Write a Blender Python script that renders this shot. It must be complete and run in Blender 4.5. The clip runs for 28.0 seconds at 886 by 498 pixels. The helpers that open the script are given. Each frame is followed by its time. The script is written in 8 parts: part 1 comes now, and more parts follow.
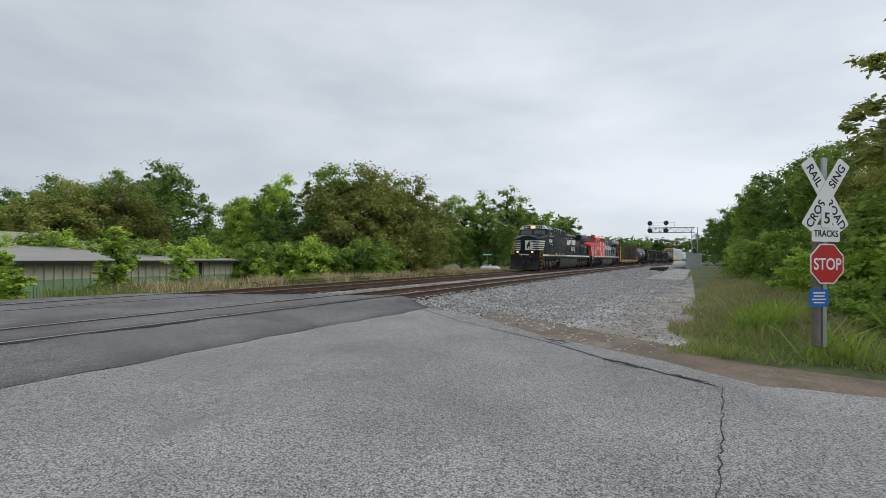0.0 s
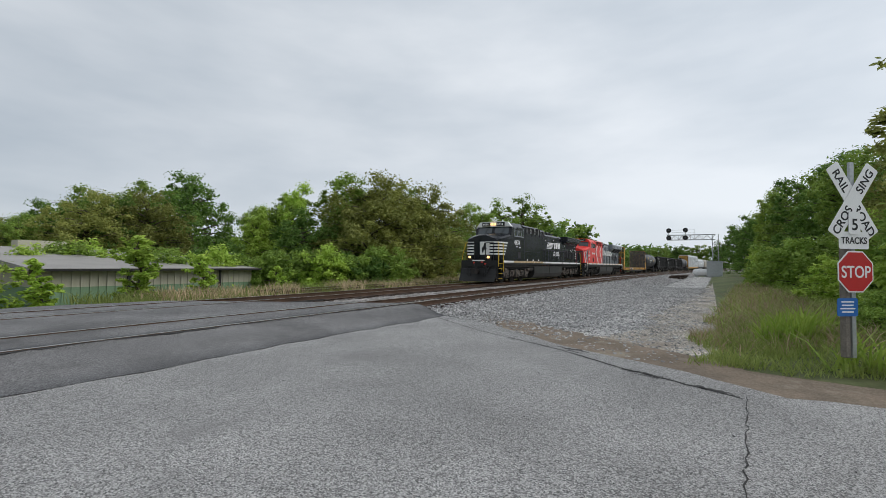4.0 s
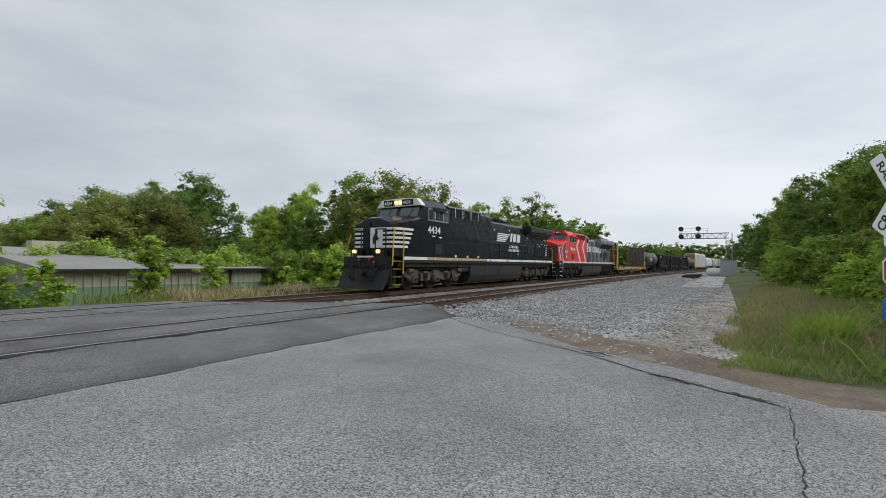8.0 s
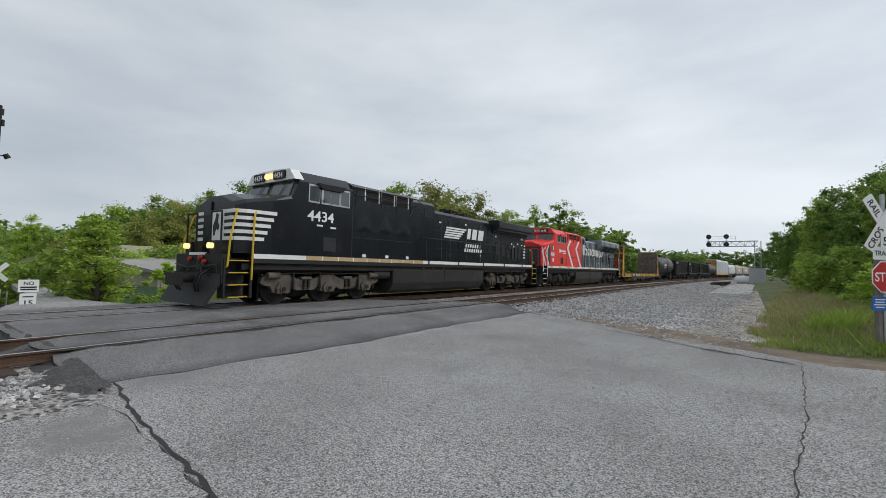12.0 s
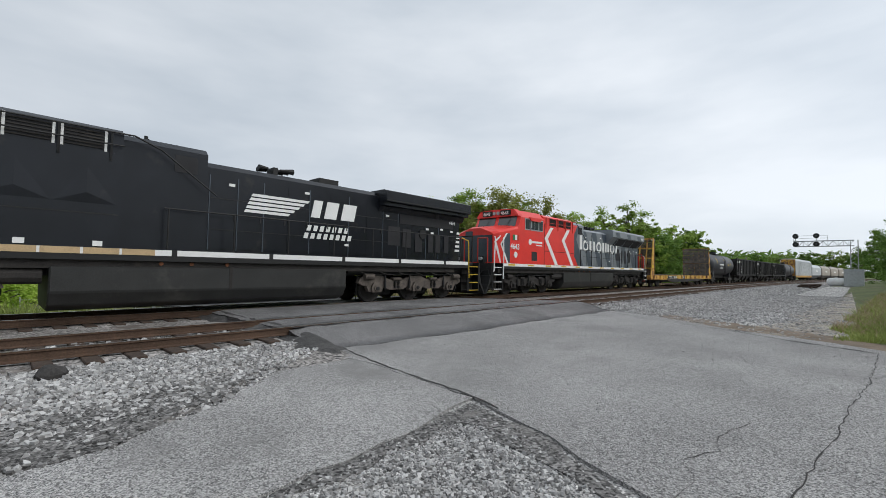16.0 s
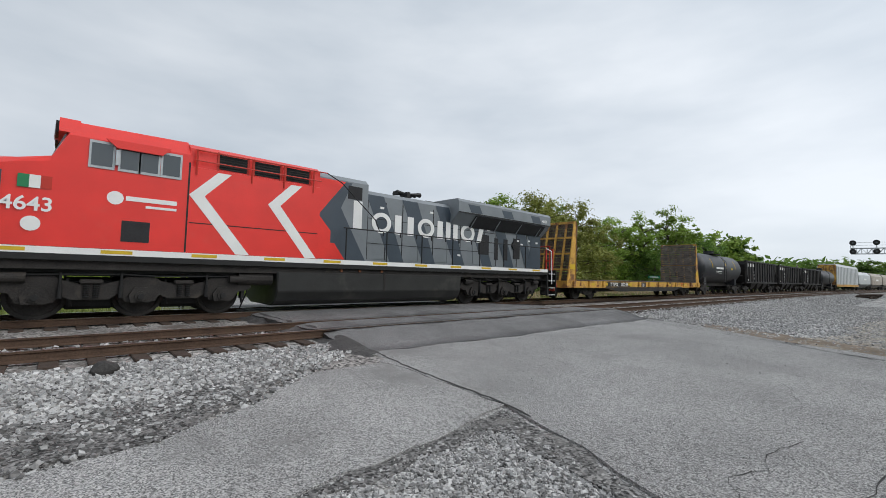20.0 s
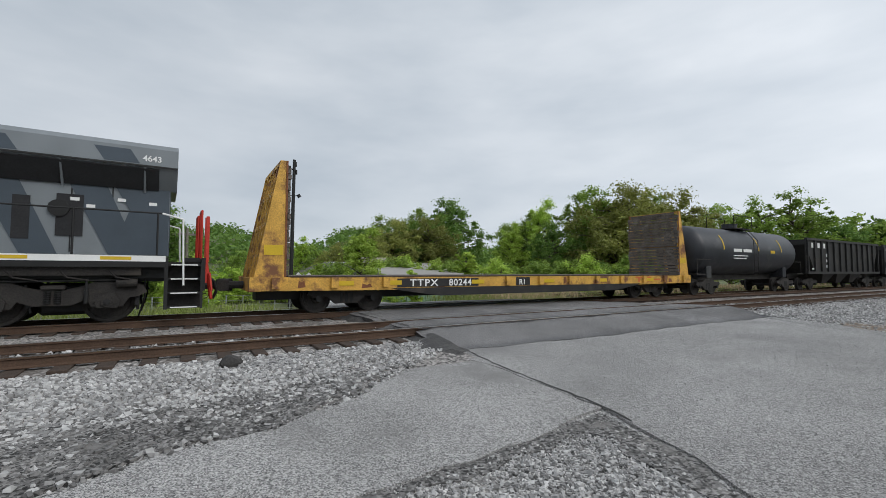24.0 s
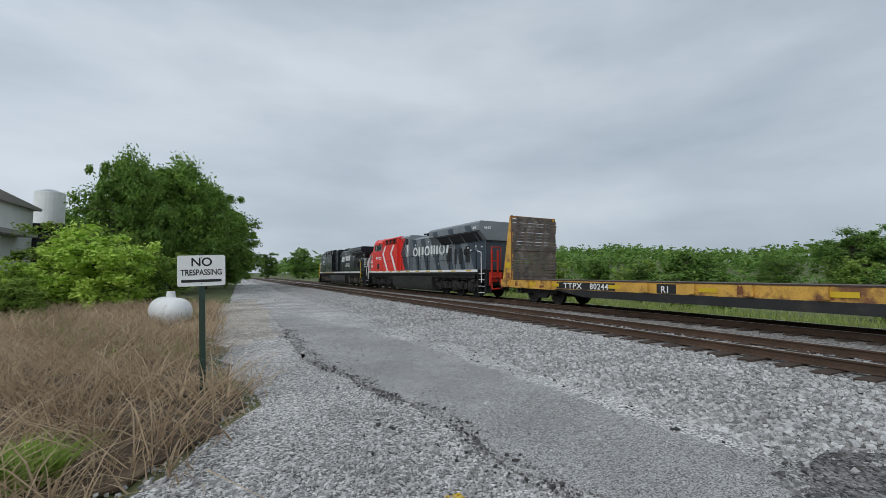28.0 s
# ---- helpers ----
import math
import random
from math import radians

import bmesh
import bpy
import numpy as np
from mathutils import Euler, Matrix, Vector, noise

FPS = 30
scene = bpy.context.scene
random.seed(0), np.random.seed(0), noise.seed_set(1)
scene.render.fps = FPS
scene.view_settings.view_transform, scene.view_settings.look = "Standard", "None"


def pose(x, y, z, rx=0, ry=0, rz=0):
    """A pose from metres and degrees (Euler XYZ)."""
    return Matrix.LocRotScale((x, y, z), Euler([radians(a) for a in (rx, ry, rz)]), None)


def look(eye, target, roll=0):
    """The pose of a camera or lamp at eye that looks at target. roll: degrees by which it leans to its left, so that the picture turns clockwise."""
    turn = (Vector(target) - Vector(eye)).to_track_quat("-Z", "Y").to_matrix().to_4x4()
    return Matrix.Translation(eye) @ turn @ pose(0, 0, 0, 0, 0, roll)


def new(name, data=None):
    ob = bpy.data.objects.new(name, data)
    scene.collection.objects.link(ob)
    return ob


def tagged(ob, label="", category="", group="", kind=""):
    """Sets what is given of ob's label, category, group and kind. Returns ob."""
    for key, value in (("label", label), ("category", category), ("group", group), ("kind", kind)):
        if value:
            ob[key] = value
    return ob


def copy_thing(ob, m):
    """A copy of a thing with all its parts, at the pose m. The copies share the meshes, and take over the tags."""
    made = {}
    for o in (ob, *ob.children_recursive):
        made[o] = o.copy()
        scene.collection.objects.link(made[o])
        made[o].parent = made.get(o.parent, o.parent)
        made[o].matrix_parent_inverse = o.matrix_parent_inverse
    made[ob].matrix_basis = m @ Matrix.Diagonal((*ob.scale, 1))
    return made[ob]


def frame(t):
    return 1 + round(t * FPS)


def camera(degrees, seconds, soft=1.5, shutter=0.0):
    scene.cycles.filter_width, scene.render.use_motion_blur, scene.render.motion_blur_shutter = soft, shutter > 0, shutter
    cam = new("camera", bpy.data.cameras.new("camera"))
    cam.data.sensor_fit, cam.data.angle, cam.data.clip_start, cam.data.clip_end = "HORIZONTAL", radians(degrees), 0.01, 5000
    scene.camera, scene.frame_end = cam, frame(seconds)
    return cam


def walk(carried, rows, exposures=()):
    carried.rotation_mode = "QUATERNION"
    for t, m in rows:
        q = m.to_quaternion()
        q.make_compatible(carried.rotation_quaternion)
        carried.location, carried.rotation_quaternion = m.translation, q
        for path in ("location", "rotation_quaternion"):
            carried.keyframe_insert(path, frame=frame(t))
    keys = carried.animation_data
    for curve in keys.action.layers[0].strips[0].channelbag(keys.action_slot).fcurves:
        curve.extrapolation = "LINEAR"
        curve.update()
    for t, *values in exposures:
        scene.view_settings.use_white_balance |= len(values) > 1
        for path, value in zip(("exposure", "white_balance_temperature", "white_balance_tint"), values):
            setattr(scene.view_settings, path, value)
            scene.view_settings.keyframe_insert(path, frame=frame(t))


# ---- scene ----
# camera: stands beside the crossing, steps back at about 12 s, then swings round after the train
cam = camera(92.0, 28.0, soft=0.6)
PATH = [
    (0, pose(0.050, 5.900, 1.680, 90.88, -0.84, 29.91)),
    (0.5, pose(0.050, 5.900, 1.680, 91.02, -0.84, 30.46)),
    (1, pose(0.050, 5.900, 1.680, 91.06, -0.84, 30.94)),
    (1.5, pose(0.050, 5.900, 1.680, 91.09, -0.86, 31.48)),
    (2, pose(0.050, 5.900, 1.680, 91.14, -0.87, 31.72)),
    (2.5, pose(0.050, 5.900, 1.680, 91.35, -0.87, 31.74)),
    (3, pose(0.050, 5.900, 1.680, 91.59, -0.86, 31.77)),
    (3.5, pose(0.050, 5.900, 1.680, 91.78, -0.83, 31.84)),
    (5.5, pose(0.040, 5.900, 1.680, 92.12, -0.80, 32.23)),
    (6, pose(0.012, 5.900, 1.680, 92.17, -0.80, 32.30)),
    (6.5, pose(-0.031, 5.914, 1.680, 92.04, -0.76, 32.49)),
    (7, pose(-0.085, 5.952, 1.680, 92.01, -0.74, 32.62)),
    (7.5, pose(-0.148, 6.010, 1.680, 91.82, -0.70, 32.81)),
    (8, pose(-0.215, 6.080, 1.680, 91.83, -0.69, 33.06)),
    (8.5, pose(-0.285, 6.159, 1.680, 91.86, -0.62, 33.93)),
    (9, pose(-0.352, 6.241, 1.680, 92.06, -0.54, 34.87)),
    (9.5, pose(-0.415, 6.320, 1.680, 92.12, -0.54, 35.51)),
    (10, pose(-0.469, 6.390, 1.680, 92.22, -0.53, 36.14)),
    (10.5, pose(-0.512, 6.448, 1.680, 92.19, -0.51, 37.48)),
    (11, pose(-0.540, 6.486, 1.680, 92.24, -0.50, 38.72)),
    (11.5, pose(-0.550, 6.500, 1.680, 92.36, -0.40, 39.89)),
    (12, pose(-0.30, 2.60, 1.64, 92.50, -1.20, 35.60)),
    (12.3, pose(-0.10, 1.30, 1.61, 92.40, -1.20, 33.20)),
    (12.5, pose(0, 0.80, 1.6, 92.30, -1.10, 32.70)),
    (13, pose(0, 0.31, 1.6, 92.58, -0.80, 33.99)),
    (13.5, pose(0, 0, 1.6, 92.67, -1.30, 36.31)),
    (15.5, pose(0, 0, 1.6, 92.72, -0.78, 42.93)),
    (16, pose(0, 0, 1.6, 92.67, -1.06, 43.34)),
    (16.5, pose(0, 0, 1.6, 92.74, -1.28, 43.70)),
    (17, pose(0, 0, 1.6, 92.82, -1.48, 44.14)),
    (17.5, pose(0, 0, 1.6, 92.94, -1.54, 44.59)),
    (18, pose(0, 0, 1.6, 93.16, -1.53, 45.15)),
    (18.5, pose(0, 0, 1.6, 93.21, -1.45, 45.83)),
    (19, pose(0, 0, 1.6, 93.23, -1.45, 46.71)),
    (19.5, pose(0, 0, 1.6, 93.33, -1.47, 47.41)),
    (20, pose(0, 0, 1.6, 93.26, -1.60, 47.61)),
    (20.5, pose(0, 0, 1.6, 93.16, -1.93, 47.90)),
    (21, pose(0, 0, 1.6, 93.08, -2.03, 47.87)),
    (21.5, pose(0, 0, 1.6, 92.96, -2.03, 47.79)),
    (23.5, pose(0, 0, 1.6, 92.39, -1.50, 48.18)),
    (24, pose(0, 0, 1.6, 92.89, -0.18, 59.26)),
    (24.5, pose(0, 0, 1.6, 93.75, 0.05, 91.40)),
    (25, pose(0, 0, 1.6, 93.40, 0.60, 115.89)),
    (25.5, pose(0, 0, 1.6, 93.54, 1.30, 131.17)),
    (26, pose(0, 0, 1.6, 92.97, 0.75, 146.15)),
    (26.5, pose(0, 0, 1.6, 93.09, 0.35, 155.78)),
    (27, pose(0, 0, 1.6, 93.18, 0.10, 156.81)),
    (27.5, pose(0, 0, 1.6, 93.43, 0.00, 155.58)),
    (28, pose(0, 0, 1.6, 93.51, -0.40, 155.73)),
]
walk(cam, PATH, ((0, -0.06, 6500, 10), (11, -0.06, 6500, 10), (13, -0.08, 6500, 10), (16, 0.05, 6480, 10), (22, 0.06, 6480, 10), (24, -0.02, 6480, 10), (25, 0.06, 6520, 10), (26, -0.02, 6460, 10), (27, -0.05, 6400, 9), (28, -0.16, 6200, 8)))

# ---- world, sun ----
world = bpy.data.worlds.new("overcast_sky")
scene.world = world
world.use_nodes = True
wn, wl = world.node_tree.nodes, world.node_tree.links
wn.clear()
w_out, w_bg = wn.new("ShaderNodeOutputWorld"), wn.new("ShaderNodeBackground")
sky = wn.new("ShaderNodeTexSky")
sky.sky_type, sky.sun_disc, sky.sun_elevation, sky.sun_rotation = "NISHITA", False, radians(41), radians(60)
sky_scale = wn.new("ShaderNodeVectorMath")
sky_scale.operation = "SCALE"
sky_scale.inputs["Scale"].default_value = 0.10
coord, cmap = wn.new("ShaderNodeTexCoord"), wn.new("ShaderNodeMapping")
cmap.inputs["Scale"].default_value = (1.0, 1.0, 3.2)
clouds, ramp = wn.new("ShaderNodeTexNoise"), wn.new("ShaderNodeValToRGB")
clouds.inputs["Scale"].default_value, clouds.inputs["Detail"].default_value, clouds.inputs["Roughness"].default_value = 1.5, 5.0, 0.5
ramp.color_ramp.elements[0].position, ramp.color_ramp.elements[0].color = 0.30, (0.495, 0.565, 0.64, 1)
ramp.color_ramp.elements[1].position, ramp.color_ramp.elements[1].color = 0.68, (0.82, 0.865, 0.915, 1)
mixer = wn.new("ShaderNodeMix")
mixer.data_type = "RGBA"
mixer.inputs[0].default_value = 0.93
wl.new(coord.outputs["Generated"], cmap.inputs["Vector"])
wl.new(cmap.outputs["Vector"], clouds.inputs["Vector"])
wl.new(clouds.outputs["Fac"], ramp.inputs["Fac"])
wl.new(sky.outputs["Color"], sky_scale.inputs[0])
wl.new(sky_scale.outputs["Vector"], mixer.inputs[6])
wl.new(ramp.outputs["Color"], mixer.inputs[7])
toward, lift, shade = wn.new("ShaderNodeVectorMath"), wn.new("ShaderNodeMapRange"), wn.new("ShaderNodeVectorMath")
toward.operation, shade.operation = "DOT_PRODUCT", "SCALE"
toward.inputs[1].default_value = (0.78, 0.62, 0.0)
lift.inputs["From Min"].default_value, lift.inputs["From Max"].default_value = -1.0, 1.0
lift.inputs["To Min"].default_value, lift.inputs["To Max"].default_value = 0.87, 1.15
wl.new(coord.outputs["Generated"], toward.inputs[0])
wl.new(toward.outputs["Value"], lift.inputs["Value"])
wl.new(mixer.outputs[2], shade.inputs[0])
wl.new(lift.outputs["Result"], shade.inputs["Scale"])
wl.new(shade.outputs["Vector"], w_bg.inputs["Color"])
w_bg.inputs["Strength"].default_value = 1.0
wl.new(w_bg.outputs["Background"], w_out.inputs["Surface"])

sun_data = bpy.data.lights.new("sun", "SUN")
sun_data.energy, sun_data.angle, sun_data.color = 1.35, radians(38), (1.0, 0.975, 0.935)
sun = new("sun", sun_data)
sun.matrix_world = look((70, 50, 70), (0, 10, 0))

# ---- materials ----
def material(name, color, rough=0.7, metal=0.0, vary=0.25, scale=3.0, grain=40.0, bump=0.15, dirt=None, dirt_at=0.55, spec=0.4, island=False, speck=0.0, chips=70.0):
    """A base colour with stains at one scale, grain at another, and fine relief."""
    m = bpy.data.materials.new(name)
    m.use_nodes = True
    n, l = m.node_tree.nodes, m.node_tree.links
    b = n["Principled BSDF"]
    b.inputs["Roughness"].default_value, b.inputs["Metallic"].default_value = rough, metal
    b.inputs["Specular IOR Level"].default_value = spec
    co = n.new("ShaderNodeTexCoord")
    big, small = n.new("ShaderNodeTexNoise"), n.new("ShaderNodeTexNoise")
    big.inputs["Scale"].default_value, big.inputs["Detail"].default_value = scale, 6
    small.inputs["Scale"].default_value, small.inputs["Detail"].default_value = grain, 3
    l.new(co.outputs["Object"], big.inputs["Vector"])
    l.new(co.outputs["Object"], small.inputs["Vector"])
    add = n.new("ShaderNodeMath")
    add.operation = "ADD"
    l.new(big.outputs["Fac"], add.inputs[0])
    l.new(small.outputs["Fac"], add.inputs[1])
    r = n.new("ShaderNodeMapRange")
    r.inputs["From Min"].default_value, r.inputs["From Max"].default_value = 0.7, 1.3
    r.inputs["To Min"].default_value, r.inputs["To Max"].default_value = 1 - vary, 1 + vary
    l.new(add.outputs[0], r.inputs["Value"])
    hue = n.new("ShaderNodeHueSaturation")
    hue.inputs["Color"].default_value = (*color, 1)
    l.new(r.outputs["Result"], hue.inputs["Value"])
    last = hue.outputs["Color"]
    if island:
        geo = n.new("ShaderNodeNewGeometry")
        r2 = n.new("ShaderNodeMapRange")
        r2.inputs["To Min"].default_value, r2.inputs["To Max"].default_value = 0.5, 1.4
        l.new(geo.outputs["Random Per Island"], r2.inputs["Value"])
        hue2 = n.new("ShaderNodeHueSaturation")
        l.new(last, hue2.inputs["Color"])
        l.new(r2.outputs["Result"], hue2.inputs["Value"])
        last = hue2.outputs["Color"]
    if speck:
        fine, grey = n.new("ShaderNodeTexVoronoi"), n.new("ShaderNodeSeparateColor")
        fine.inputs["Scale"].default_value = chips
        l.new(co.outputs["Object"], fine.inputs["Vector"])
        l.new(fine.outputs["Color"], grey.inputs["Color"])
        r3 = n.new("ShaderNodeMapRange")
        r3.inputs["From Min"].default_value, r3.inputs["From Max"].default_value = 0.05, 0.95
        r3.inputs["To Min"].default_value, r3.inputs["To Max"].default_value = 1 - speck, 1 + speck
        l.new(grey.outputs["Red"], r3.inputs["Value"])
        hue3 = n.new("ShaderNodeHueSaturation")
        l.new(last, hue3.inputs["Color"])
        l.new(r3.outputs["Result"], hue3.inputs["Value"])
        last = hue3.outputs["Color"]
    if dirt:
        st = n.new("ShaderNodeTexNoise")
        st.inputs["Scale"].default_value, st.inputs["Detail"].default_value, st.inputs["Roughness"].default_value = scale * 0.7, 8, 0.65
        l.new(co.outputs["Object"], st.inputs["Vector"])
        cr = n.new("ShaderNodeMapRange")
        cr.inputs["From Min"].default_value, cr.inputs["From Max"].default_value = dirt_at, dirt_at + 0.12
        l.new(st.outputs["Fac"], cr.inputs["Value"])
        mx = n.new("ShaderNodeMix")
        mx.data_type = "RGBA"
        mx.inputs[7].default_value = (*dirt, 1)
        l.new(cr.outputs["Result"], mx.inputs[0])
        l.new(last, mx.inputs[6])
        last = mx.outputs[2]
    l.new(last, b.inputs["Base Color"])
    if bump:
        bp = n.new("ShaderNodeBump")
        bp.inputs["Strength"].default_value, bp.inputs["Distance"].default_value = bump, 0.02
        l.new(small.outputs["Fac"], bp.inputs["Height"])
        l.new(bp.outputs["Normal"], b.inputs["Normal"])
    return m


def leaf_material(name, color, tint):
    """Leaves: colour varies leaf by leaf and over the crown, a little light passes through."""
    m = bpy.data.materials.new(name)
    m.use_nodes = True
    n, l = m.node_tree.nodes, m.node_tree.links
    b = n["Principled BSDF"]
    b.inputs["Roughness"].default_value, b.inputs["Specular IOR Level"].default_value = 0.6, 0.25
    geo, co, no = n.new("ShaderNodeNewGeometry"), n.new("ShaderNodeTexCoord"), n.new("ShaderNodeTexNoise")
    no.inputs["Scale"].default_value, no.inputs["Detail"].default_value = 0.6, 4
    info = n.new("ShaderNodeObjectInfo")
    l.new(co.outputs["Object"], no.inputs["Vector"])
    add = n.new("ShaderNodeMath")
    add.operation = "MULTIPLY_ADD"
    add.inputs[1].default_value = 0.5
    l.new(geo.outputs["Random Per Island"], add.inputs[0])
    l.new(no.outputs["Fac"], add.inputs[2])
    mx = n.new("ShaderNodeMix")
    mx.data_type = "RGBA"
    r = n.new("ShaderNodeMapRange")
    r.inputs["From Min"].default_value, r.inputs["From Max"].default_value = 0.35, 1.1
    l.new(add.outputs[0], r.inputs["Value"])
    l.new(r.outputs["Result"], mx.inputs[0])
    mx.inputs[6].default_value, mx.inputs[7].default_value = (*color, 1), (*tint, 1)
    hs = n.new("ShaderNodeHueSaturation")
    rv = n.new("ShaderNodeMapRange")
    rv.inputs["To Min"].default_value, rv.inputs["To Max"].default_value = 0.8, 1.25
    l.new(info.outputs["Random"], rv.inputs["Value"])
    l.new(rv.outputs["Result"], hs.inputs["Value"])
    l.new(mx.outputs[2], hs.inputs["Color"])
    l.new(hs.outputs["Color"], b.inputs["Base Color"])
    tr, ms = n.new("ShaderNodeBsdfTranslucent"), n.new("ShaderNodeMixShader")
    l.new(hs.outputs["Color"], tr.inputs["Color"])
    ms.inputs[0].default_value = 0.38
    l.new(b.outputs[0], ms.inputs[1])
    l.new(tr.outputs[0], ms.inputs[2])
    l.new(ms.outputs[0], n["Material Output"].inputs["Surface"])
    return m


def glow(name, color, strength):
    m = bpy.data.materials.new(name)
    m.use_nodes = True
    b = m.node_tree.nodes["Principled BSDF"]
    b.inputs["Base Color"].default_value = (*color, 1)
    b.inputs["Emission Color"].default_value = (*color, 1)
    b.inputs["Emission Strength"].default_value = strength
    return m


ASPHALT = material("old_asphalt", (0.285, 0.279, 0.272), 0.85, 0, 0.32, 0.45, 60, 0.8, (0.21, 0.205, 0.2), 0.57, speck=0.7, chips=92)
ASPHALT_DARK = material("crossing_asphalt", (0.165, 0.161, 0.16), 0.8, 0, 0.4, 0.6, 60, 0.8, (0.095, 0.092, 0.092), 0.54, speck=0.55, chips=92)
ASPHALT_PALE = material("lane_asphalt", (0.305, 0.298, 0.29), 0.88, 0, 0.28, 0.6, 80, 0.6, (0.22, 0.215, 0.208), 0.55, speck=0.7, chips=92)
APRON = material("apron_asphalt", (0.075, 0.072, 0.07), 0.75, 0, 0.5, 2.5, 50, 1.0, (0.15, 0.145, 0.14), 0.58, speck=0.5, chips=60)
TAR = material("crack_tar_and_filler", (0.035, 0.033, 0.032), 0.8, 0, 0.4, 3, 60, 0.5)
GRAVEL = material("gravel", (0.37, 0.36, 0.348), 0.95, 0, 0.5, 0.6, 22, 1.0, (0.25, 0.235, 0.215), 0.58, speck=0.8, chips=55)
GRAVEL_DARK = material("oily_gravel", (0.135, 0.13, 0.125), 0.85, 0, 0.6, 2.5, 25, 1.0, (0.2, 0.19, 0.18), 0.56, speck=0.85, chips=42)
BALLAST = material("ballast_bed", (0.25, 0.235, 0.222), 0.95, 0, 0.5, 0.8, 18, 1.0, (0.13, 0.11, 0.095), 0.54, speck=0.8, chips=22)
STONE = material("ballast_stone", (0.405, 0.398, 0.39), 0.9, 0, 0.2, 1.2, 30, 0.3, island=True)
WET_STONE = material("wet_stone", (0.15, 0.145, 0.14), 0.6, 0, 0.4, 2, 30, 0.3, island=True)
STONE_DARK = material("dark_stone", (0.045, 0.042, 0.04), 0.75, 0, 0.3, 5, 40, 0.4)
TIE = material("creosoted_tie", (0.06, 0.042, 0.032), 0.9, 0, 0.4, 4, 30, 0.6)
RAIL_RUST = material("rusty_rail", (0.088, 0.053, 0.035), 0.8, 0.1, 0.35, 2, 40, 0.3)
RAIL_TOP = material("polished_railhead", (0.5, 0.48, 0.46), 0.32, 0.9, 0.15, 3, 60, 0.05)
THATCH = material("dead_thatch", (0.085, 0.06, 0.04), 0.95, 0, 0.5, 3, 30, 0.9, (0.19, 0.135, 0.09), 0.54)
DUSTY = material("dusty_gravel", (0.36, 0.325, 0.28), 0.95, 0, 0.5, 0.6, 22, 1.0, (0.26, 0.215, 0.17), 0.56, speck=0.7, chips=40)
DIRT = material("bare_dirt", (0.2, 0.155, 0.115), 0.95, 0, 0.35, 1.2, 30, 0.7, (0.3, 0.26, 0.2), 0.56)
LAND = material("rough_land", (0.10, 0.12, 0.045), 0.95, 0, 0.4, 0.15, 6, 0.8, (0.15, 0.13, 0.07), 0.56)
BLADE = leaf_material("green_grass", (0.16, 0.23, 0.045), (0.36, 0.40, 0.13))
STRAW = leaf_material("dry_grass", (0.24, 0.16, 0.095), (0.68, 0.53, 0.35))
LEAF = [leaf_material("spring_leaves", (0.15, 0.25, 0.04), (0.32, 0.43, 0.09)),
        leaf_material("dark_leaves", (0.08, 0.165, 0.035), (0.19, 0.30, 0.06)),
        leaf_material("olive_leaves", (0.19, 0.22, 0.055), (0.36, 0.37, 0.10)),
        leaf_material("bright_leaves", (0.25, 0.40, 0.05), (0.48, 0.60, 0.12))]
BARK = material("bark", (0.11, 0.09, 0.072), 0.95, 0, 0.35, 3, 25, 0.8)
BLACK = material("black_loco_paint", (0.011, 0.0125, 0.0165), 0.26, 0, 0.25, 1.2, 60, 0.03, (0.03, 0.029, 0.028), 0.6, 0.36)
SOOT = material("grimy_underframe", (0.026, 0.023, 0.021), 0.75, 0, 0.5, 2.5, 30, 0.3, (0.05, 0.042, 0.035), 0.56)
TRUCK_DUST = material("dusty_truck_steel", (0.105, 0.088, 0.075), 0.8, 0, 0.5, 2.5, 30, 0.3, (0.035, 0.03, 0.027), 0.56)
FUEL_TANK = material("dusty_tank_paint", (0.028, 0.028, 0.027), 0.45, 0, 0.3, 1.5, 40, 0.05, (0.055, 0.053, 0.048), 0.56)
STEEL_DARK = material("dark_steel", (0.016, 0.016, 0.016), 0.6, 0.1, 0.3, 3, 40, 0.15)
RED = material("red_loco_paint", (0.77, 0.04, 0.03), 0.36, 0, 0.1, 1.5, 60, 0.02, (0.74, 0.06, 0.042), 0.6, 0.5)
GREY_A = material("light_grey_paint", (0.20, 0.22, 0.235), 0.36, 0, 0.12, 1.5, 60, 0.02, spec=0.5)
GREY_B = material("slate_grey_paint", (0.055, 0.072, 0.092), 0.36, 0, 0.15, 1.5, 60, 0.02, spec=0.5)
WHITE = material("white_paint", (0.80, 0.80, 0.78), 0.5, 0, 0.06, 2, 50, 0.02)
CREAM = material("tan_stripe_paint", (0.5, 0.36, 0.2), 0.6, 0, 0.2, 2, 50, 0.02)
YELLOW = material("safety_yellow", (0.62, 0.42, 0.02), 0.5, 0, 0.1, 3, 50, 0.02)
FLAT_YELLOW = material("flatcar_yellow", (0.60, 0.34, 0.065), 0.65, 0, 0.3, 2.2, 30, 0.1, (0.19, 0.085, 0.04), 0.49)
WOOD_GREY = material("weathered_planks", (0.12, 0.10, 0.085), 0.9, 0, 0.55, 2.5, 25, 0.5, (0.22, 0.195, 0.17), 0.56)
RUST = material("rust", (0.19, 0.075, 0.035), 0.85, 0, 0.4, 2, 30, 0.3)
TANK_BLACK = material("tank_black", (0.028, 0.03, 0.036), 0.45, 0, 0.3, 0.9, 40, 0.04, (0.06, 0.06, 0.062), 0.56)
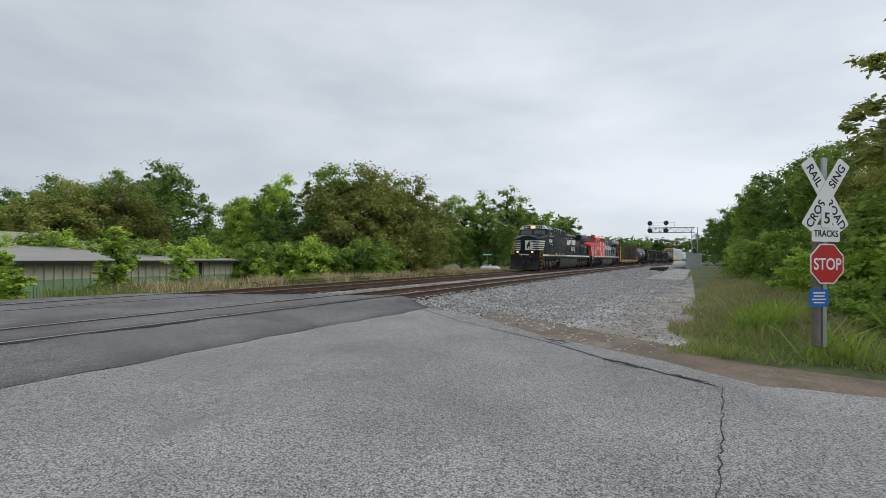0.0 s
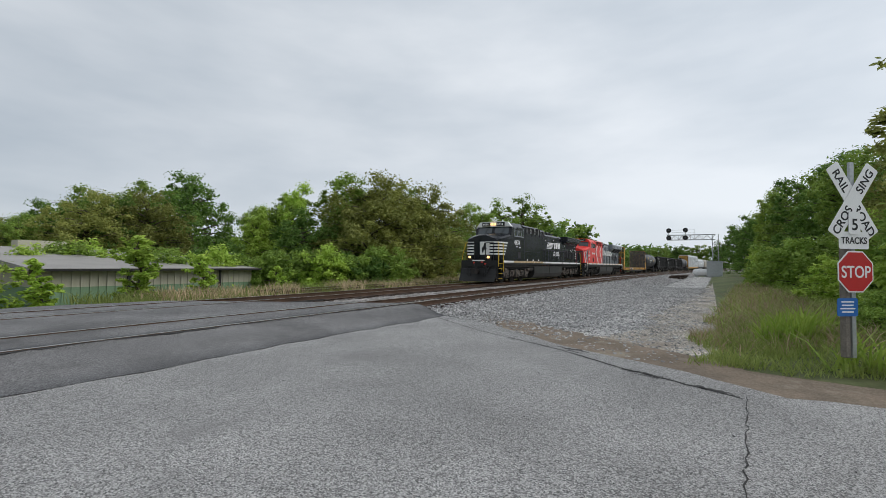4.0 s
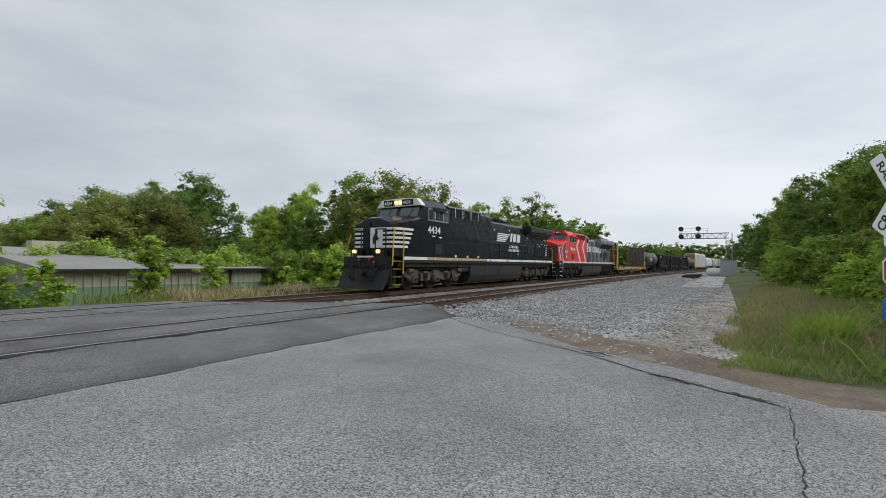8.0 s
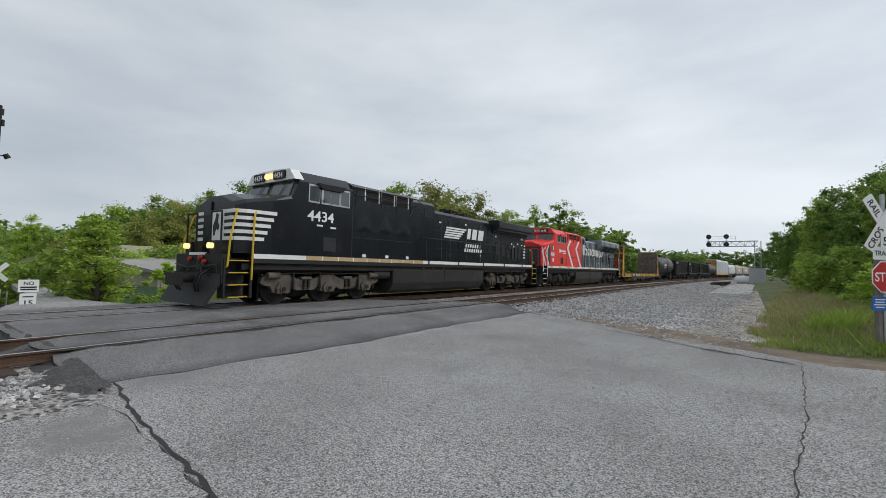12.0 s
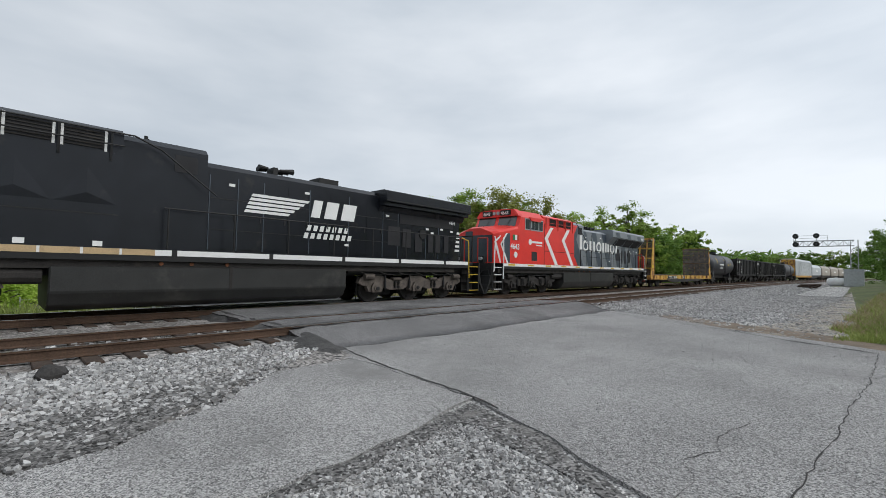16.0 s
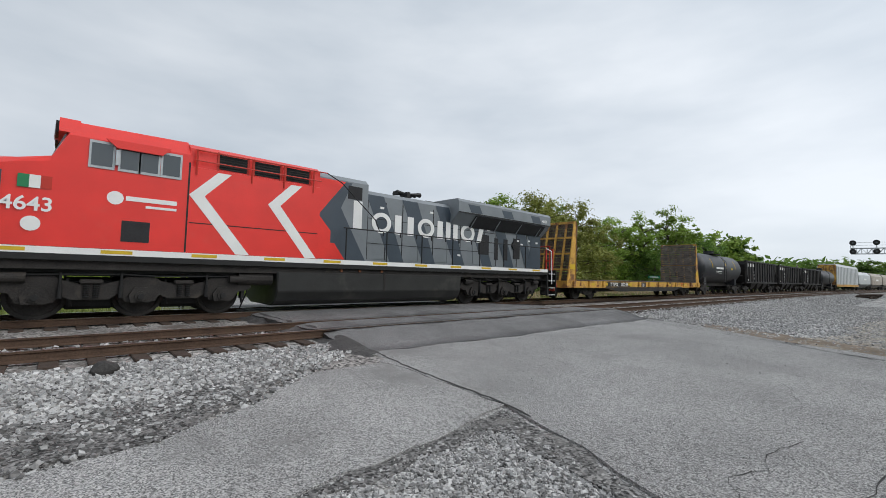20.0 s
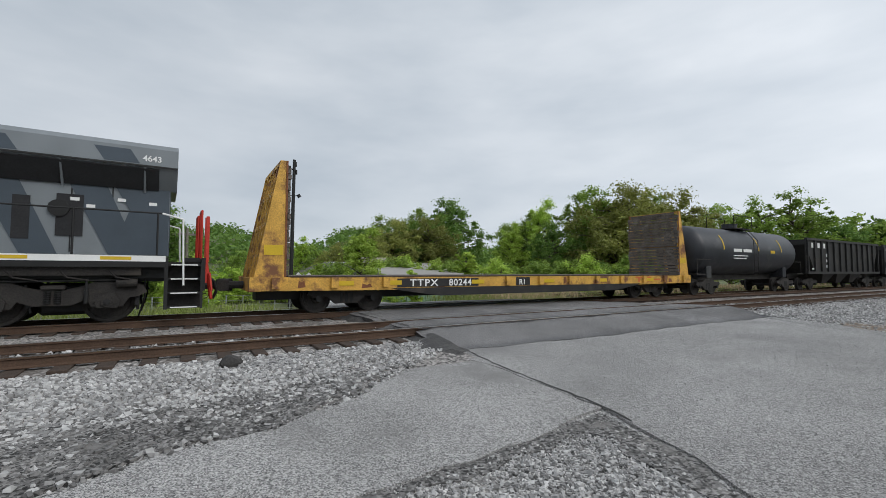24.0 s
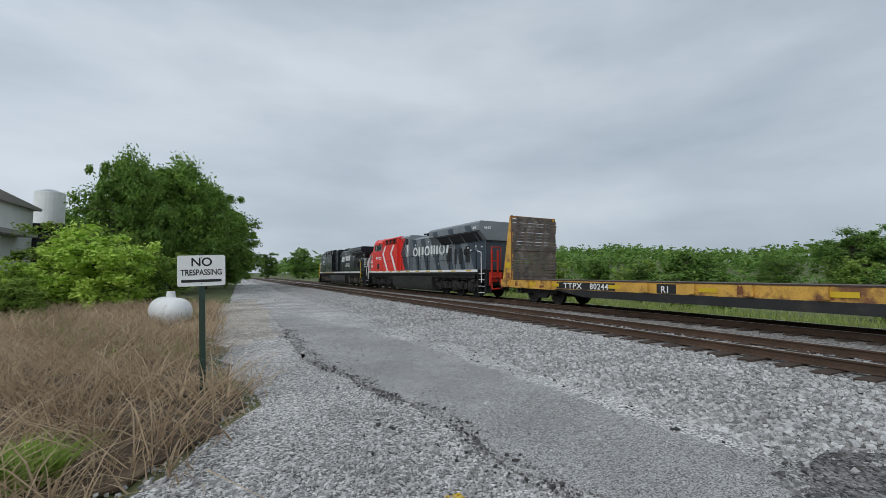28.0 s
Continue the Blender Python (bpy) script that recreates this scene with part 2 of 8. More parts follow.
HOPPER_BLACK = material("hopper_black", (0.022, 0.021, 0.021), 0.6, 0, 0.35, 1.5, 40, 0.06, (0.05, 0.042, 0.036), 0.56)
RACK_WHITE = material("galvanised_rack", (0.5, 0.52, 0.53), 0.5, 0.3, 0.15, 1.5, 30, 0.05)
TAN = material("covered_hopper_tan", (0.36, 0.32, 0.27), 0.6, 0, 0.2, 1.5, 30, 0.06, (0.22, 0.18, 0.14), 0.56)
GALV = material("galvanised_steel", (0.42, 0.44, 0.45), 0.45, 0.6, 0.15, 4, 40, 0.05)
SIGN_WHITE = material("reflective_white", (0.8, 0.8, 0.79), 0.45, 0, 0.05, 2, 60, 0.02)
SIGN_RED = material("stop_red", (0.48, 0.02, 0.02), 0.4, 0, 0.06, 3, 60, 0.02)
SIGN_BLUE = material("sign_blue", (0.02, 0.13, 0.42), 0.4, 0, 0.06, 3, 60, 0.02)
SIGN_GREEN = material("sign_green", (0.02, 0.22, 0.1), 0.4, 0, 0.06, 3, 60, 0.02)
INK = material("black_lettering", (0.015, 0.015, 0.015), 0.5, 0, 0.1, 3, 60, 0.0)
POST_WOOD = material("weathered_post", (0.19, 0.17, 0.145), 0.9, 0, 0.3, 4, 40, 0.5)
POST_GREEN = material("green_steel_post", (0.035, 0.06, 0.045), 0.55, 0.2, 0.2, 5, 40, 0.1)
TANK_WHITE = material("white_gas_tank", (0.7, 0.7, 0.69), 0.45, 0, 0.1, 3, 40, 0.03, (0.5, 0.48, 0.44), 0.6)
ROOF_GREY = material("metal_roof", (0.33, 0.31, 0.29), 0.6, 0.1, 0.15, 0.5, 20, 0.05)
WALL_TAN = material("tan_siding", (0.42, 0.40, 0.31), 0.65, 0, 0.12, 0.6, 20, 0.05)
WALL_GREEN = material("green_siding", (0.17, 0.27, 0.16), 0.65, 0, 0.12, 0.6, 20, 0.05)
ORANGE = material("orange_paint", (0.6, 0.13, 0.04), 0.6, 0, 0.15, 3, 30, 0.05)
CAB_INSIDE = material("dim_cab", (0.03, 0.03, 0.032), 0.9, 0, 0.2, 3, 30, 0)
RED_SWITCH = material("red_safety_paint", (0.5, 0.035, 0.02), 0.5, 0, 0.15, 3, 50, 0.02)
FLAG_GREEN = material("flag_green", (0.02, 0.2, 0.08), 0.5, 0, 0.05, 3, 50, 0)
LAMP = glow("lamp_glow", (1.0, 0.62, 0.25), 1.5)
GLASS = bpy.data.materials.new("window_glass")
GLASS.use_nodes = True
_g = GLASS.node_tree.nodes["Principled BSDF"]
_g.inputs["Base Color"].default_value, _g.inputs["Roughness"].default_value = (0.05, 0.06, 0.065, 1), 0.05
_g.inputs["Specular IOR Level"].default_value = 1.0


# ---- mesh helpers ----
def box(bm, x0, x1, y0, y1, z0, z1):
    v = [bm.verts.new(p) for p in ((x0, y0, z0), (x1, y0, z0), (x1, y1, z0), (x0, y1, z0), (x0, y0, z1), (x1, y0, z1), (x1, y1, z1), (x0, y1, z1))]
    for f in ((3, 2, 1, 0), (4, 5, 6, 7), (0, 1, 5, 4), (1, 2, 6, 5), (2, 3, 7, 6), (3, 0, 4, 7)):
        bm.faces.new([v[i] for i in f])
    return v


def prism(bm, outline, axis, a, b):
    """A solid of an outline (pairs in the two other axes, in order) pulled along an axis from a to b."""
    def at(p, q):
        return {"x": (q, p[0], p[1]), "y": (p[0], q, p[1]), "z": (p[0], p[1], q)}[axis]
    lo, hi = [bm.verts.new(at(p, a)) for p in outline], [bm.verts.new(at(p, b)) for p in outline]
    n = len(outline)
    bm.faces.new(lo[::-1])
    bm.faces.new(hi)
    for i in range(n):
        bm.faces.new((lo[i], lo[(i + 1) % n], hi[(i + 1) % n], hi[i]))


def loft(bm, rings, close=True):
    """Faces between rings of points of equal count, with end caps."""
    vs = [[bm.verts.new(p) for p in r] for r in rings]
    n = len(rings[0])
    for a, b in zip(vs, vs[1:]):
        for i in range(n):
            bm.faces.new((a[i], a[(i + 1) % n], b[(i + 1) % n], b[i]))
    if close:
        bm.faces.new(vs[0][::-1])
        bm.faces.new(vs[-1])


def rod(bm, p, q, r, seg=6, r2=None):
    p, q = Vector(p), Vector(q)
    d = (q - p).normalized()
    u = d.orthogonal().normalized()
    w = d.cross(u)
    rings = []
    for c, rr in ((p, r), (q, r if r2 is None else r2)):
        rings.append([c + rr * (math.cos(2 * math.pi * k / seg) * u + math.sin(2 * math.pi * k / seg) * w) for k in range(seg)])
    loft(bm, rings)


def pipe(bm, pts, r, seg=6):
    for a, b in zip(pts, pts[1:]):
        rod(bm, a, b, r, seg)


def mesh_of(bm, mat, smooth=False, name="mesh"):
    bmesh.ops.recalc_face_normals(bm, faces=bm.faces)
    me = bpy.data.meshes.new(name)
    bm.to_mesh(me)
    bm.free()
    me.materials.append(mat)
    if smooth:
        me.shade_smooth()
    return me


def part(name, bm, mat, parent=None, label="", smooth=False):
    ob = new(name, bm if isinstance(bm, bpy.types.Mesh) else mesh_of(bm, mat, smooth, name))
    if parent:
        ob.parent = parent
    if label:
        ob["label"] = label
    return ob


def made(fn, *args):
    """A new bmesh filled by one call of fn."""
    bm = bmesh.new()
    fn(bm, *args)
    return bm


def bevel(bm, w, seg=1):
    bmesh.ops.bevel(bm, geom=list(bm.edges), offset=w, segments=seg, affect="EDGES", profile=0.6)
    return bm


def letters(name, text, size, mat, parent, m, label="", depth=0.004, spacing=1.0, width=None, align="LEFT", shear=0.0):
    """Writing in the built-in font; m places its baseline."""
    cu = bpy.data.curves.new(name, "FONT")
    cu.body, cu.size, cu.extrude, cu.space_character, cu.align_x, cu.shear = text, size, depth, spacing, align, shear
    cu.offset = size * 0.016
    cu.materials.append(mat)
    ob = new(name, cu)
    if parent:
        ob.parent = parent
    ob.matrix_basis = m @ Matrix.Diagonal((width or 1, 1, 1, 1))
    if label:
        ob["label"] = label
    return ob


def side(y, z, x=1.505):
    """Where writing sits on a car's side: it reads along +y and faces +x."""
    return Matrix(((0, 0, 1, x), (1, 0, 0, y), (0, 1, 0, z), (0, 0, 0, 1)))


def empty(name, m=None):
    ob = new(name)
    ob.empty_display_size = 0.2
    if m is not None:
        ob.matrix_basis = m
    return ob


def raw(name, verts, faces, mats, parent=None, smooth=False):
    me = bpy.data.meshes.new(name)
    me.from_pydata(verts, [], faces)
    for m in mats if isinstance(mats, (list, tuple)) else [mats]:
        me.materials.append(m)
    if smooth:
        me.shade_smooth()
    ob = new(name, me)
    if parent:
        ob.parent = parent
    return ob


# ---- plan ----
RAIL = 0.30                      # top of rail
NEAR, FAR = -9.5, -14.1          # centre lines of the two main tracks


def bend(y):
    """The main line curves gently to the east beyond the crossing, both ways."""
    if y < 0:
        u = -y - 2.0
        return 0.0 if u < 0 else 0.056 * (u * u / 24.0 if u < 12 else u - 6.0)
    return (max(y, 20.0) - 20.0) ** 2 / 3700.0 if y < 240 else (220 ** 2 + 440 * (y - 240)) / 3700.0


def land_z(x, y):
    """Ground level: flat by the tracks, lower to the west, hills far off."""
    z = 0.0
    if x < -17.5:
        z -= 1.7 * min(1.0, (-17.5 - x) / 8.0)
    d = math.hypot(x, y)
    if d > 260:
        k = min(1.0, (d - 260) / 700.0)
        a = math.atan2(-x, y)
        h = 30 + 16 * math.sin(a * 3.1 + 0.6) + 9 * math.sin(a * 7.3 + 1.0) + 5 * math.sin(a * 17)
        if x > 0:
            h *= 0.6
        if abs(math.sin(a)) < 0.25:
            h *= 0.3
        if x < 0:
            h += 58 * math.exp(-((a - 1.5) / 0.1) ** 2) + 62 * math.exp(-((a - 1.24) / 0.11) ** 2)
        z += k * k * (3 - 2 * k) * h
    return z


def jitter(points, step=0.5, amount=0.06, seed=1):
    """The outline with extra points between, slightly ragged."""
    rnd, out = random.Random(seed), []
    n = len(points)
    for i in range(n):
        a, b = Vector(points[i]), Vector(points[(i + 1) % n])
        k = max(1, int((b - a).length / step))
        k = min(k, 60)
        for j in range(k):
            p = a.lerp(b, j / k)
            out.append((p.x + rnd.uniform(-amount, amount), p.y + rnd.uniform(-amount, amount)))
    return out


def sheet(name, points, z, mat, thick=0.03, step=0.5, amount=0.06, label="", kind="structure", category="", seed=1):
    """A flat layer of the ground with a ragged edge and a real thickness."""
    pts = jitter(points, step, amount, seed)
    bm = bmesh.new()
    top = [bm.verts.new((x, y, z)) for x, y in pts]
    low = [bm.verts.new((x * 1.0, y, z - thick)) for x, y in pts]
    f = bm.faces.new(top)
    n = len(pts)
    for i in range(n):
        bm.faces.new((top[i], low[i], low[(i + 1) % n], top[(i + 1) % n]))
    bmesh.ops.triangulate(bm, faces=[f])
    ob = part(name, bm, mat)
    return tagged(ob, label, category or name.replace("_", " "), "", kind)

# ---- ground ----
def build_land():
    xs = sorted({*[-3000, -2200, -1600, -1200, -900, -700, -550, -430, -340, -270, -220, -180, -150, -120], *range(-100, 101, 4), *[120, 150, 180, 220, 270, 340, 430, 550, 700, 900, 1200, 1600, 2200, 3000], -17.5, -25.5})
    verts, faces = [], []
    rnd = random.Random(3)
    for y in xs:
        for x in xs:
            bump = rnd.uniform(-0.06, 0.06) if (x < -26 or x > 14) else 0
            far = rnd.uniform(-1.5, 1.5) if math.hypot(x, y) > 330 else 0
            verts.append((x, y, land_z(x, y) - 0.03 + bump + far))
    n = len(xs)
    for j in range(n - 1):
        for i in range(n - 1):
            faces.append((j * n + i, j * n + i + 1, (j + 1) * n + i + 1, (j + 1) * n + i))
    tagged(raw("ground", verts, faces, LAND, smooth=True), "rough green land reaching to low wooded hills", "ground", "", "structure")


build_land()

# gravel yard beside the tracks, on which the lanes lie
tagged(sheet("gravel_yard", [(-5.2, 18.6), (-2.2, 16.0), (-0.9, 16.6), (-0.7, 20), (-0.6, 26), (-0.3, 40), (0.3, 90), (-4.5, 92), (-5.5, 60), (-6.2, 30), (-6.6, 10), (-6.4, -20), (-5.6, -60), (-5, -140), (2, -140), (1.6, -60), (0.8, -20), (0.4, -9), (-0.1, -5.8), (0.6, -4.2), (1.6, -2.6), (8, -1.5), (9, 2.2), (2, 6), (-1, 8)], 0.0, GRAVEL, 0.04, 0.6, 0.12, seed=5),
       "grey crushed-stone yard beside the railway", "gravel", "", "structure")
sheet("road", [(-6.9, 4.3), (-5.6, 4.4), (-4.4, 4.25), (-3.4, 4.15), (-2.1, 3.75), (-1.1, 3.25), (0.6, 2.7), (4, 1.9), (12, -0.4), (40, -9), (90, -25), (92, -10), (45, 8), (12, 13.6), (5, 13.4), (2.6, 13.2), (0.9, 12.9), (-0.7, 13.9), (-2.4, 14.6), (-5, 16.6), (-7.3, 18.2), (-7.5, 17.5), (-7.5, 4.4)], 0.034, ASPHALT, 0.06, 0.4, 0.04, "worn grey asphalt road with cracks and patches", category="road", seed=7)
sheet("lane", [(-7.2, 4.35), (-6.3, 3.1), (-5.3, 2.0), (-4.6, 0.8), (-4.4, -0.2), (-3.9, -1.0), (-3.2, -1.55), (-2.6, -1.2), (-2.7, 0.3), (-2.95, 1.1), (-3.0, 2.1), (-3.3, 3.8), (-3.4, 4.15), (-4.4, 4.25), (-5.6, 4.4)], 0.029, ASPHALT_PALE, 0.05, 0.3, 0.05, "pale worn asphalt patch leading off the road", category="lane", seed=9)
sheet("service_lane", [(-2.6, -1.9), (-3.4, -1.75), (-4.1, -2.2), (-3.95, -3.6), (-3.8, -6), (-3.5, -9.5), (-2.9, -12.8), (-1.3, -18.5), (-0.7, -19), (-0.9, -14.7), (-1.0, -8.5), (-1.55, -6.3), (-2.0, -4.4), (-2.05, -3.0)], 0.024, ASPHALT_PALE, 0.05, 0.3, 0.06, "broken pale asphalt lane beside the ballast", category="lane", seed=11)
sheet("oily_gravel", [(-7.4, 3.6), (-6.5, 2.9), (-5.4, 1.9), (-4.7, 0.7), (-4.5, -0.3), (-4.0, -1.0), (-3.4, -1.65), (-4.4, -2.2), (-5.8, -1.8), (-6.1, -0.4), (-6.3, 1.0), (-7.0, 2.3), (-7.9, 3.2)], 0.034, GRAVEL_DARK, 0.03, 0.3, 0.14, "dark oily fines washed over the gravel", category="gravel", seed=13)
sheet("gravel_rim", [(-3.4, 4.12), (-2.1, 3.7), (-1.1, 3.2), (0.6, 2.6), (0.5, 2.4), (-1.2, 2.95), (-2.1, 3.35), (-3.0, 3.45), (-2.85, 2.2), (-2.85, 1.0), (-2.6, -0.4), (-2.72, -0.4), (-2.98, 1.0), (-3.02, 2.1), (-3.3, 3.75)], 0.018, GRAVEL_DARK, 0.03, 0.3, 0.1, "crumbled dark edge of the asphalt", category="gravel", seed=15)
sheet("muddy_edge", [(-5.6, 16.6), (-2.6, 14.3), (-0.9, 13.3), (0.8, 12.5), (3, 12.8), (8, 13.0), (14, 12.6), (14, 15.0), (8, 14.9), (3, 14.6), (1, 14.5), (-0.8, 15.5), (-2.4, 16.4), (-4.2, 17.6), (-5.6, 18.4)], 0.02, DIRT, 0.03, 0.3, 0.12, "brown muddy verge along the road", category="dirt", seed=17)

sheet("worn_strip", [(-2.6, 15.6), (-1.0, 14.6), (0.2, 14.4), (0.1, 17), (0.5, 22), (1.2, 32), (1.6, 60), (0.4, 60), (-0.6, 34), (-1.6, 22), (-1.5, 18.5)], 0.009, DUSTY, 0.03, 0.4, 0.25, "brown dusty strip between gravel and grass", category="dirt", seed=29)
sheet("dirt_track", [(-0.7, -11.5), (0.5, -10.5), (1.1, -13), (1.5, -18), (1.3, -26), (-0.2, -30), (-0.8, -20)], 0.006, DUSTY, 0.03, 0.4, 0.25, "dusty brown gravel worn into the yard", category="gravel", seed=27)


def ribbon(name, pts, w, z, mat, label, seed):
    """A crack: a thin uneven dark strip."""
    rnd, left, right = random.Random(seed), [], []
    fine = []
    for a, b in zip(pts, pts[1:]):
        a, b = Vector(a), Vector(b)
        k = max(2, int((b - a).length / (0.14 if w < 0.06 else 0.045)))
        fine += [a.lerp(b, j / k) for j in range(k)]
    fine.append(Vector(pts[-1]))
    for i, p in enumerate(fine):
        d = (fine[min(i + 1, len(fine) - 1)] - fine[max(i - 1, 0)]).normalized()
        n = Vector((-d.y, d.x))
        off = rnd.uniform(-0.02, 0.02) * (1 if w < 0.1 else 2)
        ww = w * (rnd.uniform(0.3, 1.2) if w < 0.1 else rnd.uniform(0.25, 1.7) * math.sin(math.pi * (i + 0.4) / len(fine)))
        left.append((*(p + n * (off + ww / 2)), z))
        right.append((*(p + n * (off - ww / 2)), z))
    k = len(fine)
    tagged(raw(name, left + right, [(i, i + 1, k + i + 1, k + i) for i in range(k - 1)], mat), label, "crack", "cracks in the road", "structure")


for i, (pts, w) in enumerate((
        ([(-7.4, 4.8), (-5.6, 4.45), (-4.4, 4.3), (-3.4, 4.18), (-2.9, 4.02)], 0.045),
        ([(0.45, 12.6), (0.2, 8.9), (0.0, 7.2), (-0.1, 5.8), (-0.3, 4.1), (-0.38, 3.2)], 0.015),
        ([(-0.75, 5.6), (-0.95, 4.9), (-0.85, 4.5), (-1.05, 4.1), (-0.85, 3.7), (-0.9, 3.3)], 0.011),
        ([(-8.0, 17.6), (-4.8, 15.4), (-2.4, 14.2), (-1.3, 13.4), (0.4, 12.5)], 0.05),
        ([(-2.6, 14.52), (-2.35, 14.4), (-2.1, 14.36), (-1.85, 14.2)], 0.12), ([(-1.2, 13.32), (-1.0, 13.2), (-0.7, 13.16), (-0.45, 13.0)], 0.11), ([(-0.15, 12.85), (0.15, 12.68), (0.3, 12.66)], 0.1),
        ([(-2.3, 14.24), (-2.0, 14.1)], 0.06), ([(-0.95, 13.06), (-0.6, 12.95)], 0.05),
        ([(-0.9, 3.35), (-0.62, 3.42), (-0.38, 3.3)], 0.01), ([(0.0, 7.0), (2.5, 6.6), (5, 7.4)], 0.009),
        ([(-6.8, 13.5), (-4, 12.2), (-2.2, 11.8)], 0.008))):
    ribbon("road_crack", pts, w, 0.0385, GRAVEL_DARK if pts[0][1] < 0 else TAR, "dark ragged crack in the asphalt", 30 + i)


def build_bed():
    """The raised ballast bed under both main tracks."""
    ys = sorted({*range(-160, 20, 4), 4.5, 5.2, 14.5, 15.3, 16.2, 17.2, *range(20, 420, 5)})
    prof = [(4.9, -0.01), (3.6, 0.02), (2.2, 0.06), (1.5, 0.075), (1.0, 0.095), (-6.2, 0.095), (-7.4, 0.02), (-9.0, -0.35)]
    verts, faces, rnd = [], [], random.Random(8)
    for y in ys:
        for k, (dx, z) in enumerate(prof):
            low = dx >= 1.5 and 5 < y < 18.4 - (dx - 0.7) * 0.55
            verts.append((NEAR + bend(y) + dx + (rnd.uniform(-0.12, 0.12) if k in (0, 1) else 0), y, -0.05 if low else z))
    n = len(prof)
    for j in range(len(ys) - 1):
        for i in range(n - 1):
            faces.append((j * n + i, (j + 1) * n + i, (j + 1) * n + i + 1, j * n + i + 1))
    tagged(raw("ballast_bed", verts, faces, BALLAST), "grey and brown stone ballast bed under the tracks", "ballast", "", "structure")


build_bed()


def rail_mesh(ys, x_of, top, web=RAIL_RUST):
    """One rail: foot, web and head swept along the line; the head's top is polished."""
    prof = [(-0.075, 0), (0.075, 0), (0.075, 0.015), (0.012, 0.035), (0.012, 0.125), (0.037, 0.135), (0.037, 0.165), (-0.037, 0.165), (-0.037, 0.135), (-0.012, 0.125), (-0.012, 0.035), (-0.075, 0.015)]
    verts, faces = [], []
    for y in ys:
        for dx, z in prof:
            verts.append((x_of(y) + dx, y, top - 0.165 + z))
    n = len(prof)
    for j in range(len(ys) - 1):
        for i in range(n):
            faces.append((j * n + i, (j + 1) * n + i, (j + 1) * n + (i + 1) % n, j * n + (i + 1) % n))
    ob = raw("rail", verts, faces, [web, RAIL_TOP])
    for p in ob.data.polygons:
        if p.index % n == 6:
            p.material_index = 1
    return ob


def build_track(name, centre, top, label, y0, y1, ties, rails_web=RAIL_RUST):
    root = tagged(empty(name), label, "railway track", "tracks", "structure")
    ys = [y for y in range(y0, min(20, y1), 6)] + list(range(20, y1 + 1, 6)) if y1 > 20 else list(range(y0, y1 + 1, 6))
    for s in (-0.755, 0.755):
        rail_mesh(ys, lambda y: centre + bend(y) + s, top, rails_web).parent = root
    rnd = random.Random(int(-centre * 10))
    bm = bmesh.new()
    box(bm, -1.3, 1.3, -0.115, 0.115, -0.12, 0.0)
    tie = mesh_of(bevel(bm, 0.012), TIE, name="tie")
    far = bmesh.new()
    y, k = float(y0), 0
    while y < y1:
        if not 4.6 < y < 17.0:
            if ties[0] < y < ties[1]:
                t = new("tie", tie)
                t.parent = root
                t.location = (centre + bend(y) + rnd.uniform(-0.06, 0.06), y, top - 0.165 + rnd.uniform(-0.012, 0.004))
                t.rotation_euler[2] = rnd.uniform(-0.015, 0.015)
            else:
                c = centre + bend(y) + rnd.uniform(-0.06, 0.06)
                box(far, c - 1.3, c + 1.3, y - 0.115, y + 0.115, top - 0.285, top - 0.165)
        y += 0.55
        k += 1
    ob = part("far_ties", far, TIE, root)
    ob["kind"] = "stuff"
    return root


build_track("track_near", NEAR, RAIL, "main line track with rusty rails on creosoted ties", -160, 420, (-70, 60))
build_track("track_far", FAR, RAIL, "main line track with rusty rails on creosoted ties", -160, 420, (-30, 50))


def build_siding():
    root = tagged(empty("siding"), "rusty disused siding sunk in weeds", "railway track", "tracks", "structure")
    ys = list(range(20, 330, 8))
    for s in (-0.755, 0.755):
        rail_mesh(ys, lambda y: -19.6 + bend(y) * 0.8 + s, 0.12).parent = root


build_siding()


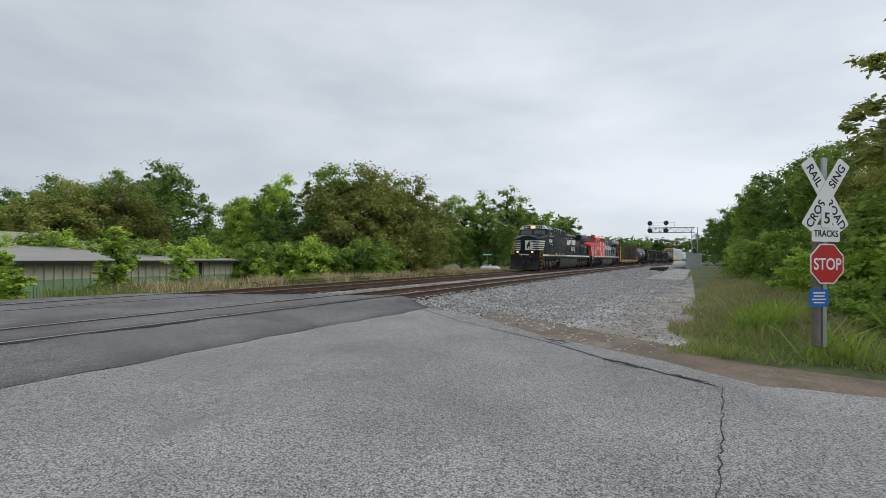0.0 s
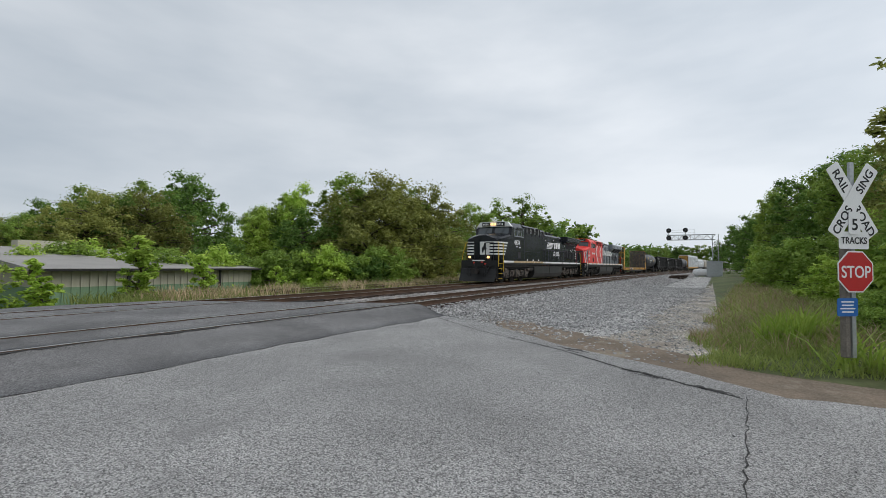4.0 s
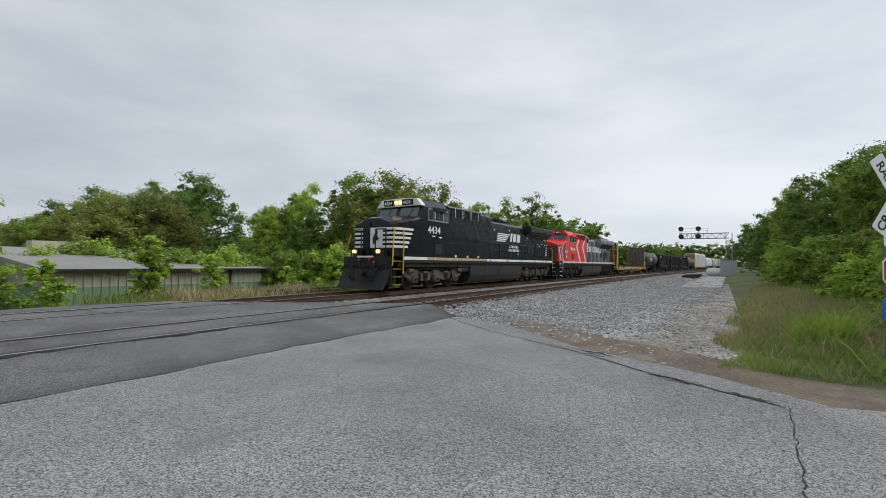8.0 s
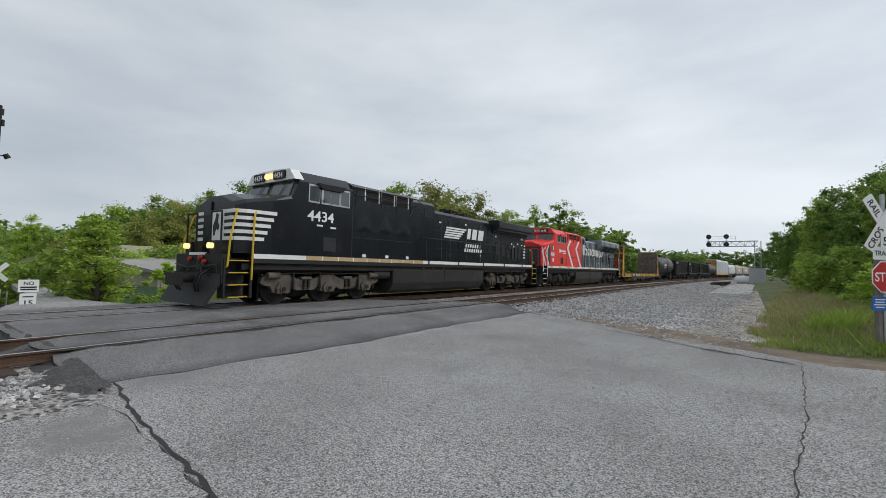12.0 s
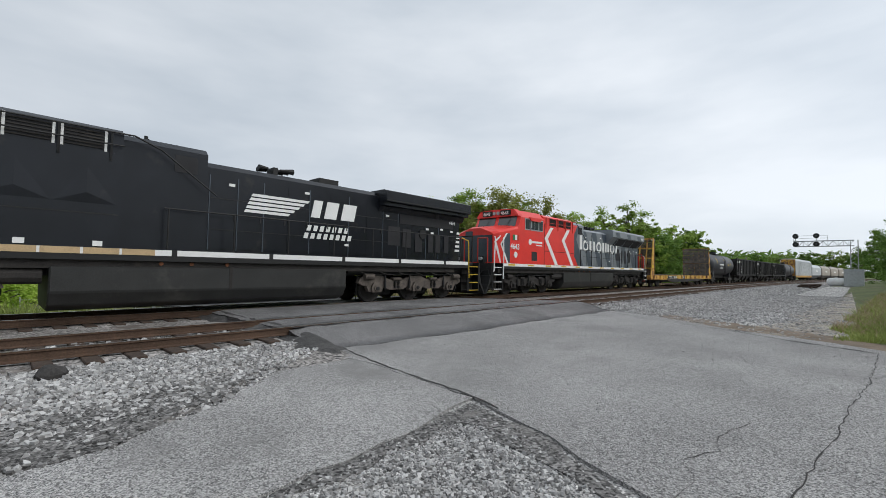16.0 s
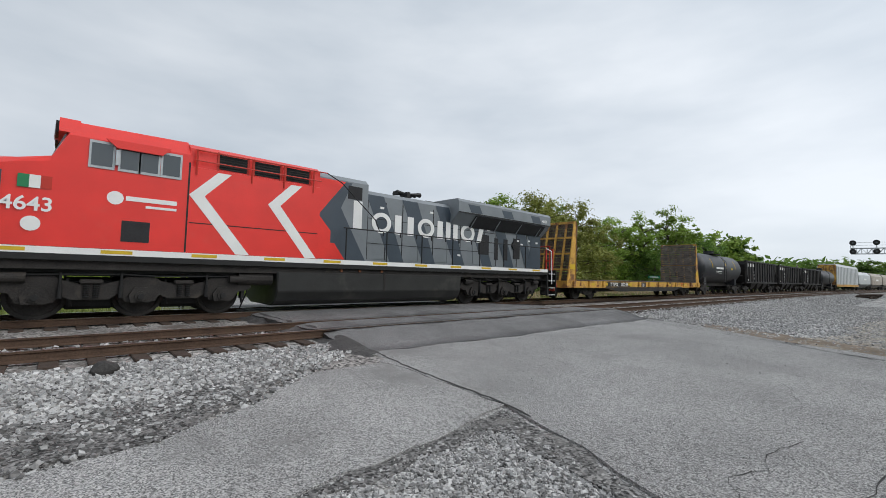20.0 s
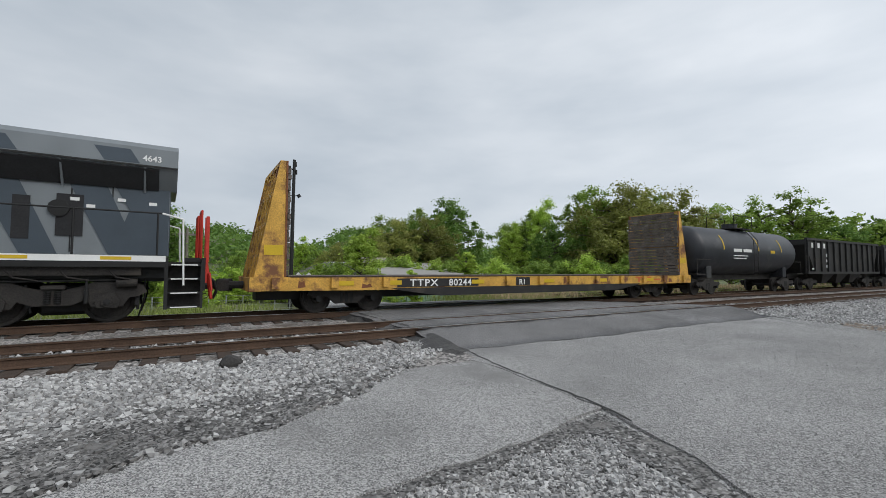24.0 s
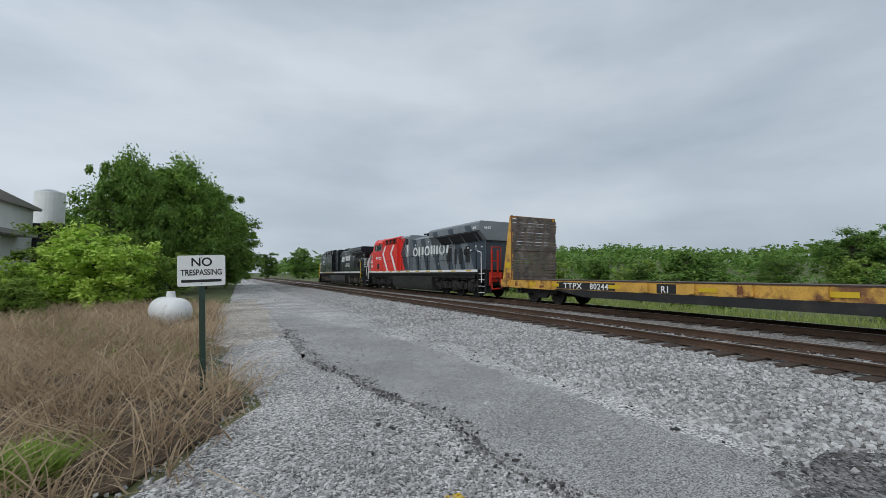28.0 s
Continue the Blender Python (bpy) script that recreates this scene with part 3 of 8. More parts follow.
def build_crossing():
    """Asphalt carried over both tracks, with gaps for the wheel flanges along each rail."""
    root = tagged(empty("grade_crossing"), "dark asphalt grade crossing over two tracks", "crossing", "", "structure")
    south, north = 4.4, lambda x: 18.4 + (x + 8.8) * 0.72
    edges = []
    for c in (NEAR, FAR):
        for s in (0.755, -0.755):
            edges.append(c + s)
    edges.sort(reverse=True)
    spans = [(-7.05, edges[0] + 0.07, ASPHALT_DARK), (edges[0] - 0.13, edges[1] + 0.13, ASPHALT_DARK), (edges[1] - 0.06, edges[2] + 0.06, ASPHALT_DARK), (edges[2] - 0.13, edges[3] + 0.13, ASPHALT_DARK), (edges[3] - 0.06, -18.5, ASPHALT_DARK)]
    rnd = random.Random(4)
    for i, (xa, xb, mat) in enumerate(spans):
        nx, ny = max(2, int(abs(xb - xa) / 0.35)), 30
        verts, faces = [], []
        for a in range(nx + 1):
            x = xa + (xb - xa) * a / nx
            h = RAIL - 0.012
            if x > -8.6:
                h = 0.042 + (RAIL - 0.054) * max(0.0, min(1.0, (-7.05 - x) / 1.55)) ** 0.8
            if x < -15.6:
                h = RAIL - 0.012 - 0.2 * min(1.0, (-15.6 - x) / 2.9)
            s0 = south + (0.35 * (x + 8.0) if x > -8.0 else 0) + rnd.uniform(-0.05, 0.05)
            s0 = min(s0, 4.9)
            n0 = min(north(x), 18.5) + rnd.uniform(-0.08, 0.08)
            if x > -8.8:
                n0 = 18.4 - (x + 8.8) * 0.55
            for b in range(ny + 1):
                y = s0 + (n0 - s0) * b / ny
                e = 0.05 if b in (0, ny) and a else 0.0
                verts.append((x + ((0.07 * math.sin(y * 0.9) + 0.04 * math.sin(y * 3.7) + rnd.uniform(-0.06, 0.06)) if i == 0 and a == 0 else 0), y, h - e + rnd.uniform(-0.006, 0.006)))
        for a in range(nx):
            for b in range(ny):
                p = a * (ny + 1) + b
                faces.append((p, p + 1, p + ny + 2, p + ny + 1))
        base = len(verts)
        ring = [a * (ny + 1) for a in range(nx + 1)] + [nx * (ny + 1) + b for b in range(1, ny + 1)] + [a * (ny + 1) + ny for a in range(nx - 1, -1, -1)] + [b for b in range(ny - 1, 0, -1)]
        for k in ring:
            x, y, z = verts[k]
            verts.append((x, y, min(z - 0.05, 0.0)))
        for k in range(len(ring)):
            faces.append((ring[k], base + k, base + (k + 1) % len(ring), ring[(k + 1) % len(ring)]))
        raw("panel", verts, faces, mat, root, True)
    # Added black filler makes the flange gaps read as deep and dark.
    for e in edges:
        part("flangeway_filler", made(box, e - 0.13, e + 0.13, 4.45, 18.2, 0.1, 0.165), TAR, root, "added black filler strip in the gap along the rail")
    rnd = random.Random(6)
    left, right = [], []
    for k in range(90):
        y = 4.5 + 13.4 * k / 89
        left.append((edges[0] + 0.068, y, RAIL - 0.008))
        right.append((edges[0] + 0.11 + rnd.uniform(0.0, 0.13) * (0.6 + 0.4 * math.sin(k * 0.37)), y, RAIL - 0.006))
    raw("crumbled_edge", left + right, [(k, k + 1, 91 + k, 90 + k) for k in range(89)], TAR, root)
    # lumps of asphalt spilling off the south end of the crossing
    nx, ny = 24, 10
    verts = []
    for a in range(nx + 1):
        x = -15.6 + 8.9 * a / nx
        reach = 0.55 + 0.35 * math.sin(x * 2.3) + 0.25 * math.sin(x * 5.1 + 1)
        for b in range(ny + 1):
            u = b / ny
            rail_gap = min(abs(x - e) for e in edges) < 0.2
            z = (0.275 if x < -8.3 else 0.275 - 0.16 * min(1, (x + 8.3) / 1.3)) * (1 - u) ** 1.3 - 0.03 * u
            verts.append((x + 0.06 * math.sin(b * 2.1 + a), 4.6 - max(0.3, reach) * u * 1.5, (min(z, 0.15) if rail_gap else z) + rnd.uniform(-0.02, 0.02)))
    n = ny + 1
    raw("apron", verts, [(a * n + b, a * n + b + 1, (a + 1) * n + b + 1, (a + 1) * n + b) for a in range(nx) for b in range(ny)], APRON, root, True)["label"] = "dark lumpy asphalt spilling onto the ballast"


build_crossing()
sheet("far_road", [(-18.4, 4.6), (-18.4, 10.6), (-26, 8.9), (-45, 11.2), (-90, 14), (-90, 10.5), (-45, 9.8), (-31, 8.2), (-26, 7.0)], -0.2, ASPHALT, 0.3, 1.0, 0.05, "grey asphalt road dropping away beyond the tracks", category="road", seed=19)


def build_lot():
    """The gravel lot beyond the tracks: a sheet laid on the falling land."""
    xs, ys, rnd = [-18.2, -20, -22, -24, -26, -29, -33, -38, -44], [44 + 4 * k for k in range(24)], random.Random(12)
    verts = [(x + rnd.uniform(-0.5, 0.5), y, land_z(x, y) + 0.03 + rnd.uniform(0, 0.02)) for y in ys for x in xs]
    n = len(xs)
    faces = [(j * n + i + 1, j * n + i, (j + 1) * n + i, (j + 1) * n + i + 1) for j in range(len(ys) - 1) for i in range(n - 1)]
    tagged(raw("gravel_lot", verts, faces, DUSTY, smooth=True), "pale dusty gravel lot beyond the tracks", "gravel", "", "structure")


build_lot()


# ---- stones ----
def scatter(name, count, region, size, mat, label, seed, z_of=None, flat=0.75):
    """Loose stones: chipped blocks, each turned and sized on its own, joined as one heap."""
    rng = np.random.default_rng(seed)
    base = np.array([(x, y, z) for x in (-0.62, 0.62) for y in (-0.62, 0.62) for z in (-0.62, 0.62)], float)
    tri = np.array([(0, 1, 3), (0, 3, 2), (4, 6, 7), (4, 7, 5), (0, 4, 5), (0, 5, 1), (2, 3, 7), (2, 7, 6), (1, 5, 7), (1, 7, 3)])
    pts = region(rng, count)
    n = len(pts)
    v = base[None] * rng.uniform(0.7, 1.3, (n, 8, 1)) + rng.uniform(-0.24, 0.24, (n, 8, 3))
    a, b = rng.uniform(0, 6.283, n), rng.uniform(-0.9, 0.9, n)
    ca, sa, cb, sb = np.cos(a), np.sin(a), np.cos(b), np.sin(b)
    x, y, z = v[..., 0], v[..., 1], v[..., 2] * flat
    y, z = y * cb[:, None] - z * sb[:, None], y * sb[:, None] + z * cb[:, None]
    x, y = x * ca[:, None] - y * sa[:, None], x * sa[:, None] + y * ca[:, None]
    s = (size[0] + (size[1] - size[0]) * rng.random(n) ** 2)[:, None]
    v = np.stack([x * s, y * s, z * s], -1)
    v[..., 0] += pts[:, None, 0]
    v[..., 1] += pts[:, None, 1]
    v[..., 2] += pts[:, None, 2] + s * 0.25
    f = (tri[None] + 8 * np.arange(n)[:, None, None]).reshape(-1, 3)
    me = bpy.data.meshes.new(name)
    me.from_pydata(v.reshape(-1, 3).tolist(), [], f.tolist())
    me.materials.append(mat)
    tagged(new(name, me), label, "stones", "", "stuff")


def slope_z(dx):
    return np.interp(-dx, [-4.9, -3.6, -2.2, -1.5, -1.0, 6.2, 7.4, 9.0], [-0.01, 0.02, 0.06, 0.075, 0.095, 0.095, 0.02, -0.35])


LANE_Y, LANE_X = [-2.2, -1.6, -1.0, -0.2, 0.8, 2.0, 3.1, 4.35], [-4.0, -3.2, -3.9, -4.4, -4.6, -5.3, -6.3, -7.2]


def strip(y0, y1, d0, d1):
    def region(rng, n):
        y = rng.uniform(y0, y1, n)
        d = rng.uniform(d0, d1, n)
        keep = ~((y > 4.3) & (y < 18.3 - (d - 0.7) * 0.5))
        off = np.interp(y, LANE_Y, LANE_X) - (NEAR + d)
        wet = (y > -2.4) & (y < 4.2) & (off > -0.1) & (off < 1.7 + 0.5 * np.sin(y * 2.3)) & (np.sin(off * 9 + y * 1.2) < 0.6)
        keep &= ~(wet & (rng.random(n) < 0.66 * np.clip((y + 2.5 + 0.4 * np.sin(off * 6)) / 1.6, 0, 1) * np.clip((1.9 - off) / 0.5, 0.3, 1))) & ~((y > -2.4) & (y < 4.3) & (off < 0))
        y, d = y[keep], d[keep]
        x = NEAR + np.array([bend(v) for v in y]) + d
        return np.stack([x, y, slope_z(d)], 1)
    return region


def disc(x0, x1, y0, y1, test=None, z=0.0):
    def region(rng, n):
        x, y = rng.uniform(x0, x1, n), rng.uniform(y0, y1, n)
        if test is not None:
            k = test(x, y)
            x, y = x[k], y[k]
        return np.stack([x, y, np.full(len(x), z)], 1)
    return region


scatter("ballast_stones", 48000, strip(-13, 7, 1.34, 5.1), (0.018, 0.046), STONE, "loose pale grey ballast stones", 1)
scatter("ballast_stones", 12000, strip(-50, -13, 1.1, 5.1), (0.03, 0.06), STONE, "loose pale grey ballast stones", 2)
scatter("ballast_stones", 26000, strip(13, 42, 0.9, 6.8), (0.026, 0.056), STONE, "loose pale grey ballast stones", 3)
scatter("ballast_stones", 7000, strip(42, 100, 0.9, 6.2), (0.05, 0.085), STONE, "loose pale grey ballast stones", 4)
scatter("ballast_stones", 9000, strip(-30, 45, -1.6, 0.65), (0.03, 0.06), STONE, "stones between the rails", 5)
scatter("yard_stones", 14000, disc(-3.2, 1.6, -4, 4.0, lambda x, y: (y < 3.9 - 0.42 * (x + 3.2)) & (x > -2.95 + 0.06 * y)), (0.009, 0.028), STONE, "loose grey stones on the yard", 6)
scatter("yard_stones", 17000, disc(-2.2, 1.6, -14, -2, lambda x, y: (x > -2.0 + 0.12 * (-3 - y) * (y > -9) + (y < -9) * 0.8) & (x < 0.7)), (0.006, 0.021), STONE, "loose grey stones on the yard", 7)
scatter("yard_stones", 20000, disc(-6.5, 1.0, 14.2, 45, lambda x, y: (x < -0.35 + 0.35 * np.sin(y * 1.3) + 0.25 * np.sin(y * 3.7) + np.clip(y - 22, 0, 30) * 0.03) & (y > 14.5 + (x < -2.5) * 2 - 0.6 * (x + 2))), (0.016, 0.042), STONE, "loose grey stones on the yard", 8)
scatter("yard_stones", 15000, disc(-3.35, 0.8, 0.6, 4.1, lambda x, y: (y < 4.07 - 0.42 * (x + 3.3) + 0.05 * np.sin(x * 7)) & (x > -3.1 + 0.02 * y + 0.05 * np.sin(y * 6))), (0.008, 0.027), STONE, "loose grey stones on the yard", 16)
scatter("oily_stones", 6000, disc(-3.35, 0.8, 0.6, 4.1, lambda x, y: (y < 4.1 - 0.42 * (x + 3.3)) & (x > -3.12 + 0.02 * y)), (0.007, 0.024), WET_STONE, "dark stones among the grey", 17)
scatter("oily_stones", 4200, disc(-7.8, -3.2, -2.2, 3.9, lambda x, y: (np.interp(y, LANE_Y, LANE_X) - x > -0.05) & (np.interp(y, LANE_Y, LANE_X) - x < 1.3), 0.03), (0.01, 0.035), WET_STONE, "dark oily stones", 9)
scatter("road_grit", 5000, disc(-6.8, 3, 2.4, 12.5, lambda x, y: y > 4.6 - 0.35 * (x + 3.4), 0.036), (0.004, 0.011), STONE, "pale grit worn out of the asphalt", 18, None)
scatter("road_grit", 2600, disc(-5.4, -2.7, -1.2, 4, lambda x, y: x > np.interp(y, LANE_Y, LANE_X) + 0.1, 0.028), (0.004, 0.011), STONE, "pale grit on the lane", 19, None)
scatter("ballast_stones", 1700, disc(-7.8, -3.2, -2.4, 3.9, lambda x, y: (np.interp(y, LANE_Y, LANE_X) - x > -0.05) & (np.interp(y, LANE_Y, LANE_X) - x < 1.5) & (np.sin(x * 5.1 + 1.7 * np.sin(y * 3.3)) + np.sin(y * 4.1) > -0.5), 0.03), (0.012, 0.045), STONE, "pale stones strewn over the oily fines", 20)
scatter("road_grit", 2600, disc(-4, -0.9, -12, -1.6, None, 0.024), (0.006, 0.02), STONE, "pale grit on the service lane", 21)


def along_lane(rng, n):
    """Places strewn either side of the service lane's broken eastern edge."""
    y = rng.uniform(-13, -2.2, n)
    x = np.interp(-y, [2.2, 4.2, 6.2, 8.2, 12.5], [-2.1, -2.05, -1.6, -1.15, -1.0]) + rng.normal(0, 0.09, n) + 0.06 * np.sin(y * 3.1)
    return np.stack([x, y, np.full(n, 0.02)], 1)


scatter("edge_grit", 1900, along_lane, (0.006, 0.02), WET_STONE, "dark grit along the lane's broken edge", 61)
scatter("edge_grit", 260, along_lane, (0.008, 0.028), STONE_DARK, "black crumbs of asphalt along the lane", 62)
scatter("painted_stones", 90, disc(-1.46, -1.32, -2.9, -2.79, None, 0.004), (0.006, 0.014), YELLOW, "stones sprayed with yellow paint", 24)
scatter("road_grit", 700, disc(-6, -1, -12, -2.2), (0.008, 0.03), STONE_DARK, "dark grit on the lane", 10, None)
bm = bmesh.new()
bmesh.ops.create_icosphere(bm, subdivisions=2, radius=0.16)
for v in bm.verts:
    v.co *= 1 + 0.25 * noise.noise(v.co * 9)
    v.co.z *= 0.75
rock = tagged(part("rock", bm, STONE_DARK), "dark lump of rock on the ballast", "rock")
rock.location = (-7.65, 0.62, 0.13)


# ---- plants ----
def leaves(rng, centres, radii, per, size, flat=0.8):
    """Leaf sprays round clump centres: pointed blades. Returns vertices and faces."""
    n = len(centres) * per
    c = np.repeat(centres, per, 0)
    r = np.repeat(radii, per)
    d = rng.normal(size=(n, 3))
    d /= np.linalg.norm(d, axis=1)[:, None]
    p = c + d * (r * (0.25 + 0.62 * np.minimum(np.abs(rng.normal(size=n)), 1.7)))[:, None] * np.array([1, 1, flat])
    face = d * 0.55 + np.array([0.0, 0.0, 0.6]) + rng.normal(size=(n, 3)) * 0.5
    face /= np.linalg.norm(face, axis=1)[:, None]
    u = np.cross(face, rng.normal(size=(n, 3)))
    u /= np.linalg.norm(u, axis=1)[:, None]
    w = np.cross(face, u)
    s = size * rng.uniform(0.55, 1.3, n)[:, None]
    v = np.stack([p - u * s, p + w * s * 0.5, p + u * s, p - w * s * 0.5], 1)
    f = np.arange(n * 4).reshape(n, 4)
    return v.reshape(-1, 3), f


def tree_kind(name, height, spread, mat, seed, shape="round", density=1.0, leaf=0.2, bare=0.25, sprays=100):
    """Meshes of one tree, one metre high in all: tapered trunk with limbs, and a crown of leaf clumps with gaps."""
    rng, rnd = np.random.default_rng(seed), random.Random(seed)
    bm = bmesh.new()
    top = height * 0.9
    spine = [Vector((rnd.uniform(-0.02, 0.02) * height * k, rnd.uniform(-0.02, 0.02) * height * k, top * k / 5)) for k in range(6)]
    for k in range(5):
        rod(bm, spine[k], spine[k + 1], height * 0.02 * (1 - k / 5.6), 7, height * 0.02 * (1 - (k + 1) / 5.6))
    centres, radii = [], []
    limbs = int(38 * density) + 8
    for i in range(limbs):
        h = bare + (0.97 - bare) * (i + rnd.random()) / limbs
        base = Vector((0, 0, 0)) + spine[min(4, int(h * 0.9 * 5))].lerp(spine[min(5, int(h * 0.9 * 5) + 1)], (h * 0.9 * 5) % 1)
        prof = {"round": math.sin(math.pi * min(1, 0.16 + 0.8 * (h - bare) / (1 - bare))) ** 0.7, "tall": 0.75 - 0.5 * abs(h - 0.55), "cone": 1.05 - h * 0.9, "bush": 1.0 - 0.35 * h}[shape]
        a = i * 2.4 + rnd.uniform(-0.5, 0.5)
        reach = spread * prof * rnd.uniform(0.75, 1.15)
        tip = base + Vector((math.cos(a) * reach, math.sin(a) * reach, height * rnd.uniform(0.02, 0.12)))
        mid = base.lerp(tip, 0.5) + Vector((0, 0, height * 0.02))
        rod(bm, base, mid, height * 0.008, 5, height * 0.005)
        rod(bm, mid, tip, height * 0.005, 4, height * 0.001)
        for k in (0.35, 0.6, 0.8, 1.0):
            q = base.lerp(tip, k) + Vector((rnd.uniform(-1, 1), rnd.uniform(-1, 1), rnd.uniform(-0.6, 0.9))) * spread * 0.2
            centres.append(q)
            radii.append(spread * rnd.uniform(0.08, 0.22) * (1.1 - 0.25 * k))
    for k in range(4):
        centres.append(spine[5] + Vector((rnd.uniform(-1, 1), rnd.uniform(-1, 1), rnd.uniform(-0.3, 1.0))) * spread * 0.2)
        radii.append(spread * 0.2)
    trunk = mesh_of(bm, BARK, True, "trunk")
    per = int(sprays * (0.5 + 0.5 * density))
    v, f = leaves(rng, np.array([tuple(c) for c in centres]), np.array(radii), per, leaf)
    v[:, 2] = np.maximum(v[:, 2], 0.05)
    me = bpy.data.meshes.new("crown")
    me.from_pydata(v.tolist(), [], f.tolist())
    me.materials.append(mat)
    return name, height, trunk, me


def plant(kind, x, y, h, turn=0, wide=1.0, z=None, label="", category="tree", group="", name=""):
    nm, height, trunk, crown = kind
    root = empty(name or nm)
    s = h / height
    root.matrix_basis = Matrix.Translation((x, y, land_z(x, y) - 0.05 if z is None else z)) @ Matrix.Rotation(turn, 4, "Z") @ Matrix.Diagonal((s * wide, s * wide, s, 1))
    for part_name, me in (("trunk", trunk), ("crown", crown)):
        o = new(part_name, me)
        o.parent = root
    return tagged(root, label or "green leafy tree in spring leaf", category, group or "trees by the line")


KINDS = [
    tree_kind("tree", 10, 3.2, LEAF[0], 21, "tall", 1.0, 0.12, 0.1),
    tree_kind("tree", 10, 3.6, LEAF[1], 22, "round", 1.1, 0.13, 0.12),
    tree_kind("tree", 10, 4.2, LEAF[2], 23, "round", 1.3, 0.12, 0.05),
    tree_kind("tree", 10, 2.9, LEAF[3], 24, "cone", 1.0, 0.115, 0.05),
    tree_kind("tree", 10, 2.6, LEAF[0], 25, "tall", 0.55, 0.11, 0.3),
    tree_kind("tree", 10, 4.0, LEAF[1], 26, "bush", 1.2, 0.13, 0.03),
]
BUSHES = [
    tree_kind("bush", 3, 1.7, LEAF[3], 31, "bush", 0.9, 0.085, 0.02, 80),
    tree_kind("bush", 3, 1.9, LEAF[0], 32, "bush", 0.9, 0.085, 0.02, 80),
    tree_kind("bush", 3, 1.6, LEAF[1], 33, "round", 0.9, 0.085, 0.02, 80),
]
FAR_KINDS = [
    tree_kind("tree", 10, 3.6, LEAF[1], 51, "round", 0.8, 0.3, 0.05, 34),
    tree_kind("tree", 10, 3.8, LEAF[0], 52, "bush", 0.8, 0.3, 0.03, 34),
    tree_kind("tree", 10, 3.3, LEAF[1], 53, "tall", 0.8, 0.3, 0.05, 34),
]
MAPLE = tree_kind("tree", 10, 4.3, leaf_material("maple_leaves", (0.10, 0.20, 0.04), (0.24, 0.37, 0.07)), 61, "round", 1.9, 0.15, 0.06, 120)
SAPLING = tree_kind("sapling", 4, 0.62, LEAF[3], 34, "tall", 0.75, 0.085, 0.02, 45)
TWIGS = tree_kind("tree", 9, 1.6, LEAF[2], 35, "tall", 0.22, 0.1, 0.45)
LBL = {0: "tall tree in fresh green leaf", 1: "dark green broad-crowned tree", 2: "broad olive-green tree in young leaf", 3: "bright green conical young tree", 4: "thin-crowned tree with sparse spring leaves", 5: "dense dark green tree leafed to the ground"}


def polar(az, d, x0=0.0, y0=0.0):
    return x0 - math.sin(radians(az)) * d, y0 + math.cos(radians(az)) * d


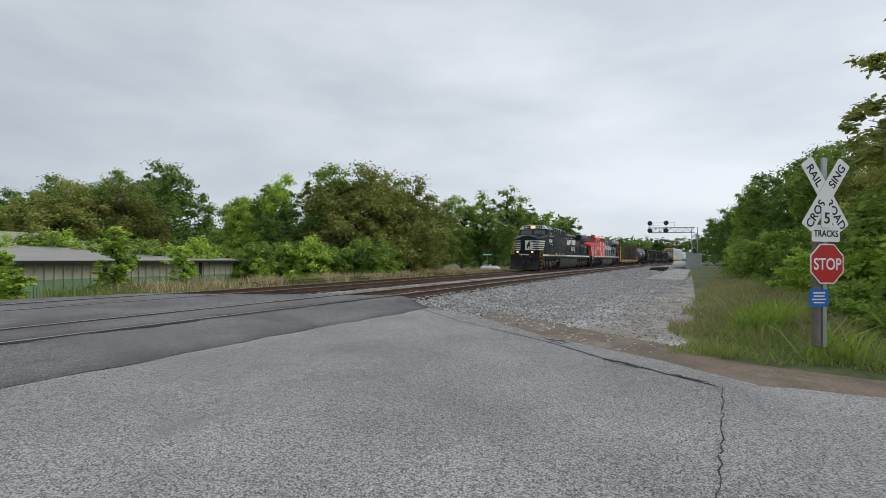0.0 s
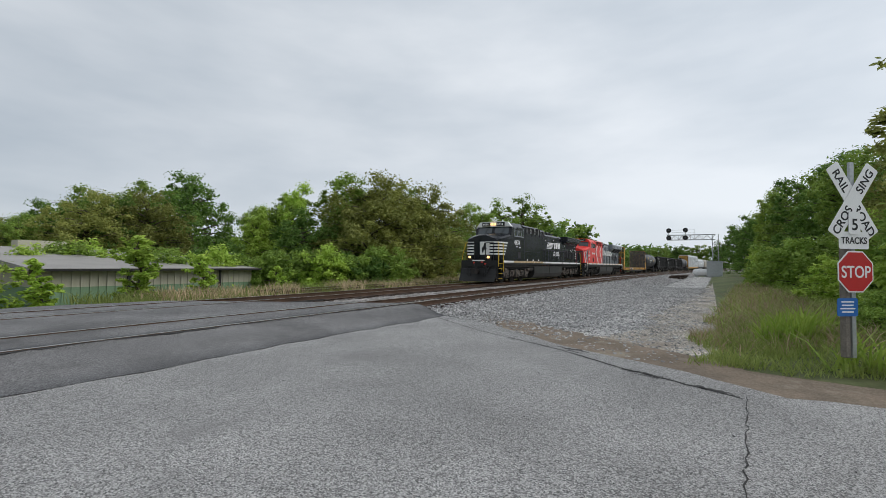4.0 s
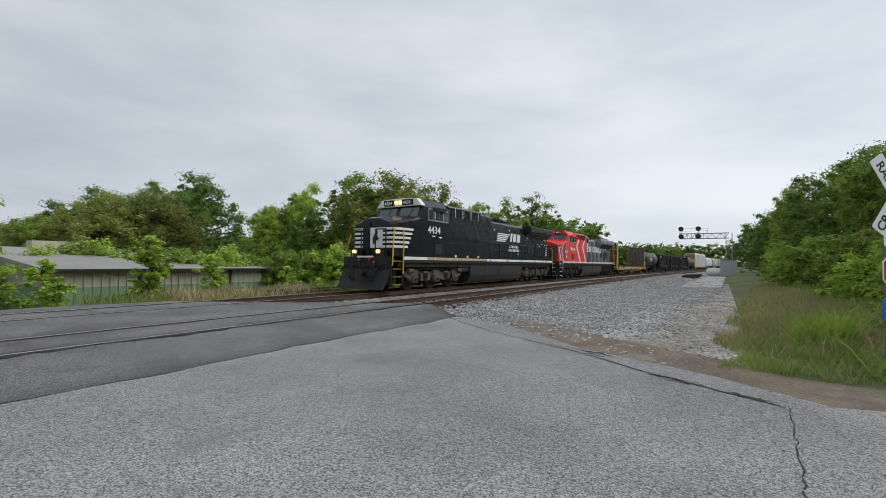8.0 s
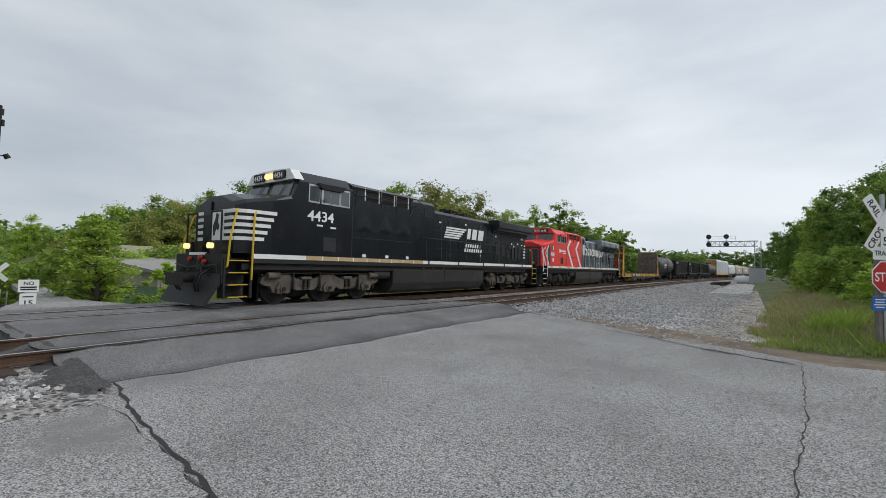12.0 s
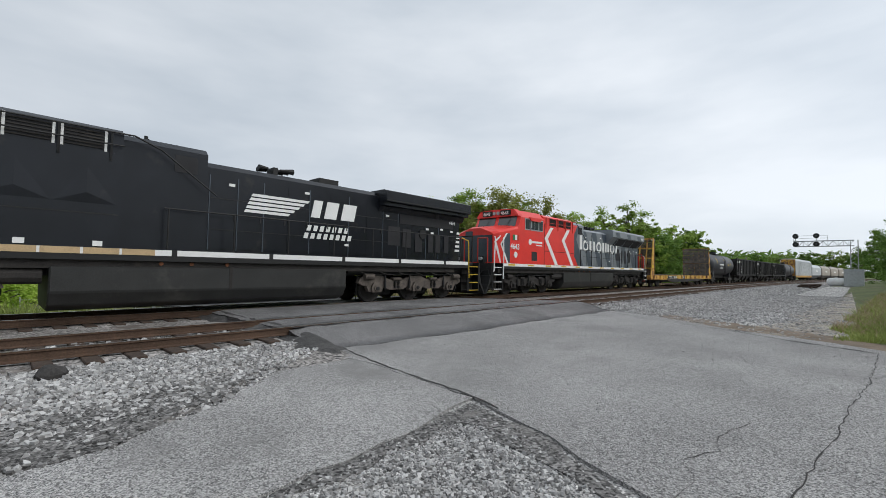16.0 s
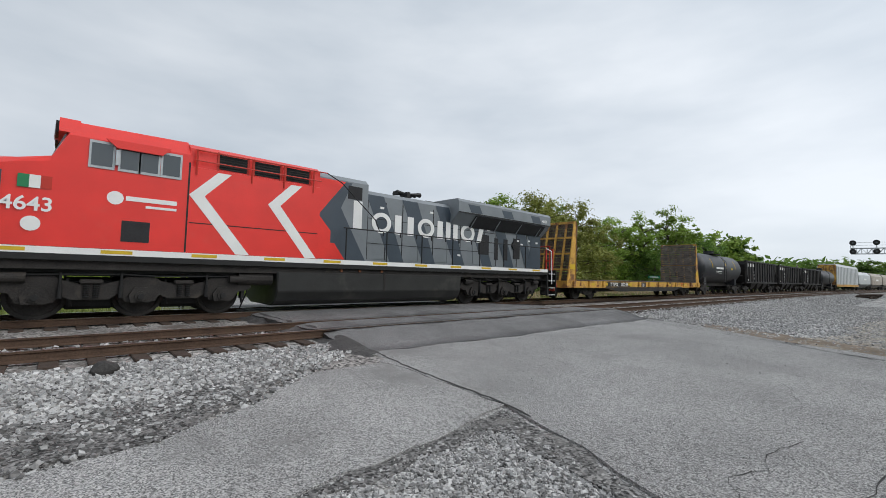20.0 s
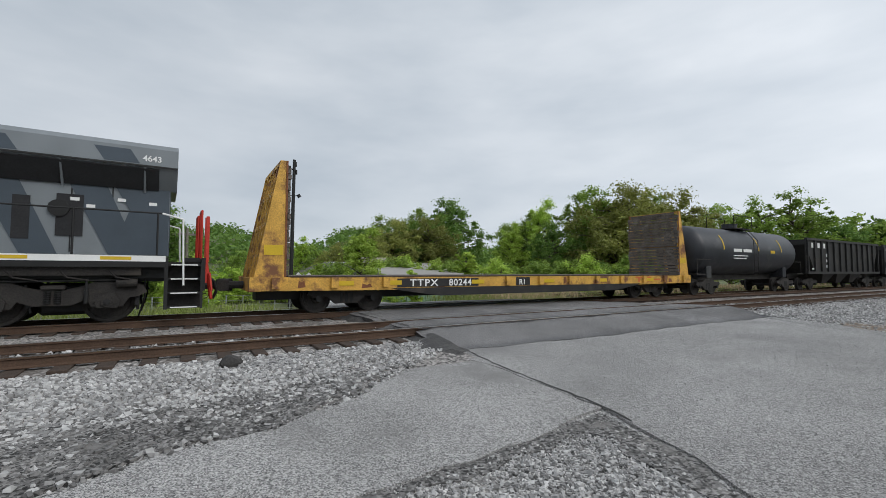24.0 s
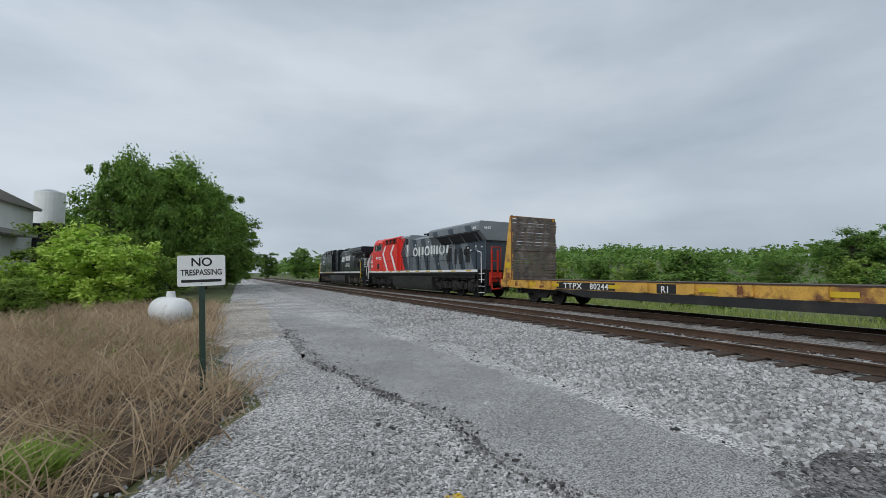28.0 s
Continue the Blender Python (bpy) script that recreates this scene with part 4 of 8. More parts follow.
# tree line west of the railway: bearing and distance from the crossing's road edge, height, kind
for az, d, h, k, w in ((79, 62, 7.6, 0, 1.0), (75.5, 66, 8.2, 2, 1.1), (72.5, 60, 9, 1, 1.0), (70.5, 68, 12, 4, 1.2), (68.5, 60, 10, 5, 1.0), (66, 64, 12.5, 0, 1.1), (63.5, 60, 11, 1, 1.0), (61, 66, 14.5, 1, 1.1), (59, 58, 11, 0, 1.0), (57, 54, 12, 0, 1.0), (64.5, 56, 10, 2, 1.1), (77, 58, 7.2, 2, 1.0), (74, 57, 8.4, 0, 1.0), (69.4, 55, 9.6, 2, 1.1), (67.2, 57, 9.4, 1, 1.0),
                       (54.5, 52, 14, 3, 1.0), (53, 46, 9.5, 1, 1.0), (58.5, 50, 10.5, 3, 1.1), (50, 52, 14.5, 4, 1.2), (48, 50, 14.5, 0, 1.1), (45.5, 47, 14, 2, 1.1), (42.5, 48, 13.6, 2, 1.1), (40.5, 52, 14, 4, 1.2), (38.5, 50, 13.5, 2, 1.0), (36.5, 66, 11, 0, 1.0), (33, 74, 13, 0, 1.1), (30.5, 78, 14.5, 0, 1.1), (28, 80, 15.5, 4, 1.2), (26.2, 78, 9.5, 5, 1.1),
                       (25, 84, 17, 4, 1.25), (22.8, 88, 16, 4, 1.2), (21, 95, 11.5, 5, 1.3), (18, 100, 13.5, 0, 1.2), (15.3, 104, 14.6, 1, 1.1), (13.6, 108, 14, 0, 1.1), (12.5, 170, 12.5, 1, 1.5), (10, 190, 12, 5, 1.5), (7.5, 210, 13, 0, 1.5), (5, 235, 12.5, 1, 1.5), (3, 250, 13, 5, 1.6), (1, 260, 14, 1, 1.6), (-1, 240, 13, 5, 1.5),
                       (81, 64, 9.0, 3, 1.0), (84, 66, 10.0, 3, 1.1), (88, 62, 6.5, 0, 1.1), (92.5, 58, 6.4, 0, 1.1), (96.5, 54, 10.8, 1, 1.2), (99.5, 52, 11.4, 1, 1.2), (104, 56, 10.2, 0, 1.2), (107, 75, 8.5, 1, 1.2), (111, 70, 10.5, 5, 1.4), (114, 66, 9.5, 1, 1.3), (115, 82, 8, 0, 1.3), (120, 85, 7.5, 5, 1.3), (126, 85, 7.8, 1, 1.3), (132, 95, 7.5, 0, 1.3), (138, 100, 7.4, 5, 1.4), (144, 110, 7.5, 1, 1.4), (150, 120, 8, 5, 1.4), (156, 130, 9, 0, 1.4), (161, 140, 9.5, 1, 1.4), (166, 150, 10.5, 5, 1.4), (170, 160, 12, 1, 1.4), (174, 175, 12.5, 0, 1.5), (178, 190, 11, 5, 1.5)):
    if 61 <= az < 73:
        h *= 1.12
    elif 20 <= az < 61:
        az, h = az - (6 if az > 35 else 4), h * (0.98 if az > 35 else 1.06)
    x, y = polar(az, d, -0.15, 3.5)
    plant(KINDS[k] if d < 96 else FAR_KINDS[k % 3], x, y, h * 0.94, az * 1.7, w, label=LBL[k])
# a lower hedge of trees along the west side, south of the crossing
for i in range(34):
    yy = -16 - i * 4.6
    plant(FAR_KINDS[i % 3], -44 - 9 * math.sin(i * 1.9) - i * 0.35, yy, 4.0 + 1.5 * math.sin(i * 2.7) + 0.8 * math.sin(i * 0.9) + i * 0.1, i, 1.35, label="green tree in a hedge beyond the line")


def far_woods():
    """Woods on the hills and along the horizon, as masses of foliage."""
    rng = np.random.default_rng(90)
    vs, fs, base = [], [], 0
    for lo, hi, n, r, size, per in ((150, 320, 700, 3.6, 0.9, 26), (380, 1000, 2600, 13.0, 4.0, 16)):
        az, d = np.radians(rng.uniform(2, 300, n)), rng.uniform(lo, hi, n)
        c = np.array([(-math.sin(a) * k, math.cos(a) * k) for a, k in zip(az, d)])
        keep = (c[:, 0] < -30) | (c[:, 0] > 14)
        c = c[keep]
        z = np.array([land_z(x, y) for x, y in c]) + r * 0.75
        v, f = leaves(rng, np.column_stack([c, z]), np.full(len(c), r), per * 2, size * 0.85)
        vs.append(v)
        fs.append(f + base)
        base += len(v)
    me = bpy.data.meshes.new("far_woods")
    me.from_pydata(np.concatenate(vs).tolist(), [], np.concatenate(fs).tolist())
    me.materials.append(LEAF[1])
    tagged(new("far_woods", me), "dark green woods on distant low hills", "woods", "", "stuff")


far_woods()
# undergrowth in front of it
rnd = random.Random(77)
for i in range(46):
    az = 36 + i * 1.35
    x, y = polar(az, 40 + rnd.uniform(-3, 4) + (8 if az > 78 else 0), -0.15, 3.5)
    if x > -21:
        continue
    plant(BUSHES[i % 3 if az < 76 else i % 2], x, y, rnd.uniform(2.4, 4.6) * (1 if az < 76 else 0.85), i * 2.1, 1.15, label="low leafy thicket behind the tracks", category="bush", group="thicket by the tracks")
for x, y, h in ((-23.5, 15.5, 4.4), (-23.8, 18.8, 3.6), (-24.6, 12.4, 3.4), (-25, 25, 3.2)):
    plant(SAPLING, x, y, h, x, 1.5, label="slender bright green sapling among weeds", category="sapling", group="saplings by the warehouse")
plant(KINDS[3], -27.5, 10.3, 6.6, 1, 1.3, label="bright green bushy tree beside the road")
plant(KINDS[3], -27.5, 0.5, 4.4, 2, 1.3, label="bright green bushy tree beside the road")
# woods east of the yard
for x, y, h, k, w in ((4.5, 44, 8.2, 0, 0.9), (5.5, 36, 7.6, 3, 1.0), (5.0, 52, 9.5, 1, 1.0), (6.5, 29, 7.0, 2, 1.0), (8.0, 24, 6.6, 3, 1.1), (9.5, 31, 8.6, 0, 1.0), (4.2, 64, 9.5, 0, 1.0), (4.5, 78, 10.5, 3, 1.0), (5, 95, 10, 5, 1.1), (9, 40, 9.5, 2, 1.0), (10.5, 20, 6.0, 2, 1.0), (13, 26, 8.5, 1, 1.1), (9, 58, 11, 0, 1.1), (3.5, 115, 10, 5, 1.2), (4.5, 135, 11, 1, 1.2), (7.0, 20.2, 5.0, 3, 0.9), (15, 19, 6.5, 0, 1.0), (19, 24, 8, 1, 1.1)):
    plant(KINDS[k], x + (3.4 if y > 34 else 1.7), y, h * (1.2 if y > 34 else 1.02), x + y, w, label=LBL[k], group="woods beside the yard")
for x, y, h in ((6.6, 21.5, 10.6), (7.6, 22.8, 9.8), (8.8, 21.6, 11.2), (7.4, 25.5, 10.4), (9.6, 24.5, 11.5)):
    plant(TWIGS, x, y, h, x, 1.3, label="nearly bare sapling with first leaves")
rnd = random.Random(5)
for x, y, h in ((2.7, 15.9, 1.0), (3.6, 15.6, 1.25), (4.6, 15.5, 1.2), (5.8, 15.7, 1.35), (7.2, 15.6, 1.3), (2.4, 17.1, 1.3), (9.0, 15.5, 1.4), (2.9, 18.5, 1.7), (3.8, 17.4, 1.6), (5.2, 17.2, 1.7), (6.6, 17.0, 1.8), (8.2, 17.4, 2.0), (3.4, 22, 2.0), (4.4, 25, 2.6), (3.9, 29, 2.5), (4.6, 33, 3.2), (3.4, 39, 3.4), (4.0, 47, 3.6), (4.6, 20.5, 2.6), (6.0, 19.5, 2.6), (9.5, 16.8, 2.0), (11, 17.6, 2.4), (13.5, 18, 2.4), (4.4, 56, 3.4), (5.0, 68, 3.6), (5.4, 82, 4), (4.6, 23, 3.6), (7.4, 19.2, 3.2)):
    plant(BUSHES[rnd.choice((0, 0, 1)) if y < 21 else rnd.randrange(3)], x + (1.1 if y > 21 else 0.5), y + (0.6 if y < 19 else 0), h * (0.72 if y < 19 else 1), x * 3, 1.15, label="tangled green bush at the wood's edge", category="bush", group="bushes beside the yard")
# trees south-east, by the sign
for x, y, h, k, w in ((8.0, -37, 10.6, 1, 0.66), (5.8, -41, 11.4, 5, 0.78), (4.3, -52, 11.4, 1, 0.95), (3.4, -64, 11, 5, 0.95), (20.5, -66, 9.6, 1, 1.0), (8.2, -42, 11.2, 5, 0.66)):
    plant(MAPLE, x, y, h, x, w, label="dense round dark green tree", group="trees beside the yard")
for x, y, h in ((8.6, -22, 2.0), (6.6, -24, 3.6), (10.5, -21.5, 2.0), (5.2, -28, 3.0), (12.5, -20.5, 1.6), (7.9, -27, 3.9), (15, -20, 1.4), (11.5, -25, 2.4), (7.2, -19, 1.4), (9.4, -18.5, 1.3), (11.5, -17.5, 1.3)):
    plant(BUSHES[int(x) % 2], x, y, h, x * 2, 1.2, label="bright green bush behind dry grass", category="bush", group="bushes behind the sign")


def blades(name, count, region, height, width, mat, label, seed, lean=0.5, category="grass"):
    rng = np.random.default_rng(seed)
    p = region(rng, count)
    n = len(p)
    a, h = rng.uniform(0, 6.283, n), height[0] + (height[1] - height[0]) * rng.random(n)
    l = rng.normal(0, lean, (n, 2)) * h[:, None]
    w = width * rng.uniform(0.6, 1.4, n)
    dx, dy = np.cos(a) * w, np.sin(a) * w
    z = p[:, 2]
    v = np.stack([np.stack([p[:, 0] - dx, p[:, 1] - dy, z], 1), np.stack([p[:, 0] + dx, p[:, 1] + dy, z], 1),
                  np.stack([p[:, 0] + l[:, 0] * 0.4 + dx * 0.7, p[:, 1] + l[:, 1] * 0.4 + dy * 0.7, z + h * 0.6], 1),
                  np.stack([p[:, 0] + l[:, 0] * 0.4 - dx * 0.7, p[:, 1] + l[:, 1] * 0.4 - dy * 0.7, z + h * 0.6], 1),
                  np.stack([p[:, 0] + l[:, 0], p[:, 1] + l[:, 1], z + h * 0.95], 1)], 1).reshape(-1, 3)
    k = 5 * np.arange(n)[:, None]
    quads, tris = (k + np.array([[0, 1, 2, 3]])).tolist(), (k + np.array([[3, 2, 4]])).tolist()
    me = bpy.data.meshes.new(name)
    me.from_pydata(v.tolist(), [], quads + tris)
    me.materials.append(mat)
    tagged(new(name, me), label, category, "", "stuff")


def bank(x, y):
    """The grassy bank round the crossing sign."""
    return 0.34 * np.clip((x - 0.2) / 2.4, 0, 1) * np.clip((y - 14) / 2.0, 0, 1)


def build_bank():
    xs, ys = [-1.5 + 0.5 * i for i in range(45)], [13.4 + 0.5 * i for i in range(60)] + [46, 60, 90, 140]
    verts = [(x, y, float(bank(np.array(x), np.array(y))) - 0.02 + (0.03 if x > 0.4 and y > 14.2 else -0.03)) for y in ys for x in xs]
    n = len(xs)
    faces = [(j * n + i, j * n + i + 1, (j + 1) * n + i + 1, (j + 1) * n + i) for j in range(len(ys) - 1) for i in range(n - 1)]
    tagged(raw("grass_bank", verts, faces, LAND, smooth=True), "low grassy bank beside the road", "bank", "", "structure")


build_bank()


def on_bank(x0, x1, y0, y1, test):
    def region(rng, n):
        x, y = rng.uniform(x0, x1, n), rng.uniform(y0, y1, n)
        k = test(x, y)
        x, y = x[k], y[k]
        return np.stack([x, y, bank(x, y)], 1)
    return region


edge = lambda x, y: (y > 14.4 + 0.1 * np.sin(x * 4)) & (x > -0.2 + np.clip(y - 17, 0, 30) * 0.075 + 0.25 * np.sin(y * 1.7)) & (x + (y - 15) * 0.5 > -0.6)
tuft = lambda x, y: np.sin(x * 2.7 + 1.6 * np.sin(y * 1.9)) + np.sin(y * 2.3 + 1.4 * np.sin(x * 1.7))
blades("bank_grass", 26000, on_bank(-1.0, 9, 14.3, 20, edge), (0.04, 0.2), 0.009, BLADE, "short green grass round the sign", 41, 0.7)
blades("bank_grass", 13000, on_bank(0.2, 9, 14.4, 19, lambda x, y: edge(x, y) & (tuft(x, y) > 0.1)), (0.12, 0.36), 0.008, BLADE, "long tufted grass round the sign", 54, 0.55)
blades("bank_grass", 15000, on_bank(-1.0, 5, 19, 45, edge), (0.1, 0.34), 0.016, BLADE, "rough green grass beside the yard", 42, 0.7)
blades("seeding_grass", 9000, on_bank(-0.8, 3, 15.5, 45, edge), (0.12, 0.45), 0.008, STRAW, "pale seeding grass", 43, 0.7)
blades("bank_weeds", 7000, on_bank(0.9, 9, 14.7, 18.5, lambda x, y: edge(x, y) & (tuft(x + 1.1, y + 0.4) > 0.7)), (0.35, 0.8), 0.022, LEAF[3], "broad-leaved bright green weeds", 55, 0.45, "weeds")
flat_at = lambda x0, x1, y0, y1, test: disc(x0, x1, y0, y1, test, 0.0)
sheet("dry_ground", [(0.55, -7.6), (0.15, -6.6), (0.2, -5.0), (0.75, -4.0), (2.6, -2.4), (8, -1.4), (14, -8), (14, -24), (3.2, -24), (1.6, -16), (1.0, -10)], 0.02, THATCH, 0.03, 0.3, 0.2, "dark thatch of dead grass on the verge", category="dead grass", seed=23)
dry = lambda x, y: (x > 0.42 + 0.2 * np.sin(y * 2.1) + 0.12 * np.sin(y * 7.3 + x * 3) + np.where(y < -7, (-7 - y) * 0.06, 0) - np.where((y < -4.6) & (y > -7), 0.55, 0) + np.where(y > -4, (y + 4) * 0.9, 0))
blades("dry_grass", 9000, flat_at(-0.4, 7, -13, -2.2, lambda x, y: dry(x, y) & (np.sin(x * 5.1 + 2 * np.sin(y * 3.3)) + np.sin(y * 4.3 + 1.5 * np.sin(x * 2.9)) > -0.9)), (0.08, 0.3), 0.008, STRAW, "matted tan dry grass", 44, 1.5)
blades("dry_grass", 12000, flat_at(0.2, 12, -24, -12, dry), (0.25, 0.6), 0.012, STRAW, "matted tan dry grass", 45, 0.8)
blades("dry_stalks", 13000, flat_at(-0.4, 7, -12, -2.2, lambda x, y: dry(x - 0.2, y) & (np.sin(x * 4.3 + 1.8 * np.sin(y * 3.1)) + np.sin(y * 3.7 + x) > -0.3)), (0.25, 0.7), 0.008, STRAW, "tall bent dry grass stalks", 52, 1.2)
blades("green_tuft", 2600, flat_at(1.2, 1.85, -4.6, -4.0, lambda x, y: (x - 1.5) ** 2 + (y + 4.3) ** 2 < 0.045), (0.12, 0.36), 0.014, LEAF[0], "green weed tuft in dry grass", 46, 0.5)
blades("green_grass", 9000, flat_at(0.8, 12, -24, -9, lambda x, y: dry(x - 0.3, y) & (np.sin(x * 1.3 + y * 0.7) > 0.35)), (0.12, 0.35), 0.012, BLADE, "green grass among the dry", 47)
blades("track_weeds", 11000, disc(-24, -17.4, 15, 62, lambda x, y: np.sin(y * 1.3 + x) + np.sin(y * 0.45) > -0.6, -0.3), (0.3, 0.85), 0.016, STRAW, "tall tan weeds beyond the tracks", 48, 0.25)
blades("track_weeds", 14000, disc(-24, -17.2, 13, 60, None, -0.3), (0.25, 0.65), 0.02, BLADE, "green weeds beyond the tracks", 49, 0.4)
blades("track_weeds", 14000, disc(-25, -17.6, -70, 3.6, None, -0.42), (0.2, 0.6), 0.022, BLADE, "green weeds beyond the tracks", 50, 0.4)


# ---- train ----
# A car's own space: y runs back along the car from its middle, x to its camera side, z up from the rail.
def make_wheelset(bm_wheel, bm_axle, y, r=0.53, gauge=0.755):
    for s, bm in zip((-1, 1), bm_wheel):
        x = s * gauge
        loft(bm, [[(x + s * dx, y + k * math.cos(2 * math.pi * i / 22), r + k * math.sin(2 * math.pi * i / 22)) for i in range(22)] for dx, k in ((-0.085, r + 0.028), (-0.06, r + 0.028), (-0.055, r), (0.065, r), (0.065, r - 0.07), (0.035, r - 0.1), (0.035, 0.16), (0.075, 0.13))])
    rod(bm_axle, (-1.15, y, r), (1.15, y, r), 0.085, 10)


NOSE_Y, NOSE_W = (0.22, 0.5, 1.3, 2.0), (1.18, 1.37, 1.47, 1.5)


def nose_skin(y):
    """Half the nose's width at y."""
    return float(np.interp(y, NOSE_Y, NOSE_W))


def loco_truck(root, y0, axles, mat):
    """A three-axle truck: arched side frames, journal boxes, springs, dampers, brake rigging, wheels."""
    truck = part("truck_frame", bmesh.new(), mat, root, "grimy cast-steel truck")
    bm = bmesh.new()
    lo, hi = axles[0] - 0.78, axles[-1] + 0.78
    for s in (-1, 1):
        x0, x1 = (1.0, 1.2) if s > 0 else (-1.2, -1.0)
        out = [(lo, 0.74), (lo + 0.08, 0.92), (lo + 0.3, 0.98)]
        for a, b in zip(axles, axles[1:]):
            m = (a + b) / 2
            out += [(a - 0.28, 1.0), (a + 0.28, 1.0), (m - 0.5, 0.9), (m - 0.2, 0.82), (m + 0.2, 0.82), (m + 0.5, 0.9)]
        out += [(axles[-1] - 0.28, 1.0), (axles[-1] + 0.28, 1.0), (hi - 0.3, 0.98), (hi - 0.08, 0.92), (hi, 0.74), (hi - 0.18, 0.64), (axles[-1] + 0.42, 0.62), (axles[-1] + 0.3, 0.4), (axles[-1] - 0.3, 0.4), (axles[-1] - 0.4, 0.6)]
        for a, b in reversed(list(zip(axles, axles[1:]))):
            m = (a + b) / 2
            out += [(m + 0.34, 0.46), (m - 0.34, 0.46), (a + 0.4, 0.56), (a + 0.3, 0.4), (a - 0.3, 0.4), (a - 0.42, 0.62)]
        out += [(lo + 0.18, 0.64)]
        prism(bm, out, "x", x0, x1)
        for a in axles:
            prism(bm, [(a - 0.2, 0.38), (a + 0.2, 0.38), (a + 0.24, 0.56), (a + 0.13, 0.74), (a - 0.13, 0.74), (a - 0.24, 0.56)], "x", *sorted((x1 if s > 0 else x0, (x1 if s > 0 else x0) + s * 0.09)))
    truck.data = mesh_of(bm, mat, name="truck_frame")
    for s in (-1, 1):
        for k, a in enumerate(axles):
            box_ob = part("journal_box", made(rod, (s * 1.2, a, 0.53), (s * 1.33, a, 0.53), 0.125, 12), mat, truck)
            part("bearing_cap", made(rod, (s * 1.33, a, 0.53), (s * 1.37, a, 0.53), 0.07, 10), STEEL_DARK, box_ob)
            d = -0.4 if k else 0.4
            damper = bmesh.new()
            rod(damper, (s * 1.26, a + d, 0.5), (s * 1.26, a + d, 0.8), 0.045, 8)
            rod(damper, (s * 1.26, a + d, 0.78), (s * 1.26, a + d, 1.08), 0.03, 8)
            part("damper", damper, STEEL_DARK, truck)
            shoe = bmesh.new()
            rod(shoe, (s * 0.98, a + 0.6, 0.3), (s * 1.12, a + 0.52, 0.95), 0.035, 5)
            box(shoe, *sorted((s * 0.9, s * 1.1)), a + 0.54, a + 0.62, 0.42, 0.72)
            part("brake_hanger", shoe, STEEL_DARK, truck)
        for a, b in zip(axles, axles[1:]):
            m = (a + b) / 2
            spring = bmesh.new()
            for k in range(6):
                for dy in (-0.09, 0.09):
                    rod(spring, (s * 1.22, m + dy, 0.52 + k * 0.05), (s * 1.22, m + dy, 0.545 + k * 0.05), 0.062, 8)
            part("spring", spring, STEEL_DARK, truck)
            part("bolster_end", bevel(made(box, *sorted((s * 1.0, s * 1.27)), m - 0.22, m + 0.22, 0.82, 0.93), 0.03), mat, truck)
        part("brake_cylinder", made(rod, (s * 1.26, lo + 0.2, 0.97), (s * 1.26, lo + 0.62, 0.97), 0.11, 12), mat, truck)
        part("brake_cylinder", made(rod, (s * 1.26, hi - 0.62, 0.97), (s * 1.26, hi - 0.2, 0.97), 0.11, 12), mat, truck)
        part("air_pipe", made(pipe, [(s * 1.24, lo + 0.6, 1.03), (s * 1.24, axles[1] - 0.4, 1.06), (s * 1.24, axles[1] + 0.4, 1.02), (s * 1.24, hi - 0.5, 1.05)], 0.022, 5), STEEL_DARK, truck)
        for y in (lo + 0.05, hi - 0.05):
            part("sand_pipe", made(pipe, [(s * 1.05, y, 1.15), (s * 1.0, y, 0.6), (s * 0.8, y + (0.12 if y < axles[1] else -0.12), 0.12)], 0.022, 5), STEEL_DARK, truck)
    for a in axles:
        w, ax = (bmesh.new(), bmesh.new()), bmesh.new()
        make_wheelset(w, ax, a)
        for one in w:
            part("wheel", one, SOOT, truck)
        part("axle", ax, STEEL_DARK, truck)
    return truck


def ladder_steps(root, y, x, mat_edge, depth=0.75, name="step"):
    for k in range(4):
        z = 0.32 + k * 0.36
        if x > 0 and k == 0:
            part("step_well", made(box, x - 0.43, x - 0.405, y - depth / 2 - 0.02, y + depth / 2 + 0.02, 0.3, 1.5), SOOT, root, "dark plate behind the steps")
        tread = part(name, made(box, x - 0.4, x, y - depth / 2, y + depth / 2, z, z + 0.045), STEEL_DARK, root)
        if x > 0:
            part("step_edge", made(box, x, x + 0.01, y - depth / 2 + 0.08, y + depth / 2 - 0.08, z + 0.012, z + 0.04), mat_edge, tread)


